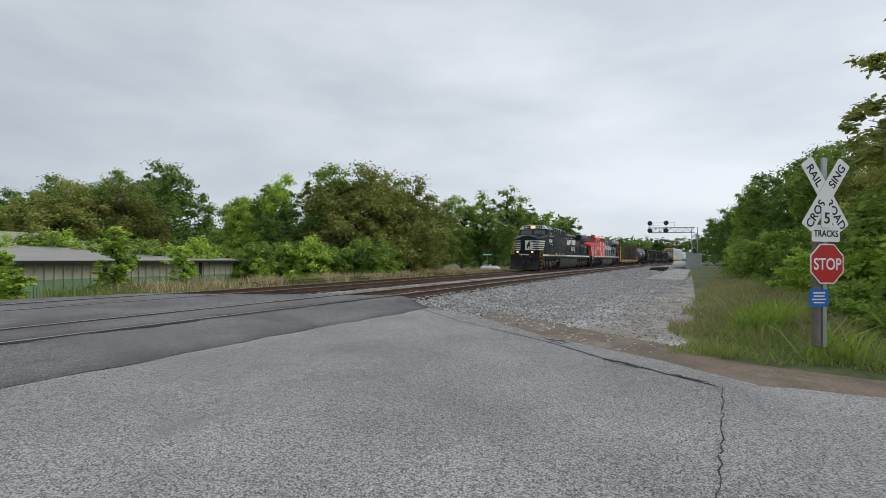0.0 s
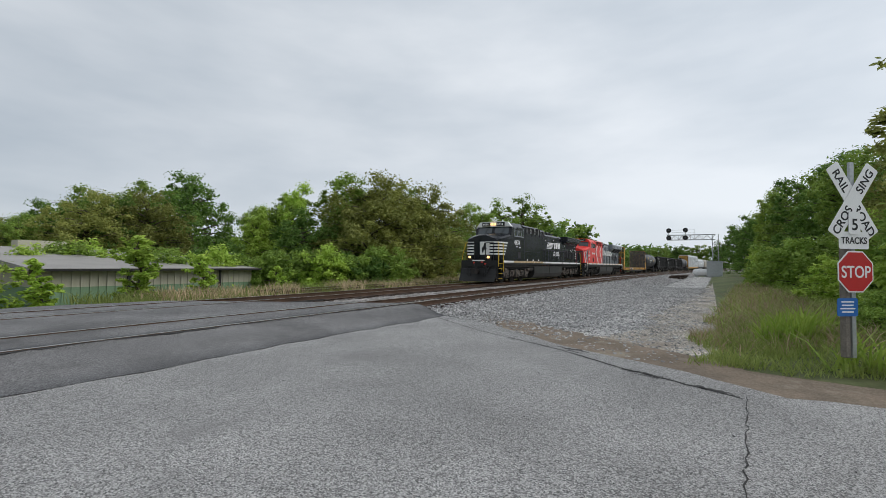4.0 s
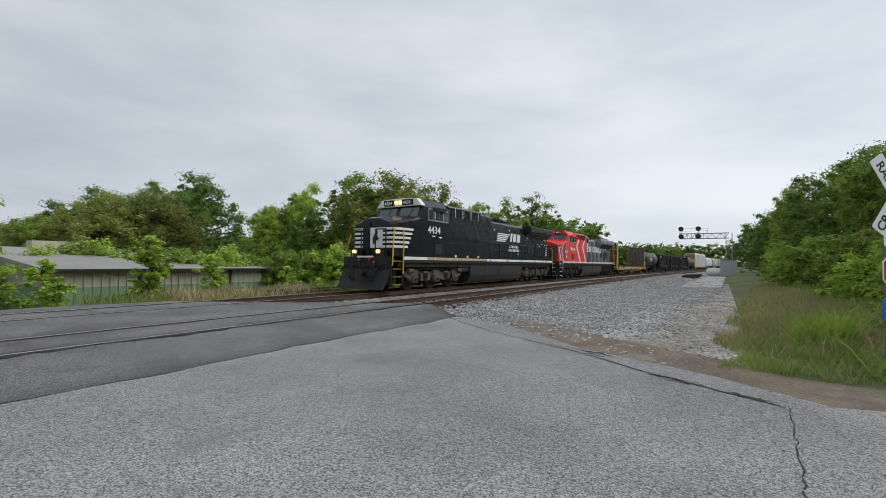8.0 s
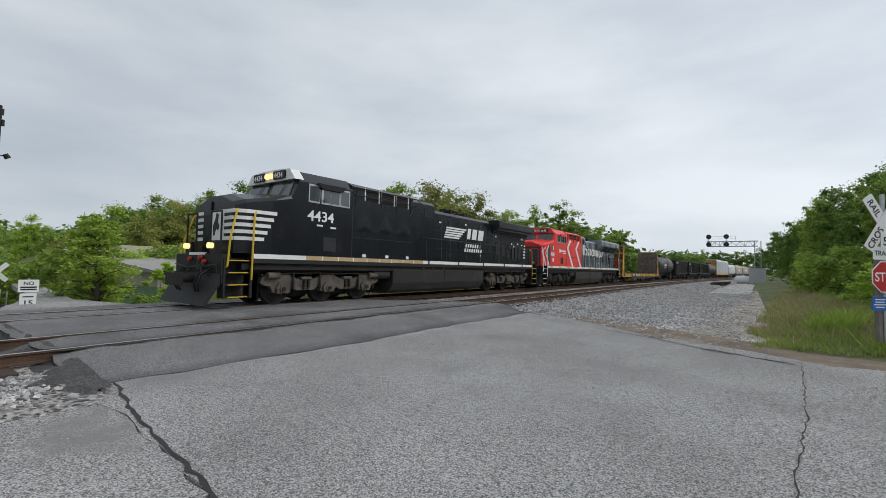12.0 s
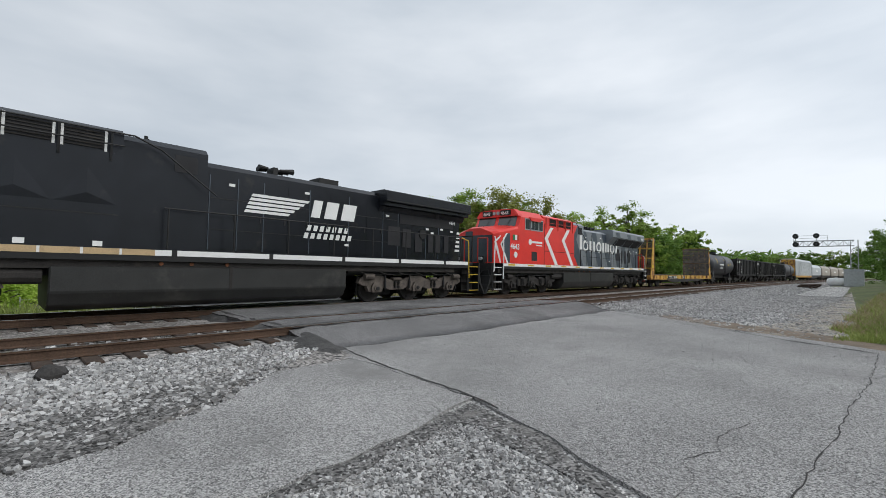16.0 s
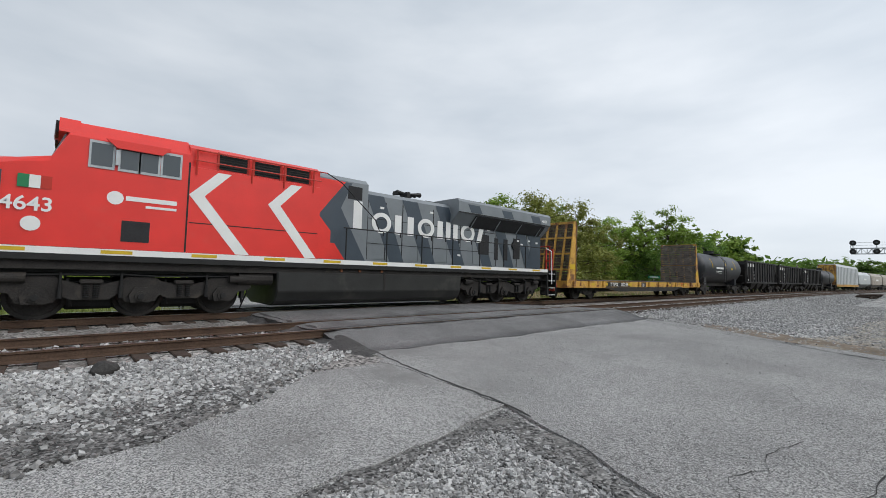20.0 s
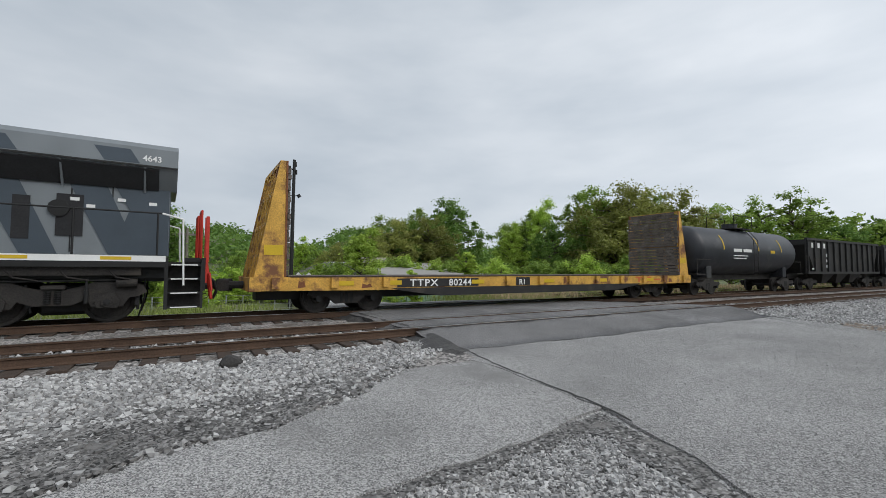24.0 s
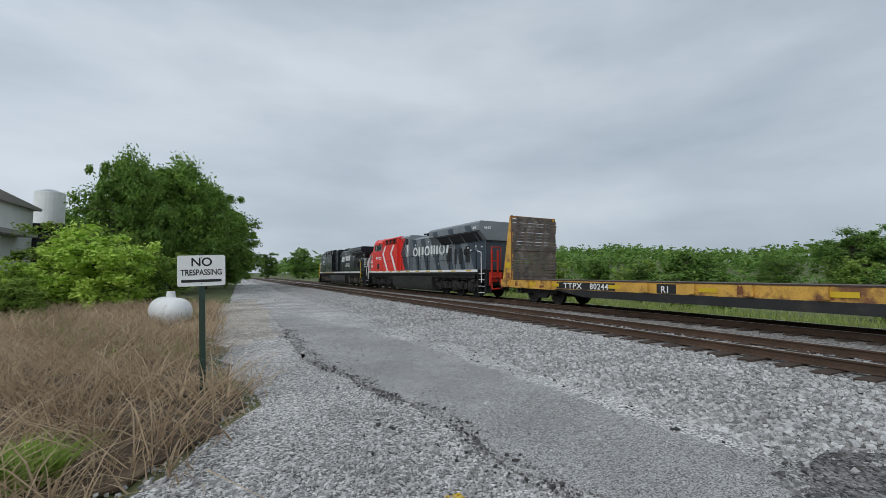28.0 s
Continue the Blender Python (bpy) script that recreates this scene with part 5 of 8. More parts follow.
def loco(name, label, body, hood, nose_front, sill_mat, rail_mat, pattern):
    """A six-axle freight locomotive 22 m long, its cab leading."""
    root = tagged(empty(name), label, "locomotive", "train")
    Y = lambda y: y - 10.45
    black = name == "black_locomotive"
    # frame and pilot
    bm = bmesh.new()
    box(bm, -1.5, 1.5, Y(0.7), Y(21.2 if black else 20.9), 1.36, 1.6)
    part("side_frame", bm, STEEL_DARK, root)
    part("centre_beam", made(box, -0.9, 0.9, Y(-0.15), Y(21.7), 1.0, 1.355), STEEL_DARK, root)
    for s in (-1, 1):
        part("pipe_tray", made(box, *sorted((s * 0.95, s * 1.38)), Y(0.4), Y(20.4), 1.16, 1.355), SOOT, root)
    sill = part("sill_stripe", made(box, 1.5, 1.506, Y(0.7), Y(21.2 if black else 20.9), 1.5, 1.645), sill_mat, root, "painted sill stripe")
    part("sill_stripe", made(box, -1.506, -1.5, Y(0.7), Y(21.2 if black else 20.9), 1.5, 1.645), sill_mat, root, "painted sill stripe")
    part("walkway", made(box, -1.5, 1.5, Y(0.7), Y(21.2 if black else 20.9), 1.6, 1.65), STEEL_DARK, root)
    for y, s in ((-0.2, -1), (22.1 if black else 21.75, 1)):
        bm = bmesh.new()
        box(bm, -1.45, 1.45, Y(y) - 0.04, Y(y) + 0.04, 0.75, 1.62)
        box(bm, -1.1, 1.1, Y(y) - 0.42 if s > 0 else Y(y), Y(y) if s > 0 else Y(y) + 0.42, 1.5, 1.62)
        part("end_plate", bm, STEEL_DARK, root)
        bm = bmesh.new()
        prism(bm, [(Y(y), 1.04), (Y(y) + s * 0.1, 1.02), (Y(y) + s * 0.24, 0.6), (Y(y) + s * 0.5, 0.13), (Y(y) + s * 0.42, 0.13), (Y(y) + s * 0.12, 0.6), (Y(y), 0.75)], "x", -1.42, 1.42)
        if black or s < 0:
            part("snow_plow", bm, STEEL_DARK, root, "black steel snow plow" if s < 0 else "")
        bm = bmesh.new()
        rod(bm, (0, Y(y), 0.86), (0, Y(y) + s * 0.55, 0.86), 0.13, 8)
        box(bm, -0.17, 0.17, min(Y(y) + s * 0.5, Y(y) + s * 0.85), max(Y(y) + s * 0.5, Y(y) + s * 0.85), 0.68, 1.04)
        part("coupler", bm, SOOT, root)
        for x in (-0.85, -0.62, 0.62, 0.85):
            bm = bmesh.new()
            pipe(bm, [(x, Y(y) + s * 0.05, 1.2), (x, Y(y) + s * 0.3, 1.0), (x * 0.9, Y(y) + s * 0.38, 0.7), (x * 0.8, Y(y) + s * 0.3, 0.5)], 0.03, 6)
            part("air_hose", bm, STEEL_DARK, root)
    for y in (0.25, 21.65 if black else 21.32):
        for x in (1.48, -1.08):
            ladder_steps(root, Y(y), x, rail_mat)
        for x in (-1.49, 1.43):
            part("step_side", made(box, x, x + 0.05, Y(y) + (-0.44 if y < 9 else 0.36), Y(y) + (-0.38 if y < 9 else 0.42), 0.3, 1.5), STEEL_DARK, root)
            part("step_side", made(box, x, x + 0.06, Y(y) + (0.36 if y < 9 else -0.44), Y(y) + (0.44 if y < 9 else -0.36), 0.3, 1.6), STEEL_DARK, root)
    for k in range(5 if black else 0):
        part("sill_gap", made(box, 1.506, 1.51, Y(9.4 + k * 2.55), Y(9.52 + k * 2.55), 1.49, 1.65), STEEL_DARK, root)
    # fuel tank
    bm = bmesh.new()
    prism(bm, [(-1.25, 0.32), (-0.9, 0.18), (0.9, 0.18), (1.25, 0.32), (1.42, 0.62), (1.42, 1.22), (-1.42, 1.22), (-1.42, 0.62)], "y", Y(7.1), Y(14.75))
    tank = part("fuel_tank", bevel(bm, 0.03), FUEL_TANK, root, "dark angled fuel tank")
    for y in (10.9,):
        part("tank_strap", made(box, 1.42, 1.435, Y(y) - 0.04, Y(y) + 0.04, 0.62, 1.22), SOOT, tank)
    part("bell", made(rod, (1.1, Y(6.7), 1.0), (1.1, Y(6.7), 1.25), 0.17, 12, 0.08), SOOT, root)
    for y in (9.2, 9.9, 10.8):
        part("sight_fitting", made(rod, (1.36, Y(y), 1.3), (1.42, Y(y), 1.3), 0.05, 10), RUST, root)
    truck_mat = TRUCK_DUST if black else SOOT
    loco_truck(root, Y(0), [Y(1.9), Y(3.8), Y(5.65)], truck_mat)
    loco_truck(root, Y(0), [Y(16.2), Y(18.25), Y(20.25)] if black else [Y(15.7), Y(17.75), Y(19.75)], truck_mat)
    for y0, y1 in ((0.9, 6.6), (15.0, 20.9)):
        part("underfloor_gear", made(box, -1.12, 1.12, Y(y0), Y(y1), 1.08, 1.36), STEEL_DARK, root)
    for y in (2.85, 4.75, 16.9, 18.9):
        part("traction_motor", bevel(made(box, -0.68, 0.68, Y(y) - 0.5, Y(y) + 0.5, 0.2, 0.95), 0.08), STEEL_DARK, root)
    for s in (1, -1):
        part("air_reservoir", made(rod, (s * 1.15, Y(6.05), 1.0), (s * 1.15, Y(7.0), 1.0), 0.2, 12), SOOT, root)
        for k in range(6):
            part("brake_pipe", made(pipe, [(s * 1.36, Y(15.2 + k * 0.9), 1.36), (s * 1.38, Y(15.4 + k * 0.9), 1.12), (s * 1.3, Y(15.8 + k * 0.9), 1.04)], 0.02, 5), SOOT, root)
    # nose and cab
    bm = bmesh.new()
    rings = []
    for y, w, wt, zt, zs in ((0.22, 1.18, 1.02, 3.46, 3.1), (0.5, 1.37, 1.2, 3.55, 3.2), (1.3, 1.47, 1.34, 3.66, 3.36), (2.0, 1.5, 1.44, 3.74, 3.52)):
        rings.append([(-w, Y(y), 1.65), (w, Y(y), 1.65), (w, Y(y), zs), (wt, Y(y), zs + 0.12), (wt * 0.35, Y(y), zt), (-wt * 0.35, Y(y), zt), (-wt, Y(y), zs + 0.12), (-w, Y(y), zs)])
    loft(bm, rings)
    nose = part("nose", bm, body, root)
    bm = bmesh.new()
    loft(bm, [[(-1.5, Y(2.0), 1.65), (1.5, Y(2.0), 1.65), (1.5, Y(2.0), 3.62), (1.44, Y(2.0), 3.62), (-1.44, Y(2.0), 3.62), (-1.5, Y(2.0), 3.62)],
              [(-1.5, Y(2.02), 1.65), (1.5, Y(2.02), 1.65), (1.5, Y(2.25), 4.16), (1.12, Y(2.36), 4.56), (-1.12, Y(2.36), 4.56), (-1.5, Y(2.25), 4.16)],
              [(-1.5, Y(4.65), 1.65), (1.5, Y(4.65), 1.65), (1.5, Y(4.65), 4.2), (1.12, Y(4.65), 4.6), (-1.12, Y(4.65), 4.6), (-1.5, Y(4.65), 4.2)]])
    cab = part("cab", bm, body, root)
    for x0, x1 in ((-1.28, -0.12), (0.12, 1.28)):
        bm = bmesh.new()
        v = [(x0, Y(2.0), 3.64), (x1, Y(2.0), 3.64), (x1, Y(2.21), 4.22), (x0, Y(2.21), 4.22)]
        q = [bm.verts.new((a, b - 0.015, c)) for a, b, c in v] + [bm.verts.new((a, b + 0.02, c)) for a, b, c in v]
        for f in ((0, 1, 2, 3), (7, 6, 5, 4), (0, 4, 5, 1), (1, 5, 6, 2), (2, 6, 7, 3), (3, 7, 4, 0)):
            bm.faces.new([q[k] for k in f])
        ws = part("windshield", bm, GLASS, cab)
        part("wiper", made(rod, ((x0 + x1) / 2, Y(2.0) - 0.03, 3.66), ((x0 + x1) / 2 + 0.22, Y(2.15) - 0.04, 4.1), 0.012, 4), STEEL_DARK, cab)
    for s in (1, -1):
        for y0, y1 in ((2.66, 3.05), (3.2, 3.55), (3.6, 3.95), (4.05, 4.42)):
            xf = s * 1.5
            part("window_frame", made(box, min(xf, xf + s * 0.022), max(xf, xf + s * 0.022), Y(y0) - 0.045, Y(y1) + 0.045, 3.5, 4.14), GALV, cab, "bare metal window frame")
            part("window_pane", made(box, min(xf, xf + s * 0.03), max(xf, xf + s * 0.03), Y(y0), Y(y1), 3.56, 4.08), GLASS, cab)
        bm = bmesh.new()
        prism(bm, [(Y(2.9), 4.2), (Y(4.2), 4.22), (Y(4.02), 4.02), (Y(3.12), 4.02)], "x", *sorted((s * 1.56, s * 1.62)))
        part("sunshade", bm, body, cab)
        part("mirror", made(box, *sorted((s * 1.52, s * 1.6)), Y(3.1), Y(3.17), 3.62, 3.98), GALV, cab)
        part("cab_grille", made(box, *sorted((s * 1.5, s * 1.508)), Y(3.3), Y(3.86), 1.84, 2.34), CAB_INSIDE, cab, "dark side grille")
    bm = bmesh.new()
    prism(bm, [(-1.43, 4.23), (1.43, 4.23), (1.4, 4.3), (1.14, 4.6), (0.5, 4.64), (-0.5, 4.64), (-1.14, 4.6), (-1.4, 4.3)], "y", Y(2.08), Y(2.45))
    part("headlight_housing", bm, body if name != "black_locomotive" else WHITE, cab)
    for x in (-0.13, 0.13):
        part("headlight", made(rod, (x, Y(2.09), 4.43), (x, Y(2.0), 4.43), 0.095, 14), LAMP if name == "black_locomotive" else GALV, cab, "lit headlight" if name == "black_locomotive" else "")
    for x0, x1 in ((-0.94, -0.28), (0.28, 0.94)):
        board = part("number_board", made(box, x0, x1, Y(2.02), Y(2.085), 4.29, 4.57), INK, cab)
        letters("road_number", "4434" if name == "black_locomotive" else "4643", 0.25, SIGN_WHITE, board, Matrix(((1, 0, 0, x0 + 0.05), (0, 0, -1, Y(2.015)), (0, 1, 0, 4.335), (0, 0, 0, 1))))
    for x in (-0.75, 0.75):
        part("ditch_light", made(rod, (x, Y(-0.18), 1.86), (x, Y(-0.32), 1.86), 0.085, 14), LAMP if name == "black_locomotive" else GALV, root, "lit ditch light" if name == "black_locomotive" else "")
        part("ditch_light_bracket", made(box, x - 0.14, x + 0.14, Y(-0.18), Y(0.0), 1.62, 2.0), STEEL_DARK, root)
    part("nose_door", made(box, -0.62, -0.16, Y(0.17), Y(0.23), 1.72, 3.3), body if nose_front is None else nose_front, nose)
    # roof gear
    for x, y, z in ((0.3, 2.9, 4.57), (-0.3, 3.5, 4.58), (0.5, 4.2, 4.59)):
        part("antenna", made(box, x - 0.14, x + 0.14, Y(y) - 0.2, Y(y) + 0.2, z - 0.02, z + 0.09), STEEL_DARK, cab)
    # electrical cabinet behind the cab
    bm = bmesh.new()
    prism(bm, [(-1.5, 1.65), (1.5, 1.65), (1.5, 3.9), (1.42, 3.92), (1.42, 4.4), (1.2, 4.54), (-1.2, 4.54), (-1.42, 4.4), (-1.42, 3.92), (-1.5, 3.9)], "y", Y(4.65), Y(8.3))
    cabinet = part("electrical_cabinet", bm, body, root)
    for s in (1, -1):
        for y0 in (5.35, 6.28, 7.2):
            xf = s * 1.42
            grille = part("louvre", made(box, *sorted((xf, xf + s * 0.012)), Y(y0), Y(y0 + 0.72), 3.96, 4.36), CAB_INSIDE, cabinet, "dark louvred vent")
            for k in range(6):
                part("slat", made(box, *sorted((xf, xf + s * 0.035)), Y(y0), Y(y0 + 0.72), 3.97 + k * 0.07, 3.995 + k * 0.07), SOOT, grille)
            for dy in (-0.05, 0.73):
                part("louvre_edge", made(box, *sorted((xf, xf + s * 0.03)), Y(y0 + dy), Y(y0 + dy + 0.05), 3.86, 4.42), WHITE if name == "black_locomotive" else RED_SWITCH, cabinet)
        bm = bmesh.new()
        pipe(bm, [(s * 1.52, Y(4.75), 4.36), (s * 1.52, Y(8.5), 4.4)] + ([(s * 1.4, Y(9.1), 4.2), (s * 1.5, Y(10.4), 3.2)] if black else []), 0.022)
        pipe(bm, [(s * 1.53, Y(4.75), 4.08), (s * 1.53, Y(8.3), 4.1)], 0.018)
        for y in (4.8, 6.2, 7.12, 8.05):
            rod(bm, (s * 1.52, Y(y), 4.38), (s * 1.51, Y(y), 3.7), 0.026, 5)
        if not black:
            part("hood_grab_rail", made(pipe, [(s * 1.52, Y(8.5), 4.4), (s * 1.4, Y(9.1), 4.2), (s * 1.48, Y(10.4), 3.1), (s * 1.46, Y(10.6), 2.72)], 0.018), STEEL_DARK, cabinet)
        part("grab_rail", bm, STEEL_DARK if name == "black_locomotive" else RED_SWITCH, cabinet)
        part("panel_seam", made(box, *sorted((s * 1.5, s * 1.506)), Y(4.7), Y(8.25), 2.42, 2.445), STEEL_DARK, cabinet)
        part("panel_seam", made(box, *sorted((s * 1.5, s * 1.506)), Y(4.62), Y(4.66), 1.66, 4.0), STEEL_DARK, cabinet)
        for k in range(3 if black else 0):
            bm = bmesh.new()
            q = [bm.verts.new((s * xx, Y(yy + k * 1.18), zz)) for xx, yy, zz in ((1.5, 4.7, 2.66), (1.5, 5.86, 2.66), (1.5, 5.28, 3.5), (1.522, 5.28, 2.9), (1.49, 5.28, 2.8))]
            for a, b, c in ((0, 1, 3), (1, 2, 3), (2, 0, 3), (1, 0, 4), (2, 1, 4), (0, 2, 4)):
                bm.faces.new((q[a], q[b], q[c]))
            bmesh.ops.recalc_face_normals(bm, faces=bm.faces)
            part("pressed_panel", bm, body, cabinet)
    # engine hood
    bm = bmesh.new()
    prism(bm, [(-0.98, 1.65), (0.98, 1.65), (0.98, 4.06), (0.8, 4.22), (-0.8, 4.22), (-0.98, 4.06)], "y", Y(8.3), Y(21.15 if black else 20.95))
    hood_ob = part("engine_hood", bm, hood, root)
    bm = bmesh.new()
    prism(bm, [(-1.2, 1.65), (1.2, 1.65), (1.2, 4.34), (1.0, 4.5), (-1.0, 4.5), (-1.2, 4.34)], "y", Y(8.3), Y(10.25))
    part("blower_housing", bm, hood, root)
    part("housing_vent", made(box, 1.2, 1.21, Y(9.45), Y(10.0), 3.75, 4.2), CAB_INSIDE, root, "dark side vent")
    for s in (1, -1):
        for k in range(9):
            y = 10.4 + k * 0.78
            door = part("hood_door", made(box, *sorted((s * 0.98, s * 0.995)), Y(y), Y(y + 0.74), 1.75, 3.85), hood, hood_ob)
            part("latch", made(box, *sorted((s * 0.995, s * 1.02)), Y(y + 0.66), Y(y + 0.7), 2.6, 2.75), STEEL_DARK, door)
        for y0, y1, z0, z1 in ((16.9, 17.5, 2.2, 2.95), (17.65, 18.1, 2.15, 2.9), (18.35, 18.75, 2.0, 2.75), (19.1, 19.4, 2.0, 2.8), (19.6, 19.85, 2.0, 2.8), (20.1, 20.4, 2.0, 2.8)) if black else ((16.2, 16.9, 2.2, 3.1), (17.3, 17.55, 2.0, 3.0), (17.95, 18.25, 2.0, 3.0), (18.7, 19.2, 2.1, 3.1)):
            part("hood_grille", made(box, *sorted((s * 0.99, s * 1.01)), Y(y0), Y(y1), z0, z1), CAB_INSIDE, hood_ob, "dark hood grille")
        bm = bmesh.new()
        rod(bm, (s * 1.0, Y(18.75), 2.75), (s * 1.06, Y(18.75), 2.75), 0.2, 14)
        part("brake_wheel", bm, STEEL_DARK, hood_ob)
        for y, z in ((10.9, 3.6), (14.9, 2.05), (16.75, 3.3), (18.95, 2.95), (19.25, 2.8), (19.85, 3.0), (20.5, 2.95), (13.3, 3.7)):
            part("decal", made(box, *sorted((s * 1.012, s * 1.018)), Y(y), Y(y) + 0.17, z, z + 0.08), WHITE, hood_ob)
        for y in (10.39, 11.17, 11.95, 13.51, 15.07, 16.63, 17.41, 18.97, 19.75):
            part("door_seam", made(box, *sorted((s * 0.98, s * 0.999)), Y(y) - 0.012, Y(y) + 0.012, 1.72, 3.86), GREY_B if black else STEEL_DARK, hood_ob)
        for z in (2.3, 3.2):
            part("hinge_strip", made(box, *sorted((s * 0.995, s * 1.006)), Y(10.4), Y(17.4), z, z + 0.02), STEEL_DARK, hood_ob)
    # radiator with its overhanging wings
    bm = bmesh.new()
    r0 = 16.4 if black else 14.45
    wing = [(0.98, 3.45), (1.12, 3.68), (1.36, 3.7), (1.36, 3.82), (1.5, 3.84), (1.5, 4.24), (1.3, 4.3)] if black else [(0.98, 3.35), (1.5, 3.9), (1.5, 4.33), (1.4, 4.45)]
    prism(bm, [(-x, z) for x, z in wing] + [(x, z) for x, z in reversed(wing)], "y", Y(r0), Y(21.35 if black else 21.1))
    rad = part("radiator", bm, hood, root)
    for s in (1, -1):
        bm = bmesh.new()
        prism(bm, [(s * 0.99, 3.1), (s * 0.99, 3.64), (s * 1.0, 3.64), (s * 1.0, 3.1)] if black else [(s * 1.02, 3.36), (s * 1.46, 3.83), (s * 1.47, 3.81), (s * 1.04, 3.34)], "y", Y(r0 + 1.1), Y(20.7))
        part("radiator_screen", bm, CAB_INSIDE, rad, "dark intake screen under the wing")
        part("wing_edge", made(box, *sorted((s * 1.49, s * 1.51)), Y(r0), Y(21.1), 3.86, 3.9), STEEL_DARK, rad)
        for k in range(0 if black else 4):
            part("strut", made(rod, (s * 1.03, Y(15.6 + k * 1.6), 3.28), (s * 1.47, Y(15.6 + k * 1.6), 3.86), 0.03, 5), hood, rad)
    part("exhaust_stack", made(box, -0.35, 0.35, Y(13.6 if not black else 14.2), Y(14.3 if not black else 15.0), 4.2, 4.5 if black else 4.34), STEEL_DARK, root)
    horn = part("air_horn", made(box, 0.2, 0.7, Y(12.35), Y(12.5), 4.15, 4.48), STEEL_DARK, root)
    for k, dx in enumerate((-0.18, 0, 0.18)):
        part("trumpet", made(rod, (0.45 + dx, Y(12.4 + 0.1 * k), 4.42), (0.45 + dx, Y(12.85 + 0.1 * k), 4.44), 0.04, 8, 0.1), STEEL_DARK, horn)
        part("trumpet", made(rod, (0.45 + dx, Y(12.3 - 0.05 * k), 4.42), (0.45 + dx, Y(12.0 - 0.05 * k), 4.42), 0.04, 8, 0.085), STEEL_DARK, horn)
    for y in (17.3, 18.7, 20.1) if black else (15.3, 16.6, 17.9):
        part("fan_hatch", made(rod, (0, Y(y), 4.28 if black else 4.43), (0, Y(y), 4.34 if black else 4.49), 0.62, 18), STEEL_DARK, rad)
    # handrails along the walkway
    for s in (1, -1):
        bm = bmesh.new()
        pipe(bm, [(s * 1.46, Y(9.2), 2.72), (s * 1.46, Y(20.8), 2.72)], 0.022)
        rails = part("handrail", bm, STEEL_DARK, root)
        for k in range(8):
            part("stanchion", made(rod, (s * 1.46, Y(9.3 + k * 1.63), 1.6), (s * 1.46, Y(9.3 + k * 1.63), 2.72), 0.024, 6), STEEL_DARK, rails)
        bm = bmesh.new()
        pipe(bm, [(s * 1.46, Y(20.8), 2.72), (s * 1.48, Y(21.25), 2.6), (s * 1.49, Y(21.3), 0.9)], 0.025)
        part("end_grab", bm, WHITE if not black else YELLOW, root)
        bm = bmesh.new()
        pipe(bm, [(s * 1.4, Y(0.78), 2.95), (s * 1.48, Y(0.7), 2.8), (s * 1.52, Y(0.66), 2.2), (s * 1.52, Y(0.64), 0.85)], 0.03)
        pipe(bm, [(s * 1.22, Y(0.3), 3.0), (s * 1.34, Y(0.2), 2.86), (s * 1.46, Y(-0.02), 2.1), (s * 1.5, Y(-0.1), 1.25), (s * 1.3, Y(-0.2), 1.15)], 0.03)
        part("step_grab", bm, rail_mat, root, "painted grab iron")
        for y in (-0.1, 22.0 if black else 21.7):
            bm = bmesh.new()
            pipe(bm, [(s * 0.45, Y(y), 1.6), (s * 0.45, Y(y), 2.9), (s * 1.08, Y(y), 2.9), (s * 1.08, Y(y), 1.6)], 0.03)
            part("end_rail", bm, STEEL_DARK if black else RED_SWITCH, root)
    # front end: cut lever, hoses with coloured couplings, pale deck edge
    part("cut_lever", made(pipe, [(-1.3, Y(-0.32), 1.3), (-0.5, Y(-0.36), 1.2), (0.5, Y(-0.36), 1.2), (1.3, Y(-0.32), 1.3), (1.36, Y(-0.3), 0.95)], 0.022, 5), STEEL_DARK, root)
    part("deck_edge", made(box, -0.55, 0.45, Y(-0.26), Y(-0.2), 1.58, 1.66), WHITE if black else RED, root, "pale deck edge")
    for x, z in ((-0.35, 1.36), (0.3, 1.4), (0.55, 1.28)):
        hose = part("jumper_hose", made(pipe, [(x, Y(-0.25), z + 0.1), (x + 0.06, Y(-0.42), z - 0.1), (x + 0.2, Y(-0.44), z - 0.28), (x + 0.34, Y(-0.3), z - 0.12)], 0.03, 6), STEEL_DARK, root)
        part("hose_coupling", made(rod, (x, Y(-0.27), z + 0.1), (x, Y(-0.36), z + 0.1), 0.06, 10), RED_SWITCH, hose)
    for x in (-0.34, 0.34):
        part("roof_rail", made(box, x - 0.02, x + 0.02, Y(2.6), Y(4.6), 4.59, 4.65), STEEL_DARK, cab)
    pattern(root, Y, cab, cabinet, hood_ob, nose, rad)
    return root


def stripe(parent, outline, mat, x=1.5, t=0.012, name="stripe", s=1):
    """A painted band on a side: outline in (y, z)."""
    bm = bmesh.new()
    prism(bm, outline, "x", *sorted((s * x, s * (x + t))))
    return part(name, bm, mat, parent)


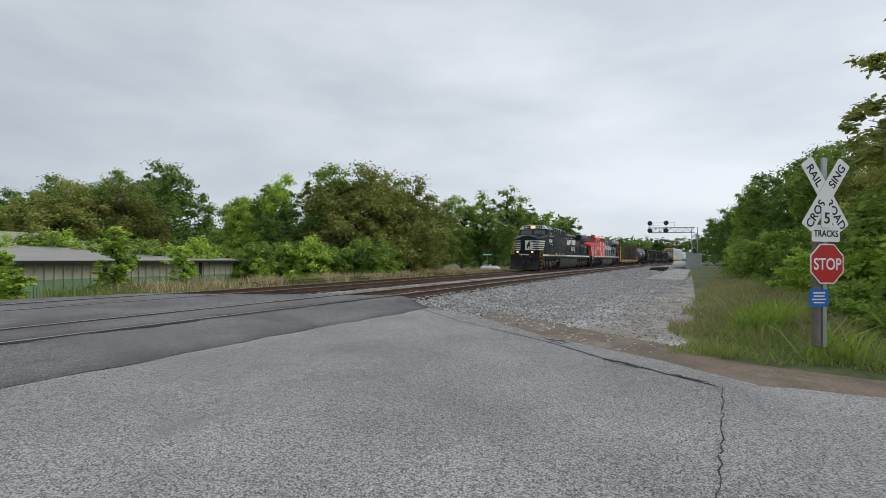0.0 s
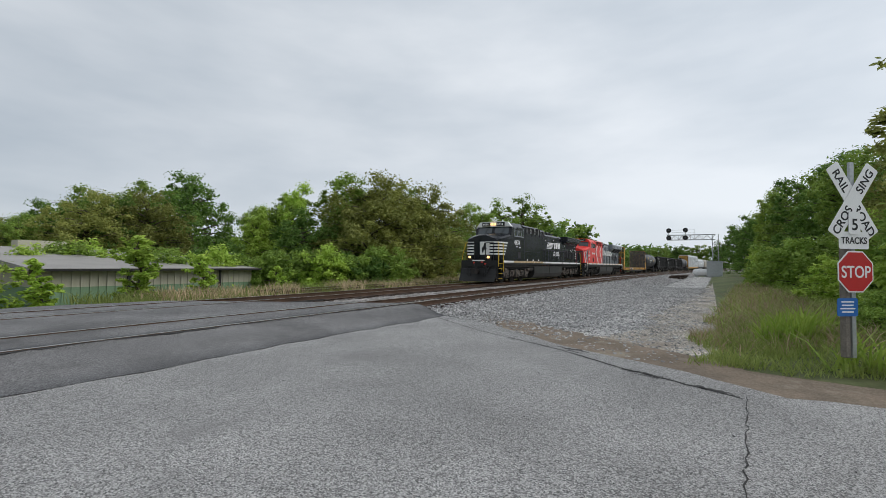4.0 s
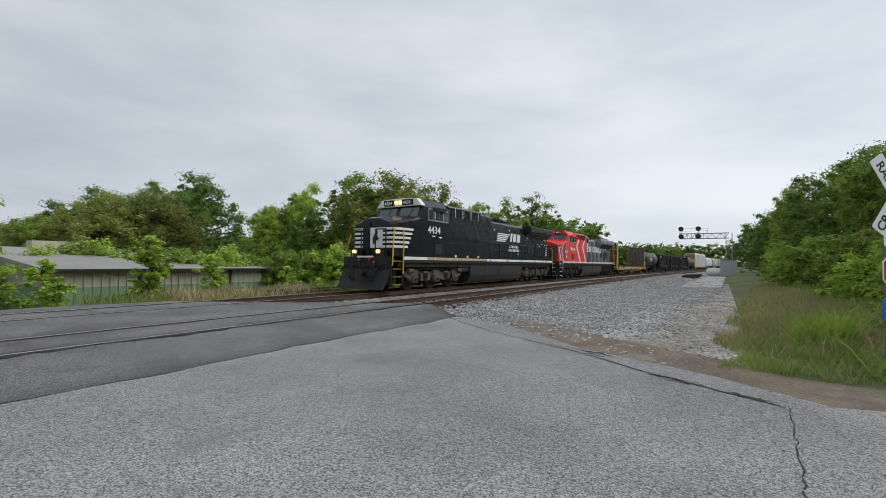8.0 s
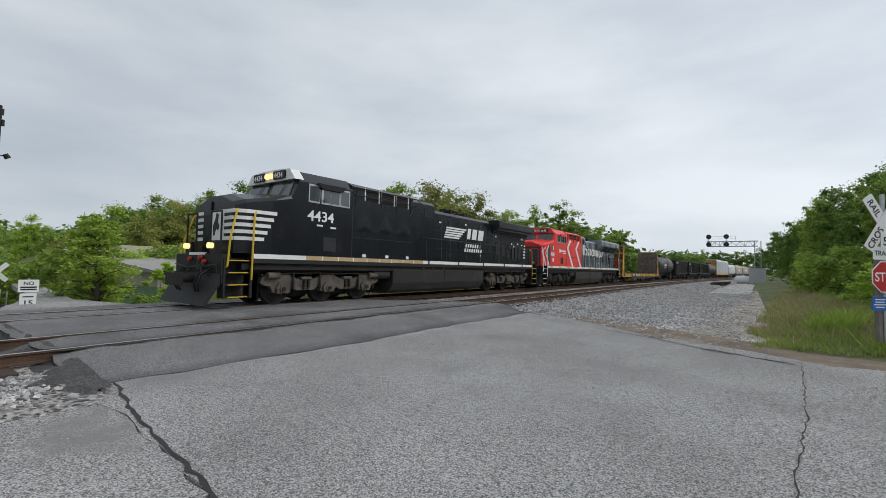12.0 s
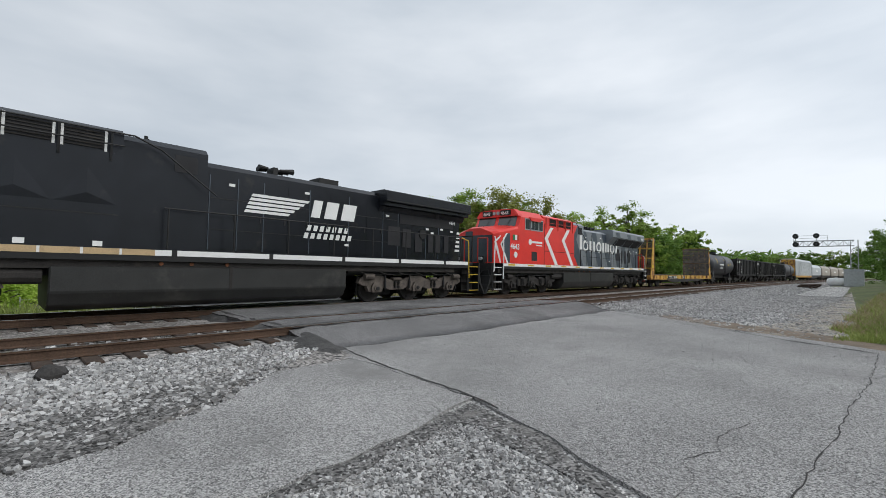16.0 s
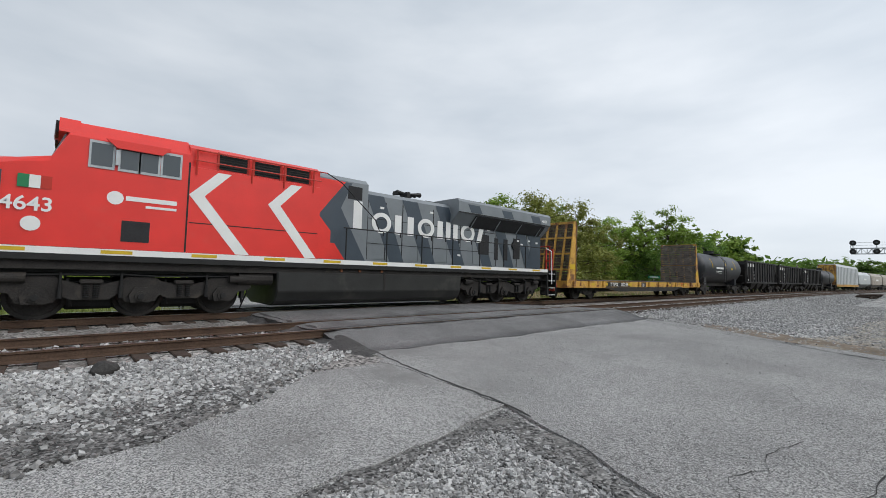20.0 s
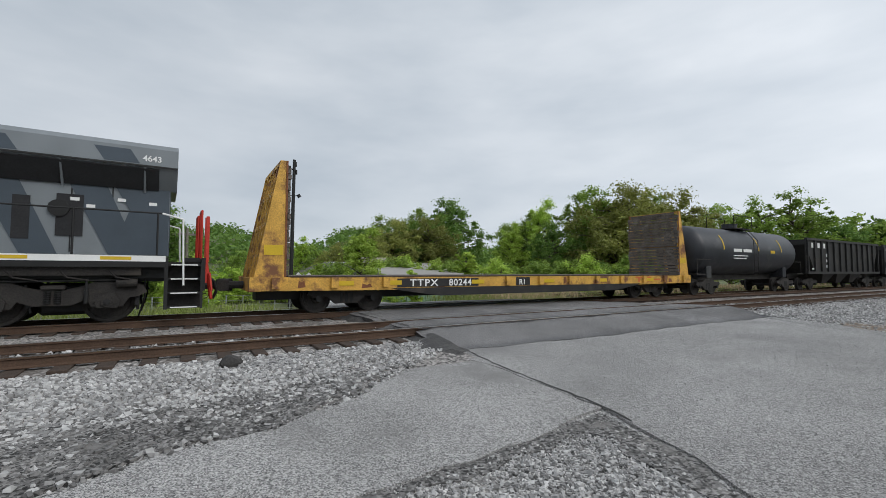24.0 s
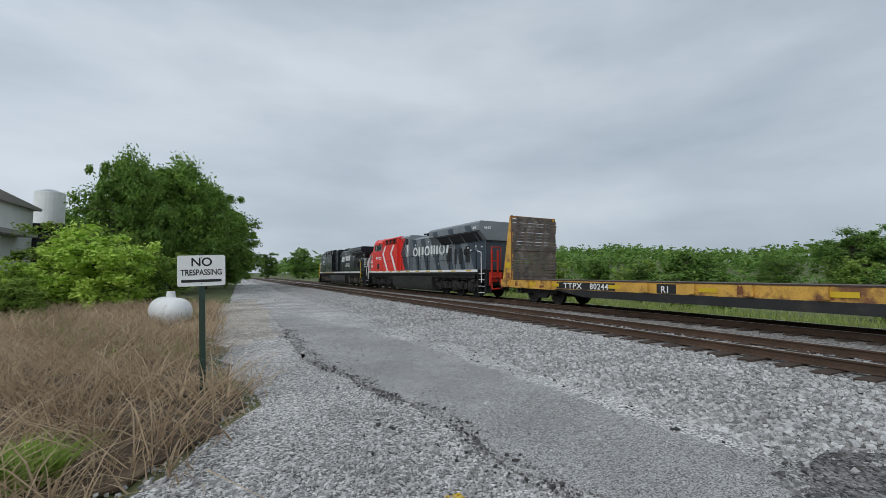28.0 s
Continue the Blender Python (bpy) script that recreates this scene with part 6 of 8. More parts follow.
def black_pattern(root, Y, cab, cabinet, hood_ob, nose, rad):
    # white nose bands that run round to the cab's side
    for k in range(5):
        z = 2.05 + k * 0.21
        for s in (1, -1):
            bm = bmesh.new()
            ring = []
            for y, w in ((yy, nose_skin(yy) + 0.002) for yy in (0.23, 0.5, 0.8, 1.05 + 0.1 * k)):
                ring.append([(s * w, Y(y), z), (s * (w + 0.012), Y(y), z), (s * (w + 0.012), Y(y), z + 0.11), (s * w, Y(y), z + 0.11)])
            loft(bm, ring)
            part("nose_stripe", bm, WHITE, nose)
        part("nose_stripe", made(box, -1.18, 1.18, Y(0.205), Y(0.22), z, z + 0.11), WHITE, nose)
    part("nose_panel", made(box, -0.14, 0.62, Y(0.175), Y(0.205), 2.05, 3.0), WHITE, nose, "white nose panel with a dark emblem")
    bm = bmesh.new()
    prism(bm, [(0.05, 2.2), (0.12, 2.2), (0.2, 2.42), (0.34, 2.36), (0.4, 2.5), (0.3, 2.62), (0.34, 2.84), (0.22, 2.92), (0.16, 2.72), (0.02, 2.5)], "y", Y(0.16), Y(0.175))
    part("emblem", bm, INK, nose)
    # the stripe below the cab is tan
    for k in range(9):
        part("tan_band", made(box, 1.506, 1.512, Y(2.6 + k * 0.72), Y(3.27 + k * 0.72), 1.5, 1.645), CREAM, root)
    letters("road_number", "4434", 0.5, SIGN_WHITE, cab, side(Y(2.6), 2.88, 1.504), width=1.15)
    # emblem on the hood: five raked bands and a block, then two lines of unreadable name
    for k in range(5):
        z = 2.9 + k * 0.125
        stripe(hood_ob, [(Y(11.35 + k * 0.05), z), (Y(12.75 + k * 0.17), z), (Y(12.82 + k * 0.17), z + 0.085), (Y(11.4 + k * 0.05), z + 0.085)], WHITE, 0.996, name="emblem_band")
    for y0, y1 in ((13.55, 14.0), (14.05, 14.65), (14.72, 15.4)):
        stripe(hood_ob, [(Y(y0), 2.96), (Y(y1 - 0.12), 2.96), (Y(y1), 3.55), (Y(y0 + 0.12), 3.55)], WHITE, 0.996, name="emblem_block")
    for z, a, b, n in ((2.5, 13.4, 15.1, 7), (2.24, 13.3, 15.25, 8)):
        for k in range(n):
            y0, y1 = a + (b - a) * k / n, a + (b - a) * (k + 0.8) / n
            stripe(hood_ob, [(Y(y0), z), (Y(y1 - 0.05), z), (Y(y1), z + 0.19), (Y(y0 + 0.05), z + 0.19)], WHITE, 0.996, name="name_bar")
    for y, z in ((3.0, 2.7), (3.6, 2.66)):
        stripe(cab, [(Y(y), z), (Y(y + 0.25), z), (Y(y + 0.25), z + 0.06), (Y(y), z + 0.06)], WHITE, 1.5, name="small_bar")
    letters("road_number", "4434", 0.2, SIGN_WHITE, hood_ob, side(Y(20.42), 3.32, 1.0))
    for k in range(5):
        z = 2.1 + k * 0.2
        stripe(hood_ob, [(Y(20.82 + 0.03 * k), z), (Y(21.14), z), (Y(21.14), z + 0.1), (Y(20.85 + 0.03 * k), z + 0.1)], WHITE, 0.999, name="rear_stripe")
        part("rear_stripe", made(box, -0.95, 0.95, Y(21.15), Y(21.162), z, z + 0.1), WHITE, hood_ob)
    for k in range(3):
        stripe(cabinet, [(Y(5.2 + k * 1.3), 1.68), (Y(5.38 + k * 1.3), 1.68), (Y(5.38 + k * 1.3), 1.8), (Y(5.2 + k * 1.3), 1.8)], WHITE, 1.5, name="decal")


def red_pattern(root, Y, cab, cabinet, hood_ob, nose, rad):
    # white bent bars on the red side, grey bands behind
    for a, b in ((4.66, 5.86), (6.68, 7.86)):
        stripe(cabinet, [(Y(a), 3.16), (Y(a + 0.36), 3.16), (Y(b + 0.36), 1.66), (Y(b), 1.66)], WHITE, 1.5, name="bent_bar")
        stripe(cabinet, [(Y(a), 3.16), (Y(a + 0.36), 3.16), (Y(a + 1.0), 3.84), (Y(a + 0.66), 3.84)], WHITE, 1.5, name="bent_bar")
    # slate bands slanting over the hood
    for a in (10.3, 11.9, 13.6, 15.4, 17.0, 18.6):
        stripe(hood_ob, [(Y(a + 1.1), 1.67), (Y(a + 1.75), 1.67), (Y(a + 0.75), 4.06), (Y(a), 4.06)], GREY_B, 0.9965, 0.004, name="slate_band")
    for a in (15.2, 17.4, 19.6):
        stripe(rad, [(Y(a), 3.92), (Y(a + 0.7), 3.92), (Y(a + 0.5), 4.25), (Y(a - 0.2), 4.25)], GREY_B, 1.5, 0.006, name="slate_band")
    stripe(hood_ob, [(Y(8.31), 4.3), (Y(8.31), 1.67), (Y(9.4), 1.67), (Y(9.0), 2.2), (Y(8.85), 2.2), (Y(8.85), 2.6), (Y(8.4), 3.1), (Y(9.35), 4.3)], RED, 1.2, 0.006, name="red_wedge")
    stripe(hood_ob, [(Y(9.4), 1.67), (Y(10.2), 1.67), (Y(9.2), 3.4), (Y(9.6), 4.3), (Y(9.35), 4.3), (Y(8.4), 3.1), (Y(8.85), 2.6), (Y(8.85), 2.2), (Y(9.0), 2.2)], GREY_B, 1.2, 0.004, name="slate_wedge")
    # name on the hood as plain white blocks and rings
    def slab(y0, y1, z0, z1, rake=0.0, x=1.004):
        stripe(hood_ob, [(Y(y0), z0), (Y(y1), z0), (Y(y1 + rake), z1), (Y(y0 + rake), z1)], WHITE, x, 0.01, name="name_block")

    def ring(y, z, ry, rz):
        outer = [(Y(y + ry * math.cos(k * math.pi / 12)), z + rz * math.sin(k * math.pi / 12)) for k in range(24)]
        inner = [(Y(y + (ry - 0.17) * math.cos(k * math.pi / 12)), z + (rz - 0.15) * math.sin(k * math.pi / 12)) for k in range(24)]
        bm = bmesh.new()
        loft(bm, [[(x, p[0], p[1]) for p, x in ((outer[k % 24], 1.0), (outer[k % 24], 1.014), (inner[k % 24], 1.014), (inner[k % 24], 1.0))] for k in range(25)])
        part("name_ring", bm, WHITE, hood_ob)

    slab(9.68, 10.02, 2.74, 3.72, 0, 1.2)
    for y in (10.98, 13.12, 15.5):
        ring(y, 3.08, 0.43, 0.38)
    for y, w in ((11.58, 0.3), (12.18, 0.3), (13.72, 0.3), (14.2, 0.26), (14.62, 0.26)):
        slab(y, y + w, 2.72, 3.44)
    slab(16.06, 16.34, 2.72, 3.44, 0.2)
    letters("road_number", "4643", 0.42, SIGN_WHITE, cab, side(Y(1.25), 2.4, 1.515), width=1.0)
    for y0, y1, mat in ((1.5, 1.68, FLAG_GREEN), (1.68, 1.86, WHITE), (1.86, 2.04, RED_SWITCH)):
        stripe(cab, [(Y(y0), 2.88), (Y(y1), 2.88), (Y(y1), 3.16), (Y(y0), 3.16)], mat, 1.502, 0.012, name="flag_band")
    stripe(cab, [(Y(3.35), 2.82), (Y(4.4), 2.82), (Y(4.4), 2.93), (Y(3.35), 2.93)], WHITE, 1.5, name="name_bar")
    stripe(cab, [(Y(3.75), 2.68), (Y(4.4), 2.68), (Y(4.4), 2.74), (Y(3.75), 2.74)], WHITE, 1.5, name="name_bar")
    part("roundel", made(rod, (1.5, Y(3.15), 2.86), (1.512, Y(3.15), 2.86), 0.16, 16), WHITE, cab)
    part("roundel", made(rod, (1.5, Y(1.75), 2.12), (1.515, Y(1.75), 2.12), 0.16, 16), WHITE, cab)
    # slate wedge edged by white chevrons on the nose
    skin = nose_skin

    def chevron(sgn, y0, z0, y1, z1, w=0.13):
        rings = []
        for k in range(7):
            y, z = y0 + (y1 - y0) * k / 6, z0 + (z1 - z0) * k / 6
            rings.append([(sgn * (skin(y) - 0.01), Y(y), z), (sgn * (skin(y + w) - 0.01), Y(y + w), z), (sgn * (skin(y + w) + 0.012), Y(y + w), z), (sgn * (skin(y) + 0.012), Y(y), z)])
        bm = bmesh.new()
        loft(bm, rings)
        part("nose_bar", bm, WHITE, nose)

    for s in (1, -1):
        chevron(s, 0.52, 3.05, 0.26, 2.75, 0.09)
        chevron(s, 0.26, 2.75, 0.52, 1.67, 0.09)
        chevron(s, 0.98, 3.2, 0.56, 2.62)
        chevron(s, 0.56, 2.62, 1.05, 1.67)
        bm = bmesh.new()
        shape = [(1.16, 1.67), (0.66, 2.62), (1.08, 3.2), (1.26, 3.2), (1.26, 1.67)]
        low, top = [[bm.verts.new((s * (skin(y) + d), Y(y), z)) for y, z in shape] for d in (-0.01, 0.014)]
        bm.faces.new(low)
        bm.faces.new(top)
        for k in range(5):
            bm.faces.new((low[k], low[(k + 1) % 5], top[(k + 1) % 5], top[k]))
        part("nose_wedge", bm, GREY_B, nose, "slate grey nose wedge")
    part("nose_grey", made(box, -1.12, 1.12, Y(0.195), Y(0.22), 1.7, 3.08), GREY_B, nose, "slate grey nose front")
    for k in range(11):
        part("yellow_reflector", made(box, 1.506, 1.512, Y(1.1 + k * 1.85), Y(1.7 + k * 1.85), 1.535, 1.615), YELLOW, root)
    stripe(hood_ob, [(Y(20.2), 3.42), (Y(20.95), 3.42), (Y(20.95), 3.6), (Y(20.2), 3.6)], WHITE, 0.999, name="name_bar")
    part("name_bar", made(box, 0.1, 0.8, Y(20.97), Y(20.982), 3.42, 3.6), WHITE, hood_ob)
    letters("road_number", "4643", 0.2, SIGN_WHITE, rad, side(Y(20.35), 4.0, 1.505))
    letters("road_number", "4643", 0.24, SIGN_WHITE, rad, Matrix(((-1, 0, 0, 1.2), (0, 0, 1, Y(21.106)), (0, 1, 0, 3.98), (0, 0, 0, 1))))
    stripe(hood_ob, [(Y(19.75), 1.67), (Y(20.94), 1.67), (Y(20.94), 3.85), (Y(19.55), 3.85), (Y(20.1), 2.8)], GREY_B, 1.0, 0.006, name="slate_panel")
    part("slate_panel", made(box, -0.96, 0.96, Y(20.955), Y(20.97), 1.67, 3.85), GREY_B, hood_ob)
    bm = bmesh.new()
    pipe(bm, [(1.2, Y(21.82), 1.5), (1.2, Y(21.95), 0.55), (0.6, Y(22.0), 0.6), (0.6, Y(21.85), 1.4)], 0.045, 6)
    pipe(bm, [(0.3, Y(21.9), 1.25), (1.3, Y(21.9), 1.2), (1.35, Y(21.95), 0.75)], 0.035, 6)
    part("uncoupling_lever", bm, RED_SWITCH, root, "red bent uncoupling lever")
    part("rear_pilot", made(box, 0.45, 1.3, Y(21.8), Y(21.84), 0.95, 1.5), RED_SWITCH, root, "red painted rear pilot")
    for x in (0.75, 1.15):
        part("rear_post", made(box, x - 0.045, x + 0.045, Y(21.8), Y(21.88), 1.5, 2.75), RED_SWITCH, root, "red upright post")
    part("rear_walk_chain", made(box, 0.75, 1.15, Y(21.82), Y(21.86), 2.1, 2.16), RED_SWITCH, root)


NS = loco("black_locomotive", "black six-axle freight locomotive with white nose stripes and lit headlights", BLACK, BLACK, None, WHITE, YELLOW, black_pattern)
FX = loco("red_and_grey_locomotive", "red six-axle freight locomotive with grey striped rear hood", RED, GREY_A, GREY_B, WHITE, WHITE, red_pattern)


def car_truck(root, y):
    """A two-axle freight truck."""
    bm = bmesh.new()
    for s in (-1, 1):
        prism(bm, [(y - 1.2, 0.58), (y - 1.1, 0.72), (y - 0.6, 0.7), (y - 0.35, 0.86), (y + 0.35, 0.86), (y + 0.6, 0.7), (y + 1.1, 0.72), (y + 1.2, 0.58), (y + 1.0, 0.46), (y + 0.6, 0.5), (y + 0.35, 0.28), (y - 0.35, 0.28), (y - 0.6, 0.5), (y - 1.0, 0.46)], "x", *sorted((s * 0.93, s * 1.1)))
    box(bm, -1.0, 1.0, y - 0.25, y + 0.25, 0.5, 0.8)
    truck = part("truck_frame", bm, SOOT, root)
    for dy in (-0.86, 0.86):
        w, ax = (bmesh.new(), bmesh.new()), bmesh.new()
        make_wheelset(w, ax, y + dy, 0.44)
        for one in w:
            part("wheel", one, SOOT, truck)
        part("axle", ax, STEEL_DARK, truck)
    for s in (-1, 1):
        bm = bmesh.new()
        for k in (-0.16, 0, 0.16):
            rod(bm, (s * 1.05, y + k, 0.32), (s * 1.05, y + k, 0.66), 0.07, 8)
        part("spring", bm, STEEL_DARK, truck)


def couplers(root, half):
    for s in (-1, 1):
        bm = bmesh.new()
        rod(bm, (0, s * half, 0.86), (0, s * (half + 0.5), 0.86), 0.11, 8)
        box(bm, -0.15, 0.15, *sorted((s * (half + 0.4), s * (half + 0.72))), 0.7, 1.02)
        part("coupler", bm, SOOT, root)


def flat_car():
    """A bulkhead flat car, empty, with yellow steelwork and plank-faced bulkheads."""
    root = tagged(empty("bulkhead_flat_car"), "empty yellow bulkhead flat car, rusty, with plank-faced end walls", "freight car", "train")
    L = 10.57
    bm = bmesh.new()
    for s in (-1, 1):
        prism(bm, [(-L, 0.72), (-L, 1.1), (L, 1.1), (L, 0.72), (6.2, 0.68), (4.6, 0.46), (-4.6, 0.46), (-6.2, 0.68)], "x", *sorted((s * 1.4, s * 1.46)))
    box(bm, -1.4, 1.4, -L, -L + 0.3, 0.7, 1.08)
    box(bm, -1.4, 1.4, L - 0.3, L, 0.7, 1.08)
    part("side_sill", bm, FLAT_YELLOW, root, "yellow side sills patched with rust")
    for s in (-1, 1):
        bm = bmesh.new()
        prism(bm, [(-6.4, 0.735), (6.4, 0.735), (6.1, 0.66), (4.6, 0.45), (-4.6, 0.45), (-6.1, 0.66)], "x", *sorted((s * 1.462, s * 1.468)))
        part("black_sill_panel", bm, HOPPER_BLACK, root)
        bm = bmesh.new()
        box(bm, *sorted((s * 1.47, s * 1.476)), -6.2, -3.0, 0.76, 1.04)
        part("black_sill_panel", bm, HOPPER_BLACK, root, "black panel with white lettering")
        for k in range(13):
            y = -9.9 + k * 1.65
            if -6.3 < y < -2.4:
                continue
            part("stake_pocket", made(box, *sorted((s * 1.46, s * 1.56)), y - 0.11, y + 0.11, 0.78, 1.09), FLAT_YELLOW, root)
        for y in (-8.2, -6.6, -3.3, 0.2, 3.4, 6.8):
            part("reflector", made(box, *sorted((s * 1.478, s * 1.484)), y, y + 0.55, 0.84, 0.98), YELLOW, root)
    for k in range(48):
        y = -9.55 + k * 0.4
        part("deck_plank", made(box, -1.42, 1.42, y, y + 0.385, 1.08, 1.13), WOOD_GREY, root)
    bm = bmesh.new()
    box(bm, -0.35, 0.35, -L + 0.3, L - 0.3, 0.4, 1.0)
    part("centre_sill", bm, STEEL_DARK, root)
    for s in (-1, 1):
        end = s * (L - 0.1)
        inner = s * (L - 0.95)
        wall = part("bulkhead", bmesh.new(), FLAT_YELLOW, root, "yellow steel bulkhead faced with grey planks")
        for x in (-1.42, 1.36):
            bm = bmesh.new()
            prism(bm, [(end, 1.05), (inner, 1.05), (inner, 4.42), (s * (L - 0.75), 4.42)], "x", x, x + 0.06)
            part("side_plate", bm, FLAT_YELLOW, wall)
        for x in (-0.9, -0.3, 0.3, 0.9):
            bm = bmesh.new()
            prism(bm, [(end, 1.05), (s * (L - 0.75), 4.35), (s * (L - 0.83), 4.35), (s * (L - 0.2), 1.05)], "x", x - 0.05, x + 0.05)
            part("rib", bm, FLAT_YELLOW, wall)
        for z, yy in ((3.5, L - 0.6), (2.6, L - 0.42), (1.7, L - 0.25)):
            part("cross_rib", made(box, -1.36, 1.36, *sorted((s * yy, s * (yy - 0.08))), z - 0.05, z + 0.05), FLAT_YELLOW, wall)
        wall.data = mesh_of(made(box, -1.36, 1.36, *sorted((s * (L - 0.74), s * (L - 0.84))), 4.3, 4.42), FLAT_YELLOW, name="bulkhead")
        for x in (1.42, -1.43):
            part("warning_patch", made(box, x, x + 0.012, *sorted((s * (L - 0.35), s * (L - 0.85))), 1.72, 2.0), YELLOW, wall)
            part("edge_angle", made(box, x - 0.01, x + 0.02, *sorted((inner, inner + s * 0.05)), 1.1, 4.42), RUST, wall)
        for k in range(20):
            z = 1.13 + k * 0.163
            w = (1.41 if k < 19 else 1.2) + 0.04 * math.sin(k * 5.3 + s)
            part("plank", made(box, -w, w - 0.03 * math.sin(k * 3.7), *sorted((inner, inner - s * (0.07 + 0.025 * (k * 7 % 4) / 3))), z, z + 0.15 - 0.008 * (k % 3)), WOOD_GREY, wall)
    letters("reporting_mark", "TTPX", 0.32, SIGN_WHITE, root, side(-5.75, 0.79, 1.478), spacing=1.15, width=1.25)
    letters("car_number", "80244", 0.32, SIGN_WHITE, root, side(-4.25, 0.79, 1.478), spacing=1.15, width=1.05)
    part("black_sill_panel", made(box, 1.47, 1.474, -1.25, -0.55, 0.75, 1.06), HOPPER_BLACK, root)
    for s in (-1, 1):
        part("deck_edge", made(box, *sorted((s * 1.4, s * 1.475)), -9.5, 9.5, 1.095, 1.135), TIE, root, "dark splintered deck edge")
    for y0, y1, z0, z1 in ((6.0, 6.5, 0.98, 1.04), (6.2, 6.3, 0.8, 0.98), (6.7, 7.2, 0.98, 1.04), (6.9, 7.0, 0.8, 0.98), (7.4, 7.9, 0.88, 0.94)):
        part("painted_mark", made(box, 1.462, 1.468, y0, y1, z0, z1), ORANGE, root)
    for y, w, z0, z1 in ((-9.3, 0.22, 0.78, 1.0), (-7.4, 0.35, 0.75, 0.9), (1.3, 0.18, 0.8, 1.08), (3.1, 0.4, 0.75, 0.86), (5.2, 0.15, 0.85, 1.08), (8.6, 0.3, 0.75, 0.98)):
        part("rust_patch", made(prism, [(y, z0), (y + w, z0 + 0.03), (y + w * 0.8, z1), (y + w * 0.5, z1 - 0.05), (y + w * 0.1, z1)], "x", 1.461, 1.465), RUST, root)
    letters("side_code", "R1", 0.3, SIGN_WHITE, root, side(-1.1, 0.78, 1.476))
    car_truck(root, -7.75)
    car_truck(root, 7.75)
    couplers(root, L)
    return root


def tank_car(label, half=6.2, mat=TANK_BLACK, stripes=True):
    root = tagged(empty("tank_car"), label, "freight car", "train")
    rings = []
    for y, k in ((-half, 0.05), (-half + 0.06, 0.45), (-half + 0.22, 0.75), (-half + 0.5, 0.95), (-half + 0.75, 1.0), (-0.3, 1.0), (0.3, 1.0), (half - 0.75, 1.0), (half - 0.5, 0.95), (half - 0.22, 0.75), (half - 0.06, 0.45), (half, 0.05)):
        rings.append([(1.42 * k * math.cos(2 * math.pi * i / 28), y, 2.5 + 1.42 * k * math.sin(2 * math.pi * i / 28)) for i in range(28)])
    bm = bmesh.new()
    loft(bm, rings)
    shell = part("tank_shell", bm, mat, root, smooth=True)
    for y in (-half + 1.6, half - 1.6):
        part("saddle", made(box, -1.1, 1.1, y - 0.25, y + 0.25, 0.95, 1.6), mat, root)
    part("underframe", made(box, -0.35, 0.35, -half - 0.2, half + 0.2, 0.8, 1.15), SOOT, root)
    for s in (-1, 1):
        part("platform", made(box, -1.45, 1.45, *sorted((s * (half - 0.6), s * (half + 0.2))), 1.12, 1.18), SOOT, root)
        bm = bmesh.new()
        for x in (-1.4, 1.4):
            pipe(bm, [(x, s * (half + 0.1), 1.15), (x, s * (half + 0.1), 1.95), (x, s * (half - 1.2), 1.95)], 0.02, 5)
        part("end_railing", bm, SOOT, root)
        if stripes:
            for y in (-3.6, 0.4, 3.4):
                bm = bmesh.new()
                for k in range(5):
                    a, b = radians(2 + k * 7), radians(9 + k * 7)
                    loft(bm, [[(s * 1.425 * math.cos(a), y, 2.5 + 1.425 * math.sin(a)), (s * 1.425 * math.cos(a), y + 0.1, 2.5 + 1.425 * math.sin(a)), (s * 1.435 * math.cos(a), y + 0.1, 2.5 + 1.435 * math.sin(a)), (s * 1.435 * math.cos(a), y, 2.5 + 1.435 * math.sin(a))],
                              [(s * 1.425 * math.cos(b), y, 2.5 + 1.425 * math.sin(b)), (s * 1.425 * math.cos(b), y + 0.1, 2.5 + 1.425 * math.sin(b)), (s * 1.435 * math.cos(b), y + 0.1, 2.5 + 1.435 * math.sin(b)), (s * 1.435 * math.cos(b), y, 2.5 + 1.435 * math.sin(b))]])
                part("reflector", bm, YELLOW, shell)
            for y, z, w in ((-2.5, 2.45, 0.9), (-1.4, 2.45, 1.0), (-2.5, 2.2, 1.6), (-2.5, 2.05, 1.4), (2.0, 2.45, 0.55)):
                part("lettering_bar", made(box, *sorted((s * 1.40, s * 1.432)), y, y + w, z, z + (0.18 if z > 2.3 else 0.05)), WHITE if y < 1.9 else YELLOW, shell)
    bm = bmesh.new()
    rod(bm, (0, 0, 3.85), (0, 0, 4.25), 0.42, 16)
    rod(bm, (0, 0, 4.25), (0, 0, 4.3), 0.46, 16)
    part("manway", bm, mat, root)
    bm = bmesh.new()
    box(bm, -0.8, 0.8, -1.1, 1.1, 3.93, 3.98)
    for x in (-0.8, 0.8):
        pipe(bm, [(x, -1.1, 3.98), (x, -1.1, 4.75), (x, 1.1, 4.75), (x, 1.1, 3.98)], 0.022, 5)
    part("top_platform", bm, SOOT, root)
    for s in (-1, 1):
        bm = bmesh.new()
        for y in (-0.25, 0.25):
            pipe(bm, [(s * 1.47, y, 1.15), (s * 1.47, y, 3.2), (s * 0.85, y, 4.0)], 0.02, 5)
        for k in range(6):
            rod(bm, (s * 1.47, -0.25, 1.3 + k * 0.34), (s * 1.47, 0.25, 1.3 + k * 0.34), 0.014, 5)
        part("side_ladder", bm, SOOT, root)
    car_truck(root, -half + 1.5)
    car_truck(root, half - 1.5)
    couplers(root, half + 0.2)
    return root


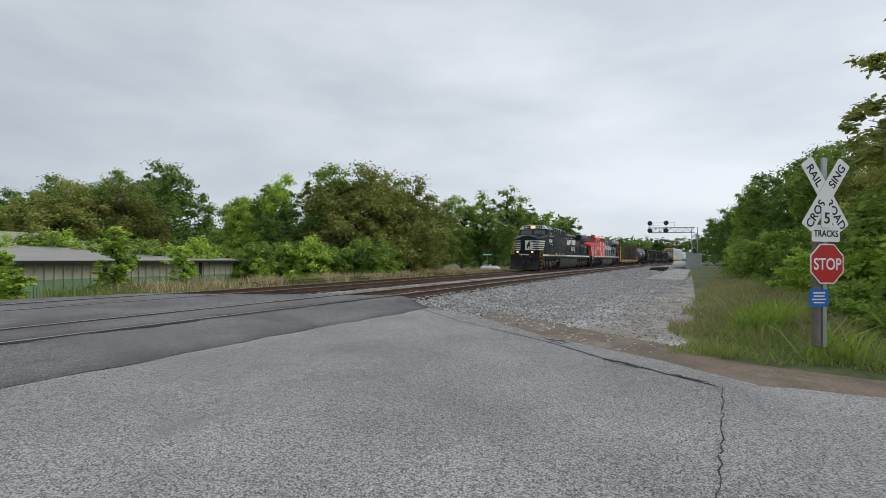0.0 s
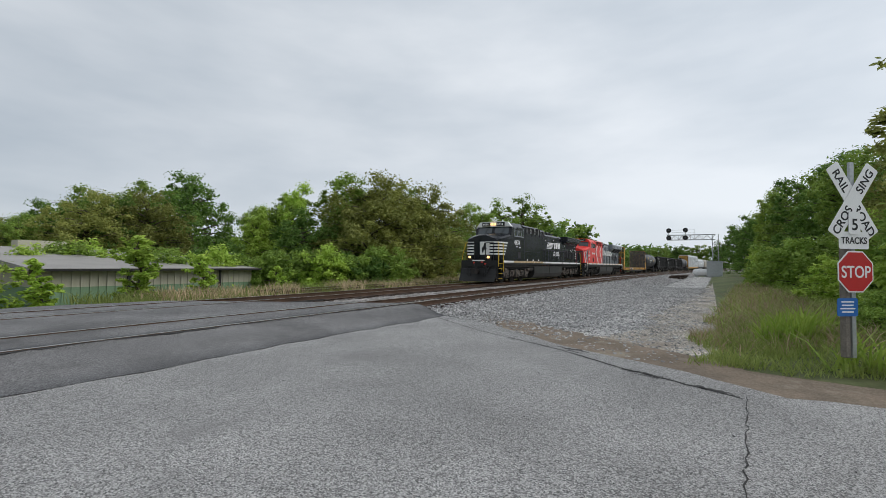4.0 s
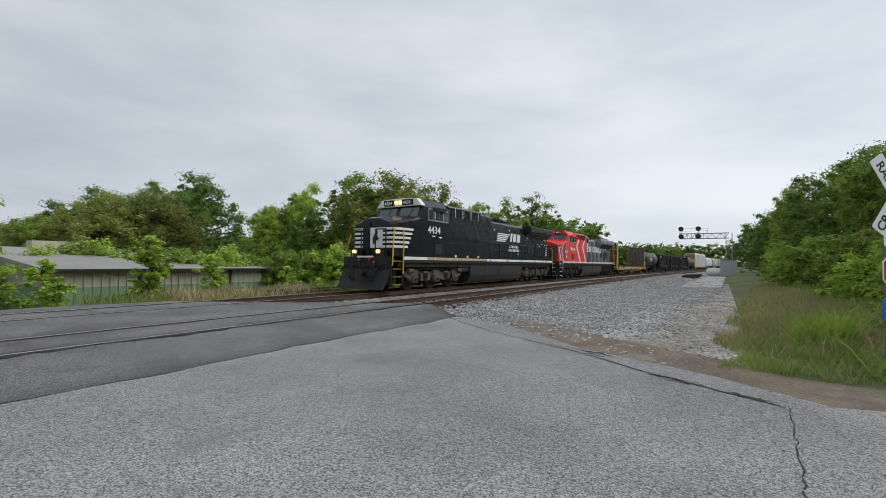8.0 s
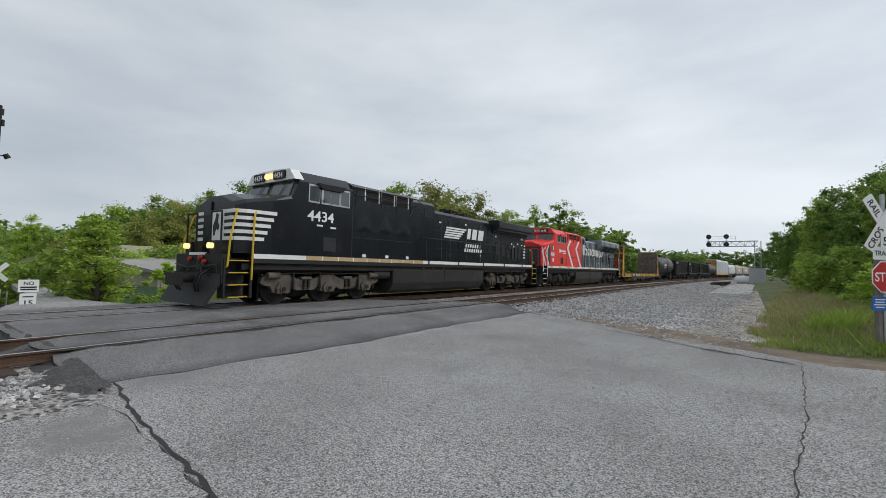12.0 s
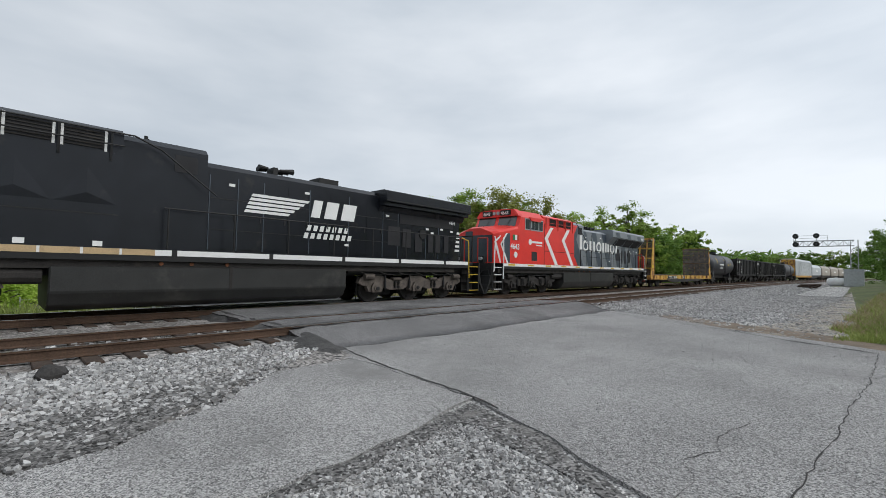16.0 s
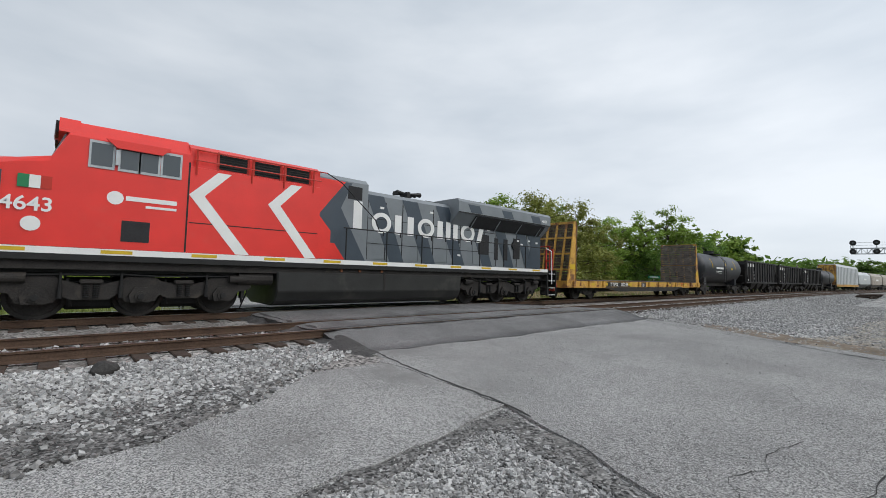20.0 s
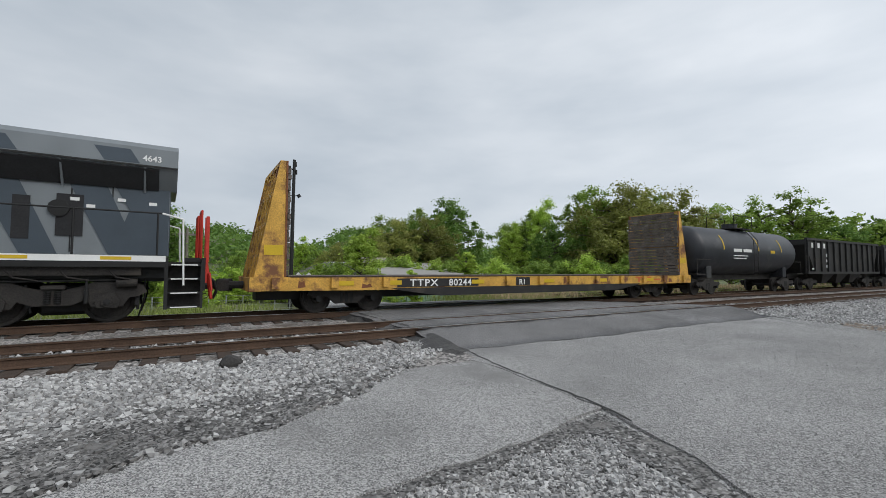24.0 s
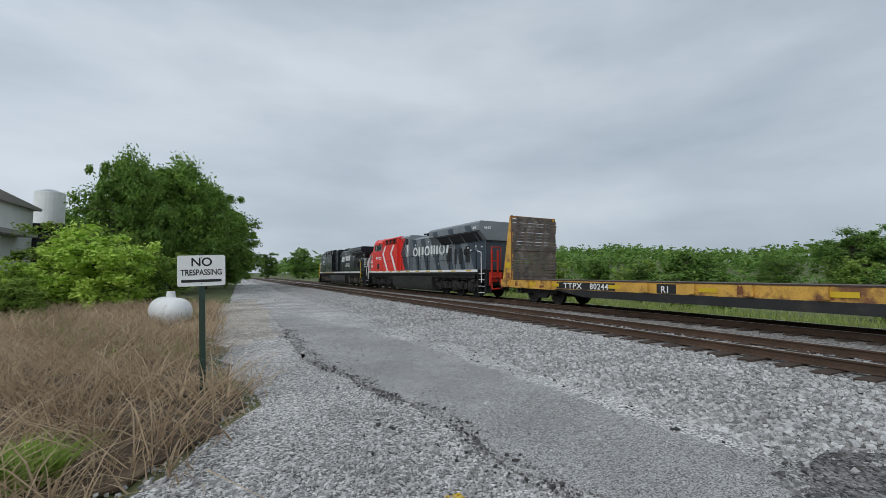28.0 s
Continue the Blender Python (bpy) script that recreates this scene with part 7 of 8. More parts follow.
def hopper_car(half=6.9):
    root = tagged(empty("open_hopper_car"), "black ribbed open-top hopper car", "freight car", "train")
    bm = bmesh.new()
    prism(bm, [(-half, 3.55), (half, 3.55), (half, 3.2), (half - 1.3, 1.25), (-half + 1.3, 1.25), (-half, 3.2)], "x", -1.44, 1.44)
    body = part("body", bm, HOPPER_BLACK, root)
    for s in (-1, 1):
        part("top_chord", made(box, *sorted((s * 1.36, s * 1.54)), -half, half, 3.5, 3.66), HOPPER_BLACK, body)
        part("side_sill", made(box, *sorted((s * 1.36, s * 1.54)), -half, half, 1.15, 1.32), HOPPER_BLACK, body)
        for k in range(13):
            y = -half + 0.15 + k * (2 * half - 0.3) / 12
            part("side_post", made(box, *sorted((s * 1.44, s * 1.54)), y - 0.06, y + 0.06, 1.25, 3.55), HOPPER_BLACK, body)
        for y, z, w, h in ((-6.0, 3.0, 0.35, 0.35), (-5.0, 3.0, 0.4, 0.35), (-4.0, 3.0, 0.3, 0.35), (-3.6, 2.4, 0.3, 0.2), (-3.6, 2.0, 0.3, 0.2), (-3.6, 1.6, 0.3, 0.2), (-6.0, 1.45, 0.4, 0.12)):
            part("lettering_bar", made(box, *sorted((s * 1.44, s * 1.446)), y, y + w, z, z + h), WHITE, body)
    part("inside", made(box, -1.36, 1.36, -half + 0.12, half - 0.12, 3.552, 3.56), STEEL_DARK, body, "dark load inside")
    for y in (-2.6, 0, 2.6):
        bm = bmesh.new()
        loft(bm, [[(-1.3, y - 1.2, 1.3), (1.3, y - 1.2, 1.3), (1.3, y + 1.2, 1.3), (-1.3, y + 1.2, 1.3)], [(-0.9, y - 0.4, 0.45), (0.9, y - 0.4, 0.45), (0.9, y + 0.4, 0.45), (-0.9, y + 0.4, 0.45)]])
        part("hopper_chute", bm, HOPPER_BLACK, body)
    part("underframe", made(box, -0.3, 0.3, -half, half, 0.8, 1.15), SOOT, root)
    for s in (-1, 1):
        for x in (-1.4, 1.4):
            part("end_post", made(rod, (x, s * (half - 0.05), 1.2), (x, s * (half - 0.05), 3.3), 0.05, 6), HOPPER_BLACK, root)
    car_truck(root, -half + 1.4)
    car_truck(root, half - 1.4)
    couplers(root, half)
    return root


def auto_rack(half=12.6):
    root = tagged(empty("auto_rack_car"), "tall galvanised car carrier with a yellow end", "freight car", "train")
    bm = bmesh.new()
    prism(bm, [(-1.5, 1.1), (1.5, 1.1), (1.5, 4.9), (1.25, 5.4), (-1.25, 5.4), (-1.5, 4.9)], "y", -half, half)
    body = part("body", bm, RACK_WHITE, root)
    for s in (-1, 1):
        for k in range(16):
            y = -half + 0.1 + k * (2 * half - 0.2) / 15
            part("side_post", made(box, *sorted((s * 1.5, s * 1.54)), y - 0.05, y + 0.05, 1.1, 4.9), GALV, body)
        part("side_sill", made(box, *sorted((s * 1.5, s * 1.56)), -half, half, 0.85, 1.3), FLAT_YELLOW, body)
        part("end_door", made(box, -1.4, 1.4, *sorted((s * half, s * (half + 0.05))), 1.2, 5.2), FLAT_YELLOW if s < 0 else GALV, body, "yellow end doors" if s < 0 else "")
    part("underframe", made(box, -1.2, 1.2, -half, half, 0.75, 1.1), SOOT, root)
    car_truck(root, -half + 2)
    car_truck(root, half - 2)
    couplers(root, half)
    return root


def covered_hopper(half=8.2, mat=TAN, label="tan covered grain hopper car"):
    root = tagged(empty("covered_hopper_car"), label, "freight car", "train")
    bm = bmesh.new()
    rings = []
    for y, k in ((-half, 0.9), (-half + 0.8, 1.0), (half - 0.8, 1.0), (half, 0.9)):
        rings.append([(-1.5 * k, y, 1.5), (1.5 * k, y, 1.5), (1.54 * k, y, 2.6), (1.5 * k, y, 3.7), (0.9 * k, y, 4.45), (-0.9 * k, y, 4.45), (-1.5 * k, y, 3.7), (-1.54 * k, y, 2.6)])
    loft(bm, rings)
    body = part("body", bm, mat, root)
    for y in (-4.5, 0, 4.5):
        bm = bmesh.new()
        loft(bm, [[(-1.4, y - 2, 1.5), (1.4, y - 2, 1.5), (1.4, y + 2, 1.5), (-1.4, y + 2, 1.5)], [(-0.6, y - 0.4, 0.5), (0.6, y - 0.4, 0.5), (0.6, y + 0.4, 0.5), (-0.6, y + 0.4, 0.5)]])
        part("chute", bm, mat, body)
    part("roof_walk", made(box, -0.4, 0.4, -half, half, 4.5, 4.56), GALV, body)
    part("lettering_bar", made(box, 1.52, 1.56, -2.5, 1.0, 2.5, 2.9), WHITE, body)
    part("underframe", made(box, -1.3, 1.3, -half - 0.5, half + 0.5, 0.95, 1.2), SOOT, root)
    car_truck(root, -half + 1.2)
    car_truck(root, half - 1.2)
    couplers(root, half + 0.5)
    return root


# each car and how far its middle trails the leading sill
TRAIN = [(NS, 10.45), (FX, 33.8), (flat_car(), 56.8), (tank_car("black tank car with yellow reflectors and white markings"), 74.45)]
hop = hopper_car()
TRAIN += [(hop, 88.45), (copy_thing(hop, Matrix()), 103.45), (copy_thing(hop, Matrix()), 118.45)]
TRAIN += [(tank_car("plain black tank car between hoppers", 6.0, TANK_BLACK, False), 133.6), (auto_rack(), 153.6)]
cov = covered_hopper()
TRAIN += [(covered_hopper(8.2, RACK_WHITE, "pale grey covered hopper car"), 176)] + [(cov, 194.6)] + [(copy_thing(cov, Matrix()), 213.2), (copy_thing(cov, Matrix()), 231.8)]
TRAIN += [(tank_car("pale tan tank car far down the train", 7.0, TAN, False), 248.5), (copy_thing(cov, Matrix()), 266)]


# ---- signs, posts and other fixtures ----
def facing(x, y, z, az, tilt=0):
    """A board's pose: its face looks back along the bearing az (degrees, 0 is south-looking)."""
    return Matrix.Translation((x, y, z)) @ Matrix.Rotation(radians(az), 4, "Z") @ Matrix.Rotation(radians(tilt), 4, "Y")


def board(bm, w, h, t=0.006, r=0.03):
    """An upright sign plate with rounded corners, in x and z, its face towards -y."""
    pts = []
    for cx_, cz_, a0 in ((w / 2 - r, h / 2 - r, 0), (-w / 2 + r, h / 2 - r, 90), (-w / 2 + r, -h / 2 + r, 180), (w / 2 - r, -h / 2 + r, 270)):
        for k in range(4):
            a = radians(a0 + k * 30)
            pts.append((cx_ + r * math.cos(a), cz_ + r * math.sin(a)))
    prism(bm, pts, "y", -t / 2, t / 2)


def word(name, text, size, mat, parent, x, z, y=-0.006, width=1.0, turn=0.0):
    m = Matrix.Translation((x, y, z)) @ Matrix.Rotation(turn, 4, "Y") @ Matrix(((1, 0, 0, 0), (0, 0, -1, 0), (0, 1, 0, -size * 0.35), (0, 0, 0, 1)))
    return letters(name, text, size, mat, parent, m, align="CENTER", depth=0.001, width=width)


def crossing_sign():
    root = tagged(empty("crossing_sign"), "white crossbuck with a red stop sign on a weathered wooden post", "road sign")
    root.matrix_basis = facing(1.85, 14.6, 0.35, 40)
    part("post", bevel(made(box, -0.085, 0.005, 0.02, 0.11, 0, 1.75), 0.01), POST_WOOD, root, "weathered grey wooden post")
    part("steel_post", made(box, 0.02, 0.09, 0.012, 0.05, 0, 2.95), GALV, root)
    for a, txt in ((-56, "CROS SING"), (56, "RAIL ROAD")):
        bm = bmesh.new()
        board(bm, 1.26, 0.24, 0.008)
        blade = part("crossbuck_blade", bm, SIGN_WHITE, root)
        blade.matrix_basis = Matrix.Translation((0.03, -0.02 if a < 0 else -0.008, 2.36)) @ Matrix.Rotation(radians(a), 4, "Y")
        word("lettering", txt.split()[0], 0.185, INK, blade, -0.36, 0, -0.006)
        word("lettering", txt.split()[1], 0.185, INK, blade, 0.36, 0, -0.006)
    bm = bmesh.new()
    board(bm, 0.2, 0.34, 0.006)
    plate = part("track_count_plate", bm, SIGN_WHITE, root)
    plate.location = (0.03, -0.034, 2.02)
    word("digit", "5", 0.24, INK, plate, 0, -0.02)
    bm = bmesh.new()
    board(bm, 0.52, 0.26, 0.006)
    plate = part("tracks_plate", bm, SIGN_WHITE, root)
    plate.location = (0.03, -0.02, 1.76)
    word("lettering", "TRACKS", 0.14, INK, plate, 0, 0, width=0.88)
    r = 0.335
    bm = bmesh.new()
    prism(bm, [(r * math.cos(radians(22.5 + 45 * k)), r * math.sin(radians(22.5 + 45 * k))) for k in range(8)], "y", -0.003, 0.003)
    rim = part("stop_rim", bm, SIGN_WHITE, root)
    rim.location = (0.05, -0.02, 1.29)
    bm = bmesh.new()
    r = 0.313
    prism(bm, [(r * math.cos(radians(22.5 + 45 * k)), r * math.sin(radians(22.5 + 45 * k))) for k in range(8)], "y", -0.007, -0.003)
    part("stop_face", bm, SIGN_RED, rim)
    word("lettering", "STOP", 0.25, SIGN_WHITE, rim, 0, 0, -0.009, 0.86)
    bm = bmesh.new()
    board(bm, 0.36, 0.27, 0.005)
    blue = part("notice_plate", bm, SIGN_BLUE, root, "blue notice plate with white lines")
    blue.location = (-0.1, -0.02, 0.76)
    for k, w in enumerate((0.22, 0.2, 0.26, 0.2)):
        part("text_bar", made(box, -w / 2, w / 2, -0.005, -0.0026, 0.07 - k * 0.05, 0.09 - k * 0.05), SIGN_WHITE, blue)
    return root


crossing_sign()


def far_crossbuck():
    root = tagged(empty("crossbuck"), "white crossbuck on a post across the tracks", "road sign")
    root.matrix_basis = facing(-31.0, 7.0, -1.65, 78)
    part("post", made(box, -0.05, 0.05, 0, 0.1, -0.4, 3.0), GALV, root)
    for a in (-45, 45):
        bm = bmesh.new()
        board(bm, 1.2, 0.22, 0.008)
        o = part("crossbuck_blade", bm, SIGN_WHITE, root)
        o.matrix_basis = Matrix.Translation((0, -0.02 + a * 0.0002, 2.6)) @ Matrix.Rotation(radians(a), 4, "Y")
    bm = bmesh.new()
    board(bm, 0.45, 0.4, 0.006)
    part("plate", bm, SIGN_WHITE, root).location = (0, -0.02, 1.55)


far_crossbuck()


def trespass_sign():
    root = tagged(empty("no_trespassing_sign"), "white no trespassing sign on a green steel post", "sign")
    root.matrix_basis = facing(0.5, -6.4, -0.060, 180) @ Matrix.Rotation(radians(-2.5), 4, "Y")
    bm = bmesh.new()
    prism(bm, [(-0.035, 0.0), (0.035, 0.0), (0.035, 0.02), (0.012, 0.045), (-0.012, 0.045), (-0.035, 0.02)], "z", -0.2, 1.92)
    part("post", bm, POST_GREEN, root)
    bm = bmesh.new()
    board(bm, 0.55, 0.4, 0.005, 0.025)
    plate = part("plate", bm, SIGN_WHITE, root)
    plate.location = (0.0, -0.006, 1.7)
    word("lettering", "NO", 0.155, INK, plate, 0, 0.115, -0.004)
    word("lettering", "TRESPASSING", 0.105, INK, plate, 0, -0.02, -0.004, 0.75)
    part("name_bar", made(box, -0.23, 0.23, -0.005, -0.003, -0.15, -0.115), INK, plate)
    for z in (0.17, -0.17):
        part("bolt", made(rod, (0, -0.003, z), (0, -0.009, z), 0.009, 8), GALV, plate)


trespass_sign()


def gas_tank(x, y, z, half, r, turn, label="white domed propane tank on legs"):
    root = tagged(empty("gas_tank"), label, "gas tank", "gas tanks")
    root.matrix_basis = Matrix.Translation((x, y, z)) @ Matrix.Rotation(radians(turn), 4, "Z")
    rings = []
    for k in range(-6, 7):
        a = k / 6 * math.pi / 2
        yy = math.sin(a) * r * 0.9 + (half - r * 0.9 if k > 0 else -(half - r * 0.9) if k < 0 else 0)
        rings.append([(max(math.cos(a), 0.03) * r * math.cos(2 * math.pi * i / 20), yy, r + 0.15 + max(math.cos(a), 0.03) * r * math.sin(2 * math.pi * i / 20)) for i in range(20)])
    bm = bmesh.new()
    loft(bm, rings)
    part("shell", bm, TANK_WHITE, root, smooth=True)
    bm = bmesh.new()
    rod(bm, (0, 0, 2 * r + 0.1), (0, 0, 2 * r + 0.32), r * 0.32, 14, r * 0.26)
    part("dome", bm, TANK_WHITE, root)
    for s in (-0.55, 0.55):
        part("leg", made(box, -r * 0.6, r * 0.6, s * half - 0.05, s * half + 0.05, 0, 0.4), GALV, root)


gas_tank(2.15, -15.2, -0.1, 0.85, 0.42, 28)
gas_tank(-1.2, 88, 0, 1.2, 0.6, 80)
for x, y, t in ((-27.0, 52, 70), (-24.6, 52.6, 60), (-21.4, 55, 75)):
    gas_tank(x, y, land_z(x, y) - 0.02, 1.5, 0.6, t)


def signal_bridge():
    """A cantilever truss over the tracks with two pairs of signal heads."""
    root = tagged(empty("signal_bridge"), "grey lattice cantilever signal bridge with black signal heads", "signal bridge")
    root.matrix_basis = Matrix.Translation((0.9, 96, 0))
    z0, z1, x0, x1 = 6.6, 7.5, -7.6, 0.0
    bm = bmesh.new()
    for y in (-0.45, 0.45):
        rod(bm, (x0, y, z0), (x1, y, z0), 0.06, 5)
        rod(bm, (x0, y, z1), (x1, y, z1), 0.06, 5)
        for k in range(12):
            xa, xb = x0 + (x1 - x0) * k / 12, x0 + (x1 - x0) * (k + 1) / 12
            rod(bm, (xa, y, z0 if k % 2 else z1), (xb, y, z1 if k % 2 else z0), 0.035, 4)
            rod(bm, (xa, y, z0), (xa, y, z1), 0.03, 4)
    for k in range(13):
        xa = x0 + (x1 - x0) * k / 12
        rod(bm, (xa, -0.45, z1), (xa, 0.45, z1), 0.03, 4)
    part("truss", bm, GALV, root)
    bm = bmesh.new()
    for x in (-0.45, 0.45):
        for y in (-0.45, 0.45):
            rod(bm, (x, y, 0), (x, y, z1), 0.06, 5)
    for k in range(8):
        za, zb = k * z0 / 8, (k + 1) * z0 / 8
        for y in (-0.45, 0.45):
            rod(bm, (-0.45 if k % 2 else 0.45, y, za), (0.45 if k % 2 else -0.45, y, zb), 0.035, 4)
    part("mast", bm, GALV, root)
    bm = bmesh.new()
    for y in (-0.5,):
        pipe(bm, [(x0, y, z1), (x0, y, z1 + 0.9), (x0 + 4.4, y, z1 + 0.9), (x0 + 4.4, y, z1)], 0.03, 4)
        rod(bm, (x0, y, z1 + 0.45), (x0 + 4.4, y, z1 + 0.45), 0.025, 4)
    part("guard_rail", bm, GALV, root)
    for x in (-7.3, -4.6):
        for z in (8.35, 6.95):
            head = part("signal_head", made(rod, (x, -0.75, z), (x, -0.62, z), 0.42, 18), STEEL_DARK, root, "round black signal head")
            part("lens", made(rod, (x, -0.8, z), (x, -0.74, z), 0.12, 10), GLASS, head)
        part("signal_mast", made(rod, (x, -0.55, z0), (x, -0.55, 8.4), 0.06, 6), GALV, root)
    return root


signal_bridge()


def relay_cabinet():
    root = tagged(empty("relay_cabinet"), "silver metal signal equipment cabinet", "cabinet")
    root.matrix_basis = Matrix.Translation((0.7, 88, 0))
    part("body", bevel(made(box, -1.1, 1.1, -0.9, 0.9, 0.1, 2.6), 0.04), GALV, root)
    part("door", made(box, -0.8, 0.8, -0.93, -0.9, 0.25, 2.4), GALV, root)
    part("roof", made(box, -1.2, 1.2, -1.0, 1.0, 2.6, 2.68), GALV, root)
    part("base", made(box, -1.15, 1.15, -0.95, 0.95, -0.05, 0.1), ROOF_GREY, root)


relay_cabinet()


def debris(x, y):
    bm = bmesh.new()
    rnd = random.Random(9)
    for k in range(7):
        a = rnd.uniform(0, 3.1)
        cxx, cyy = rnd.uniform(-0.7, 0.7), rnd.uniform(-0.5, 0.5)
        rod(bm, (cxx - math.cos(a) * 1.0, cyy - math.sin(a) * 0.9, 0.12 + k * 0.06), (cxx + math.cos(a) * 1.0, cyy + math.sin(a) * 0.9, 0.16 + k * 0.07), 0.11, 5)
    ob = tagged(part("tie_pile", bm, TIE), "heap of old brown ties on the gravel", "debris")
    ob.location = (x, y, 0)


debris(-3.0, 70)


def utility_pole(x, y, h, label, lamps=False, arm=True):
    root = tagged(empty("utility_pole"), label, "utility pole", "poles")
    root.matrix_basis = Matrix.Translation((x, y, land_z(x, y) - 0.2))
    part("pole", made(rod, (0, 0, 0), (0, 0.12 if lamps else 0, h), 0.2, 10, 0.13), STEEL_DARK if lamps else POST_WOOD, root)
    if arm:
        part("crossarm", made(box, -0.08, 0.08, -1.5, 1.5, h - 0.75, h - 0.55), POST_WOOD, root)
        for k in (-1.0, -0.5, 0.5, 1.0):
            part("insulator", made(rod, (0, k, h - 0.6), (0, k, h - 0.4), 0.05, 6), GALV, root)
    if lamps:
        for s in (-1, 1):
            bm = bmesh.new()
            rod(bm, (0, 0, h - 3.3), (0, s * 0.5, h - 3.2), 0.04, 5)
            rod(bm, (0, s * 0.5, h - 3.1), (0, s * 0.65, h - 3.35), 0.15, 8, 0.18)
            part("floodlight", bm, STEEL_DARK, root)
        bm = bmesh.new()
        for k, z in ((0.25, h - 0.5), (-0.25, h - 0.9), (0.3, h - 1.2)):
            rod(bm, (0, 0, z), (0, k, z + 0.1), 0.05, 5)
            rod(bm, (0, k, z - 0.1), (0, k, z + 0.3), 0.1, 6)
        part("fittings", bm, STEEL_DARK, root)


utility_pole(-39.5, 7.8, 13.4, "tall dark wooden pole with floodlights", True, False)
utility_pole(-50, -0.2, 7.7, "wooden utility pole with a crossarm")
utility_pole(-22, -150, 9, "wooden utility pole far along the line")
utility_pole(-24, 170, 9, "wooden utility pole far along the line")


def orange_marker(x, y):
    root = tagged(empty("marker_post"), "orange capped marker post beside the road", "marker post", "marker posts")
    root.matrix_basis = Matrix.Translation((x, y, land_z(x, y) - 0.1))
    part("post", made(rod, (0, 0, 0), (0, 0, 0.9), 0.05, 8), GALV, root)
    part("cap", bevel(made(box, -0.28, 0.28, -0.2, 0.2, 0.7, 1.35), 0.04), ORANGE, root)


orange_marker(-28.5, 11.2)


def limit_sign():
    root = tagged(empty("speed_sign"), "two small white roadside signs on a post", "road sign")
    root.matrix_basis = facing(-24.2, 7.0, -1.75, 80)
    part("post", made(box, -0.03, 0.03, 0, 0.06, 0, 2.6), GALV, root)
    bm = bmesh.new()
    board(bm, 0.62, 0.5, 0.006)
    top = part("upper_plate", bm, SIGN_WHITE, root)
    top.location = (0, -0.02, 2.3)
    word("lettering", "NO", 0.2, INK, top, 0, 0.1)
    for z in (-0.06, -0.15):
        part("text_bar", made(box, -0.24, 0.24, -0.006, -0.003, z - 0.03, z + 0.03), INK, top)
    bm = bmesh.new()
    board(bm, 0.5, 0.62, 0.006)
    low = part("lower_plate", bm, SIGN_WHITE, root)
    low.location = (0, -0.02, 1.68)
    word("lettering", "15", 0.32, INK, low, 0, -0.08)
    part("text_bar", made(box, -0.16, 0.16, -0.006, -0.003, 0.15, 0.2), INK, low)


limit_sign()


def fence():
    root = tagged(empty("wire_fence"), "low galvanised wire fence beside the far road", "fence")
    bm = bmesh.new()
    for k in range(16):
        y = -9 + k * 1.15
        part("post", made(rod, (-36, y, -1.9), (-36, y, -0.3), 0.035, 6), GALV, root)
    for z in (-0.35, -0.7, -1.05, -1.4):
        rod(bm, (-36, -9, z), (-36, 8.3, z), 0.012, 4)
    part("wires", bm, GALV, root)


fence()


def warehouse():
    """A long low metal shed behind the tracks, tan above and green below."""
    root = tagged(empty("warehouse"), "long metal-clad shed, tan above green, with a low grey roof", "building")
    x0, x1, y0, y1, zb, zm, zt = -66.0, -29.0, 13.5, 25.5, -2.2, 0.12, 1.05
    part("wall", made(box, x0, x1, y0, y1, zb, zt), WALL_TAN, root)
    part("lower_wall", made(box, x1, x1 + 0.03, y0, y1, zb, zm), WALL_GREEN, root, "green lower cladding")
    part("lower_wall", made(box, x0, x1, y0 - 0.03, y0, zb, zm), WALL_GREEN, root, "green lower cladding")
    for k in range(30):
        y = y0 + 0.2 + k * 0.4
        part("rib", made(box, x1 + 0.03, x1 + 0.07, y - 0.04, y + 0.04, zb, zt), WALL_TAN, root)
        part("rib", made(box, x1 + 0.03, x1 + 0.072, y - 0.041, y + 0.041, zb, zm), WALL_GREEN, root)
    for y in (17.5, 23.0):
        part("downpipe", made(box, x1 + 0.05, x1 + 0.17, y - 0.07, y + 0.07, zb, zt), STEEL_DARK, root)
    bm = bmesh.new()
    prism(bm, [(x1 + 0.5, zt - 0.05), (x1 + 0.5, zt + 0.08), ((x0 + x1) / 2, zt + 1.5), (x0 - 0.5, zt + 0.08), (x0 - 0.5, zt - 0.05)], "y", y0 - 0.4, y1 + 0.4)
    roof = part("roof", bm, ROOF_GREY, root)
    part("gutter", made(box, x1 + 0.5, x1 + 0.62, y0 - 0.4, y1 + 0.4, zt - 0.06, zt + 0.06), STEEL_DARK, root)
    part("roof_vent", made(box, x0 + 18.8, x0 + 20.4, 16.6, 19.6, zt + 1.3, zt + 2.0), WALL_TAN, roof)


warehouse()


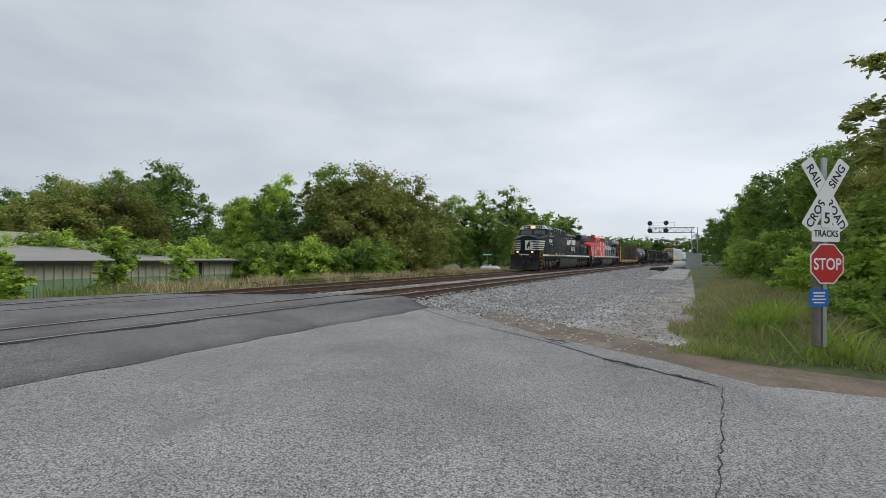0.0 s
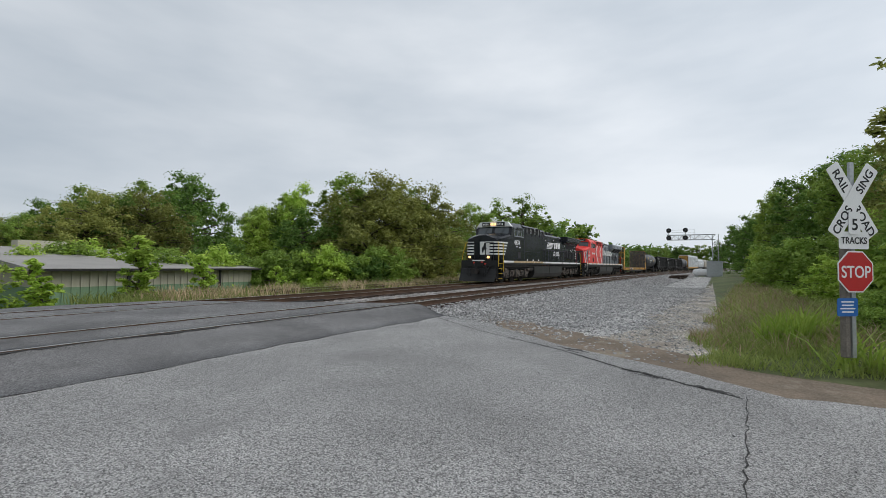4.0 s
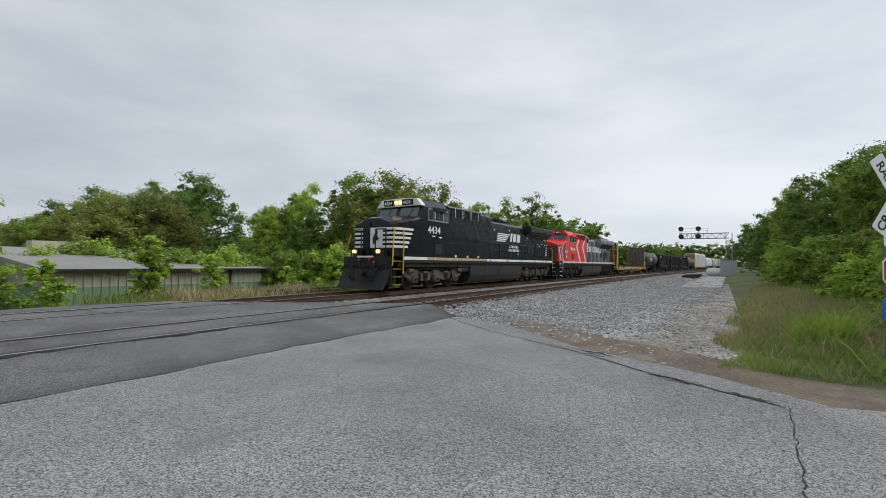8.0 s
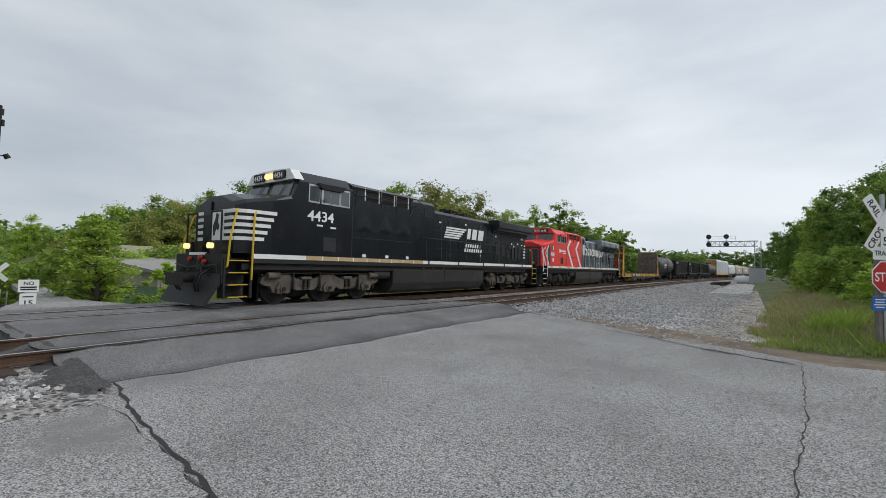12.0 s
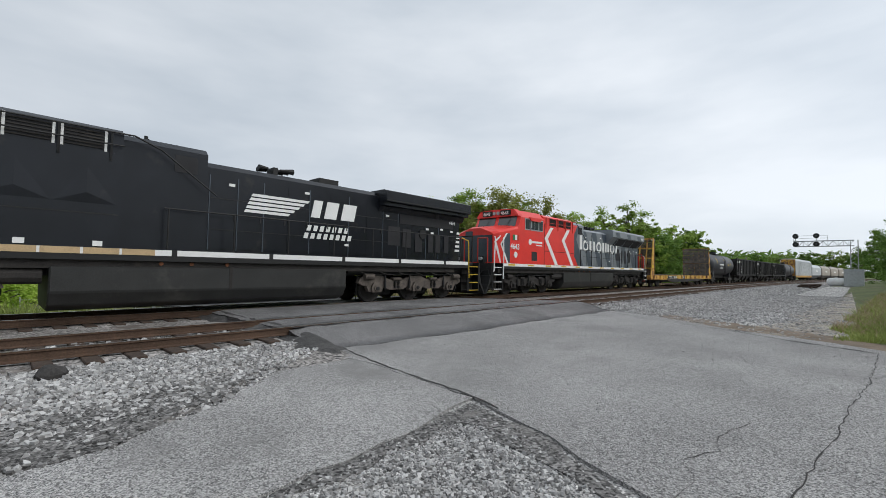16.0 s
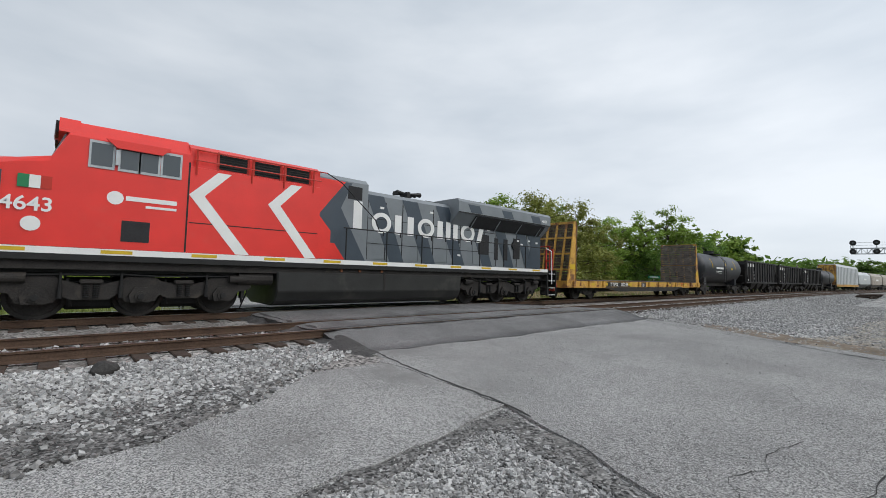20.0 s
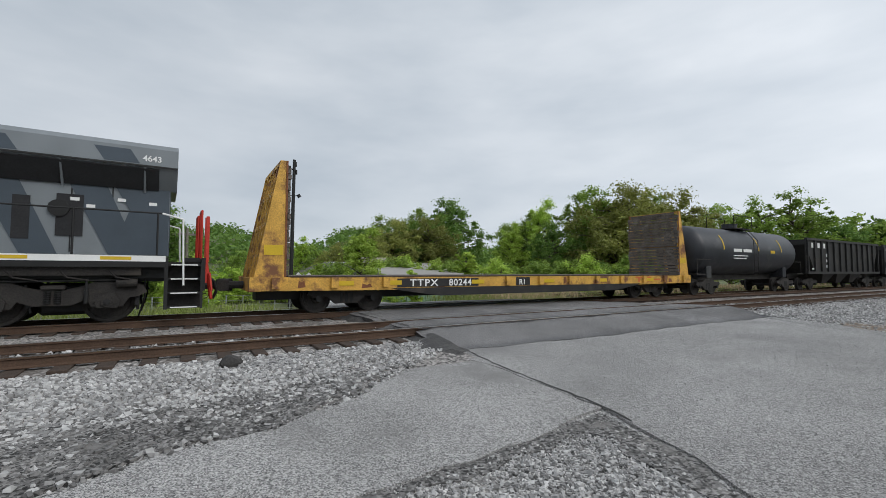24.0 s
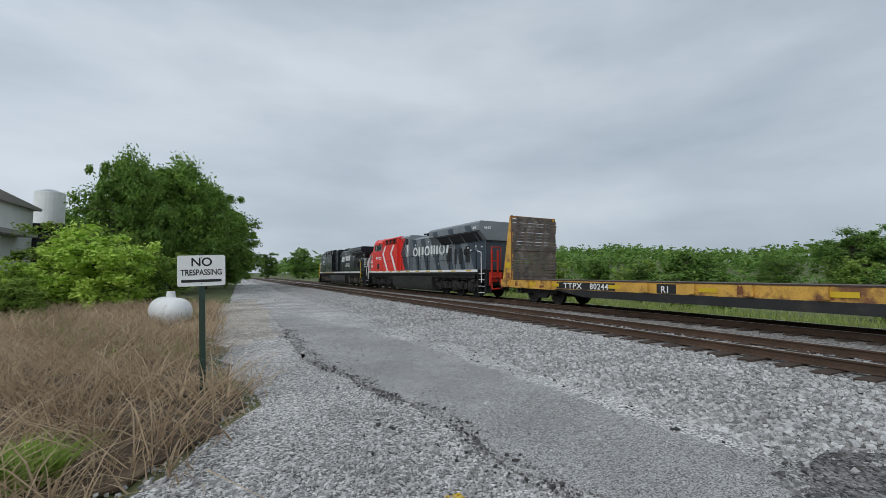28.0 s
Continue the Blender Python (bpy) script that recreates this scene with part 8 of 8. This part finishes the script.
def mill():
    """White silos and a white shed behind the bushes to the south-east."""
    root = tagged(empty("mill_building"), "white industrial shed with a dark lean-to", "building")
    part("wall", made(box, 12.9, 28, -36, -22, 0, 5.6), WHITE, root)
    bm = bmesh.new()
    prism(bm, [(-36.4, 5.6), (-36.4, 5.75), (-29, 6.3), (-21.6, 5.75), (-21.6, 5.6)], "x", 12.6, 28.4)
    part("roof", bm, ROOF_GREY, root)
    part("dark_canopy", made(prism, [(-41.5, 4.3), (-36.1, 4.8), (-36.1, 4.5), (-41.5, 3.9)], "x", 11.0, 17), STEEL_DARK, root)
    part("dark_wall", made(box, 12.2, 17, -41, -36.1, 0, 4.2), STEEL_DARK, root)
    for y in (-41.2, -38.8):
        part("canopy_post", made(box, 11.1, 11.35, y, y + 0.25, 0, 4.1), WHITE, root)
    part("side_canopy", made(box, 11.9, 12.9, -34, -24, 3.7, 3.95), ROOF_GREY, root)
    silo = tagged(empty("silo"), "white cylindrical silo with a low cap", "silo")
    silo.location = (15.3, -45.5, 0)
    part("shell", made(rod, (0, 0, 0), (0, 0, 8.2), 1.0, 24), WHITE, silo)
    part("cap", made(rod, (0, 0, 8.2), (0, 0, 8.45), 1.0, 24, 0.3), GALV, silo)


mill()


def street_sign(x, y):
    root = tagged(empty("street_sign"), "green street name sign on a post", "road sign")
    root.matrix_basis = facing(x, y, -0.6, 30)
    part("post", made(box, -0.03, 0.03, 0, 0.06, 0, 2.6), GALV, root)
    plate = part("plate", made(box, -0.6, 0.6, -0.03, 0, 2.3, 2.6), SIGN_GREEN, root)
    part("text_bar", made(box, -0.45, 0.45, -0.034, -0.03, 2.4, 2.5), SIGN_WHITE, plate)


street_sign(-19.6, 50)


# ---- what moves ----
# seconds, and where the leading sill stands along the line
RUN = ((0, 46.6), (3, 37.3), (6, 26.8), (8, 21.1), (9, 17.7), (10, 14.85), (11, 11.6), (11.5, 10.05), (12, 9.15), (12.5, 8.45), (13, 7.55), (13.5, 5.65), (14.5, 0.95), (16, -6.2),
       (17, -10.95), (18, -15.65), (19, -20.7), (20, -25.5), (21, -30.15), (22, -35.05), (24, -44.8), (25, -49.95), (26, -54.9), (27, -60.4), (28, -65.8))


def motions():
    for car, back in TRAIN:
        rows = []
        for t, s in RUN:
            y = s + back
            x = FAR + bend(y)
            a = math.atan2(bend(y + 5) - bend(y - 5), 10)
            rows.append((t, Matrix.Translation((x, y, RAIL)) @ Matrix.Rotation(-a, 4, "Z")))
        walk(car, rows)


motions()
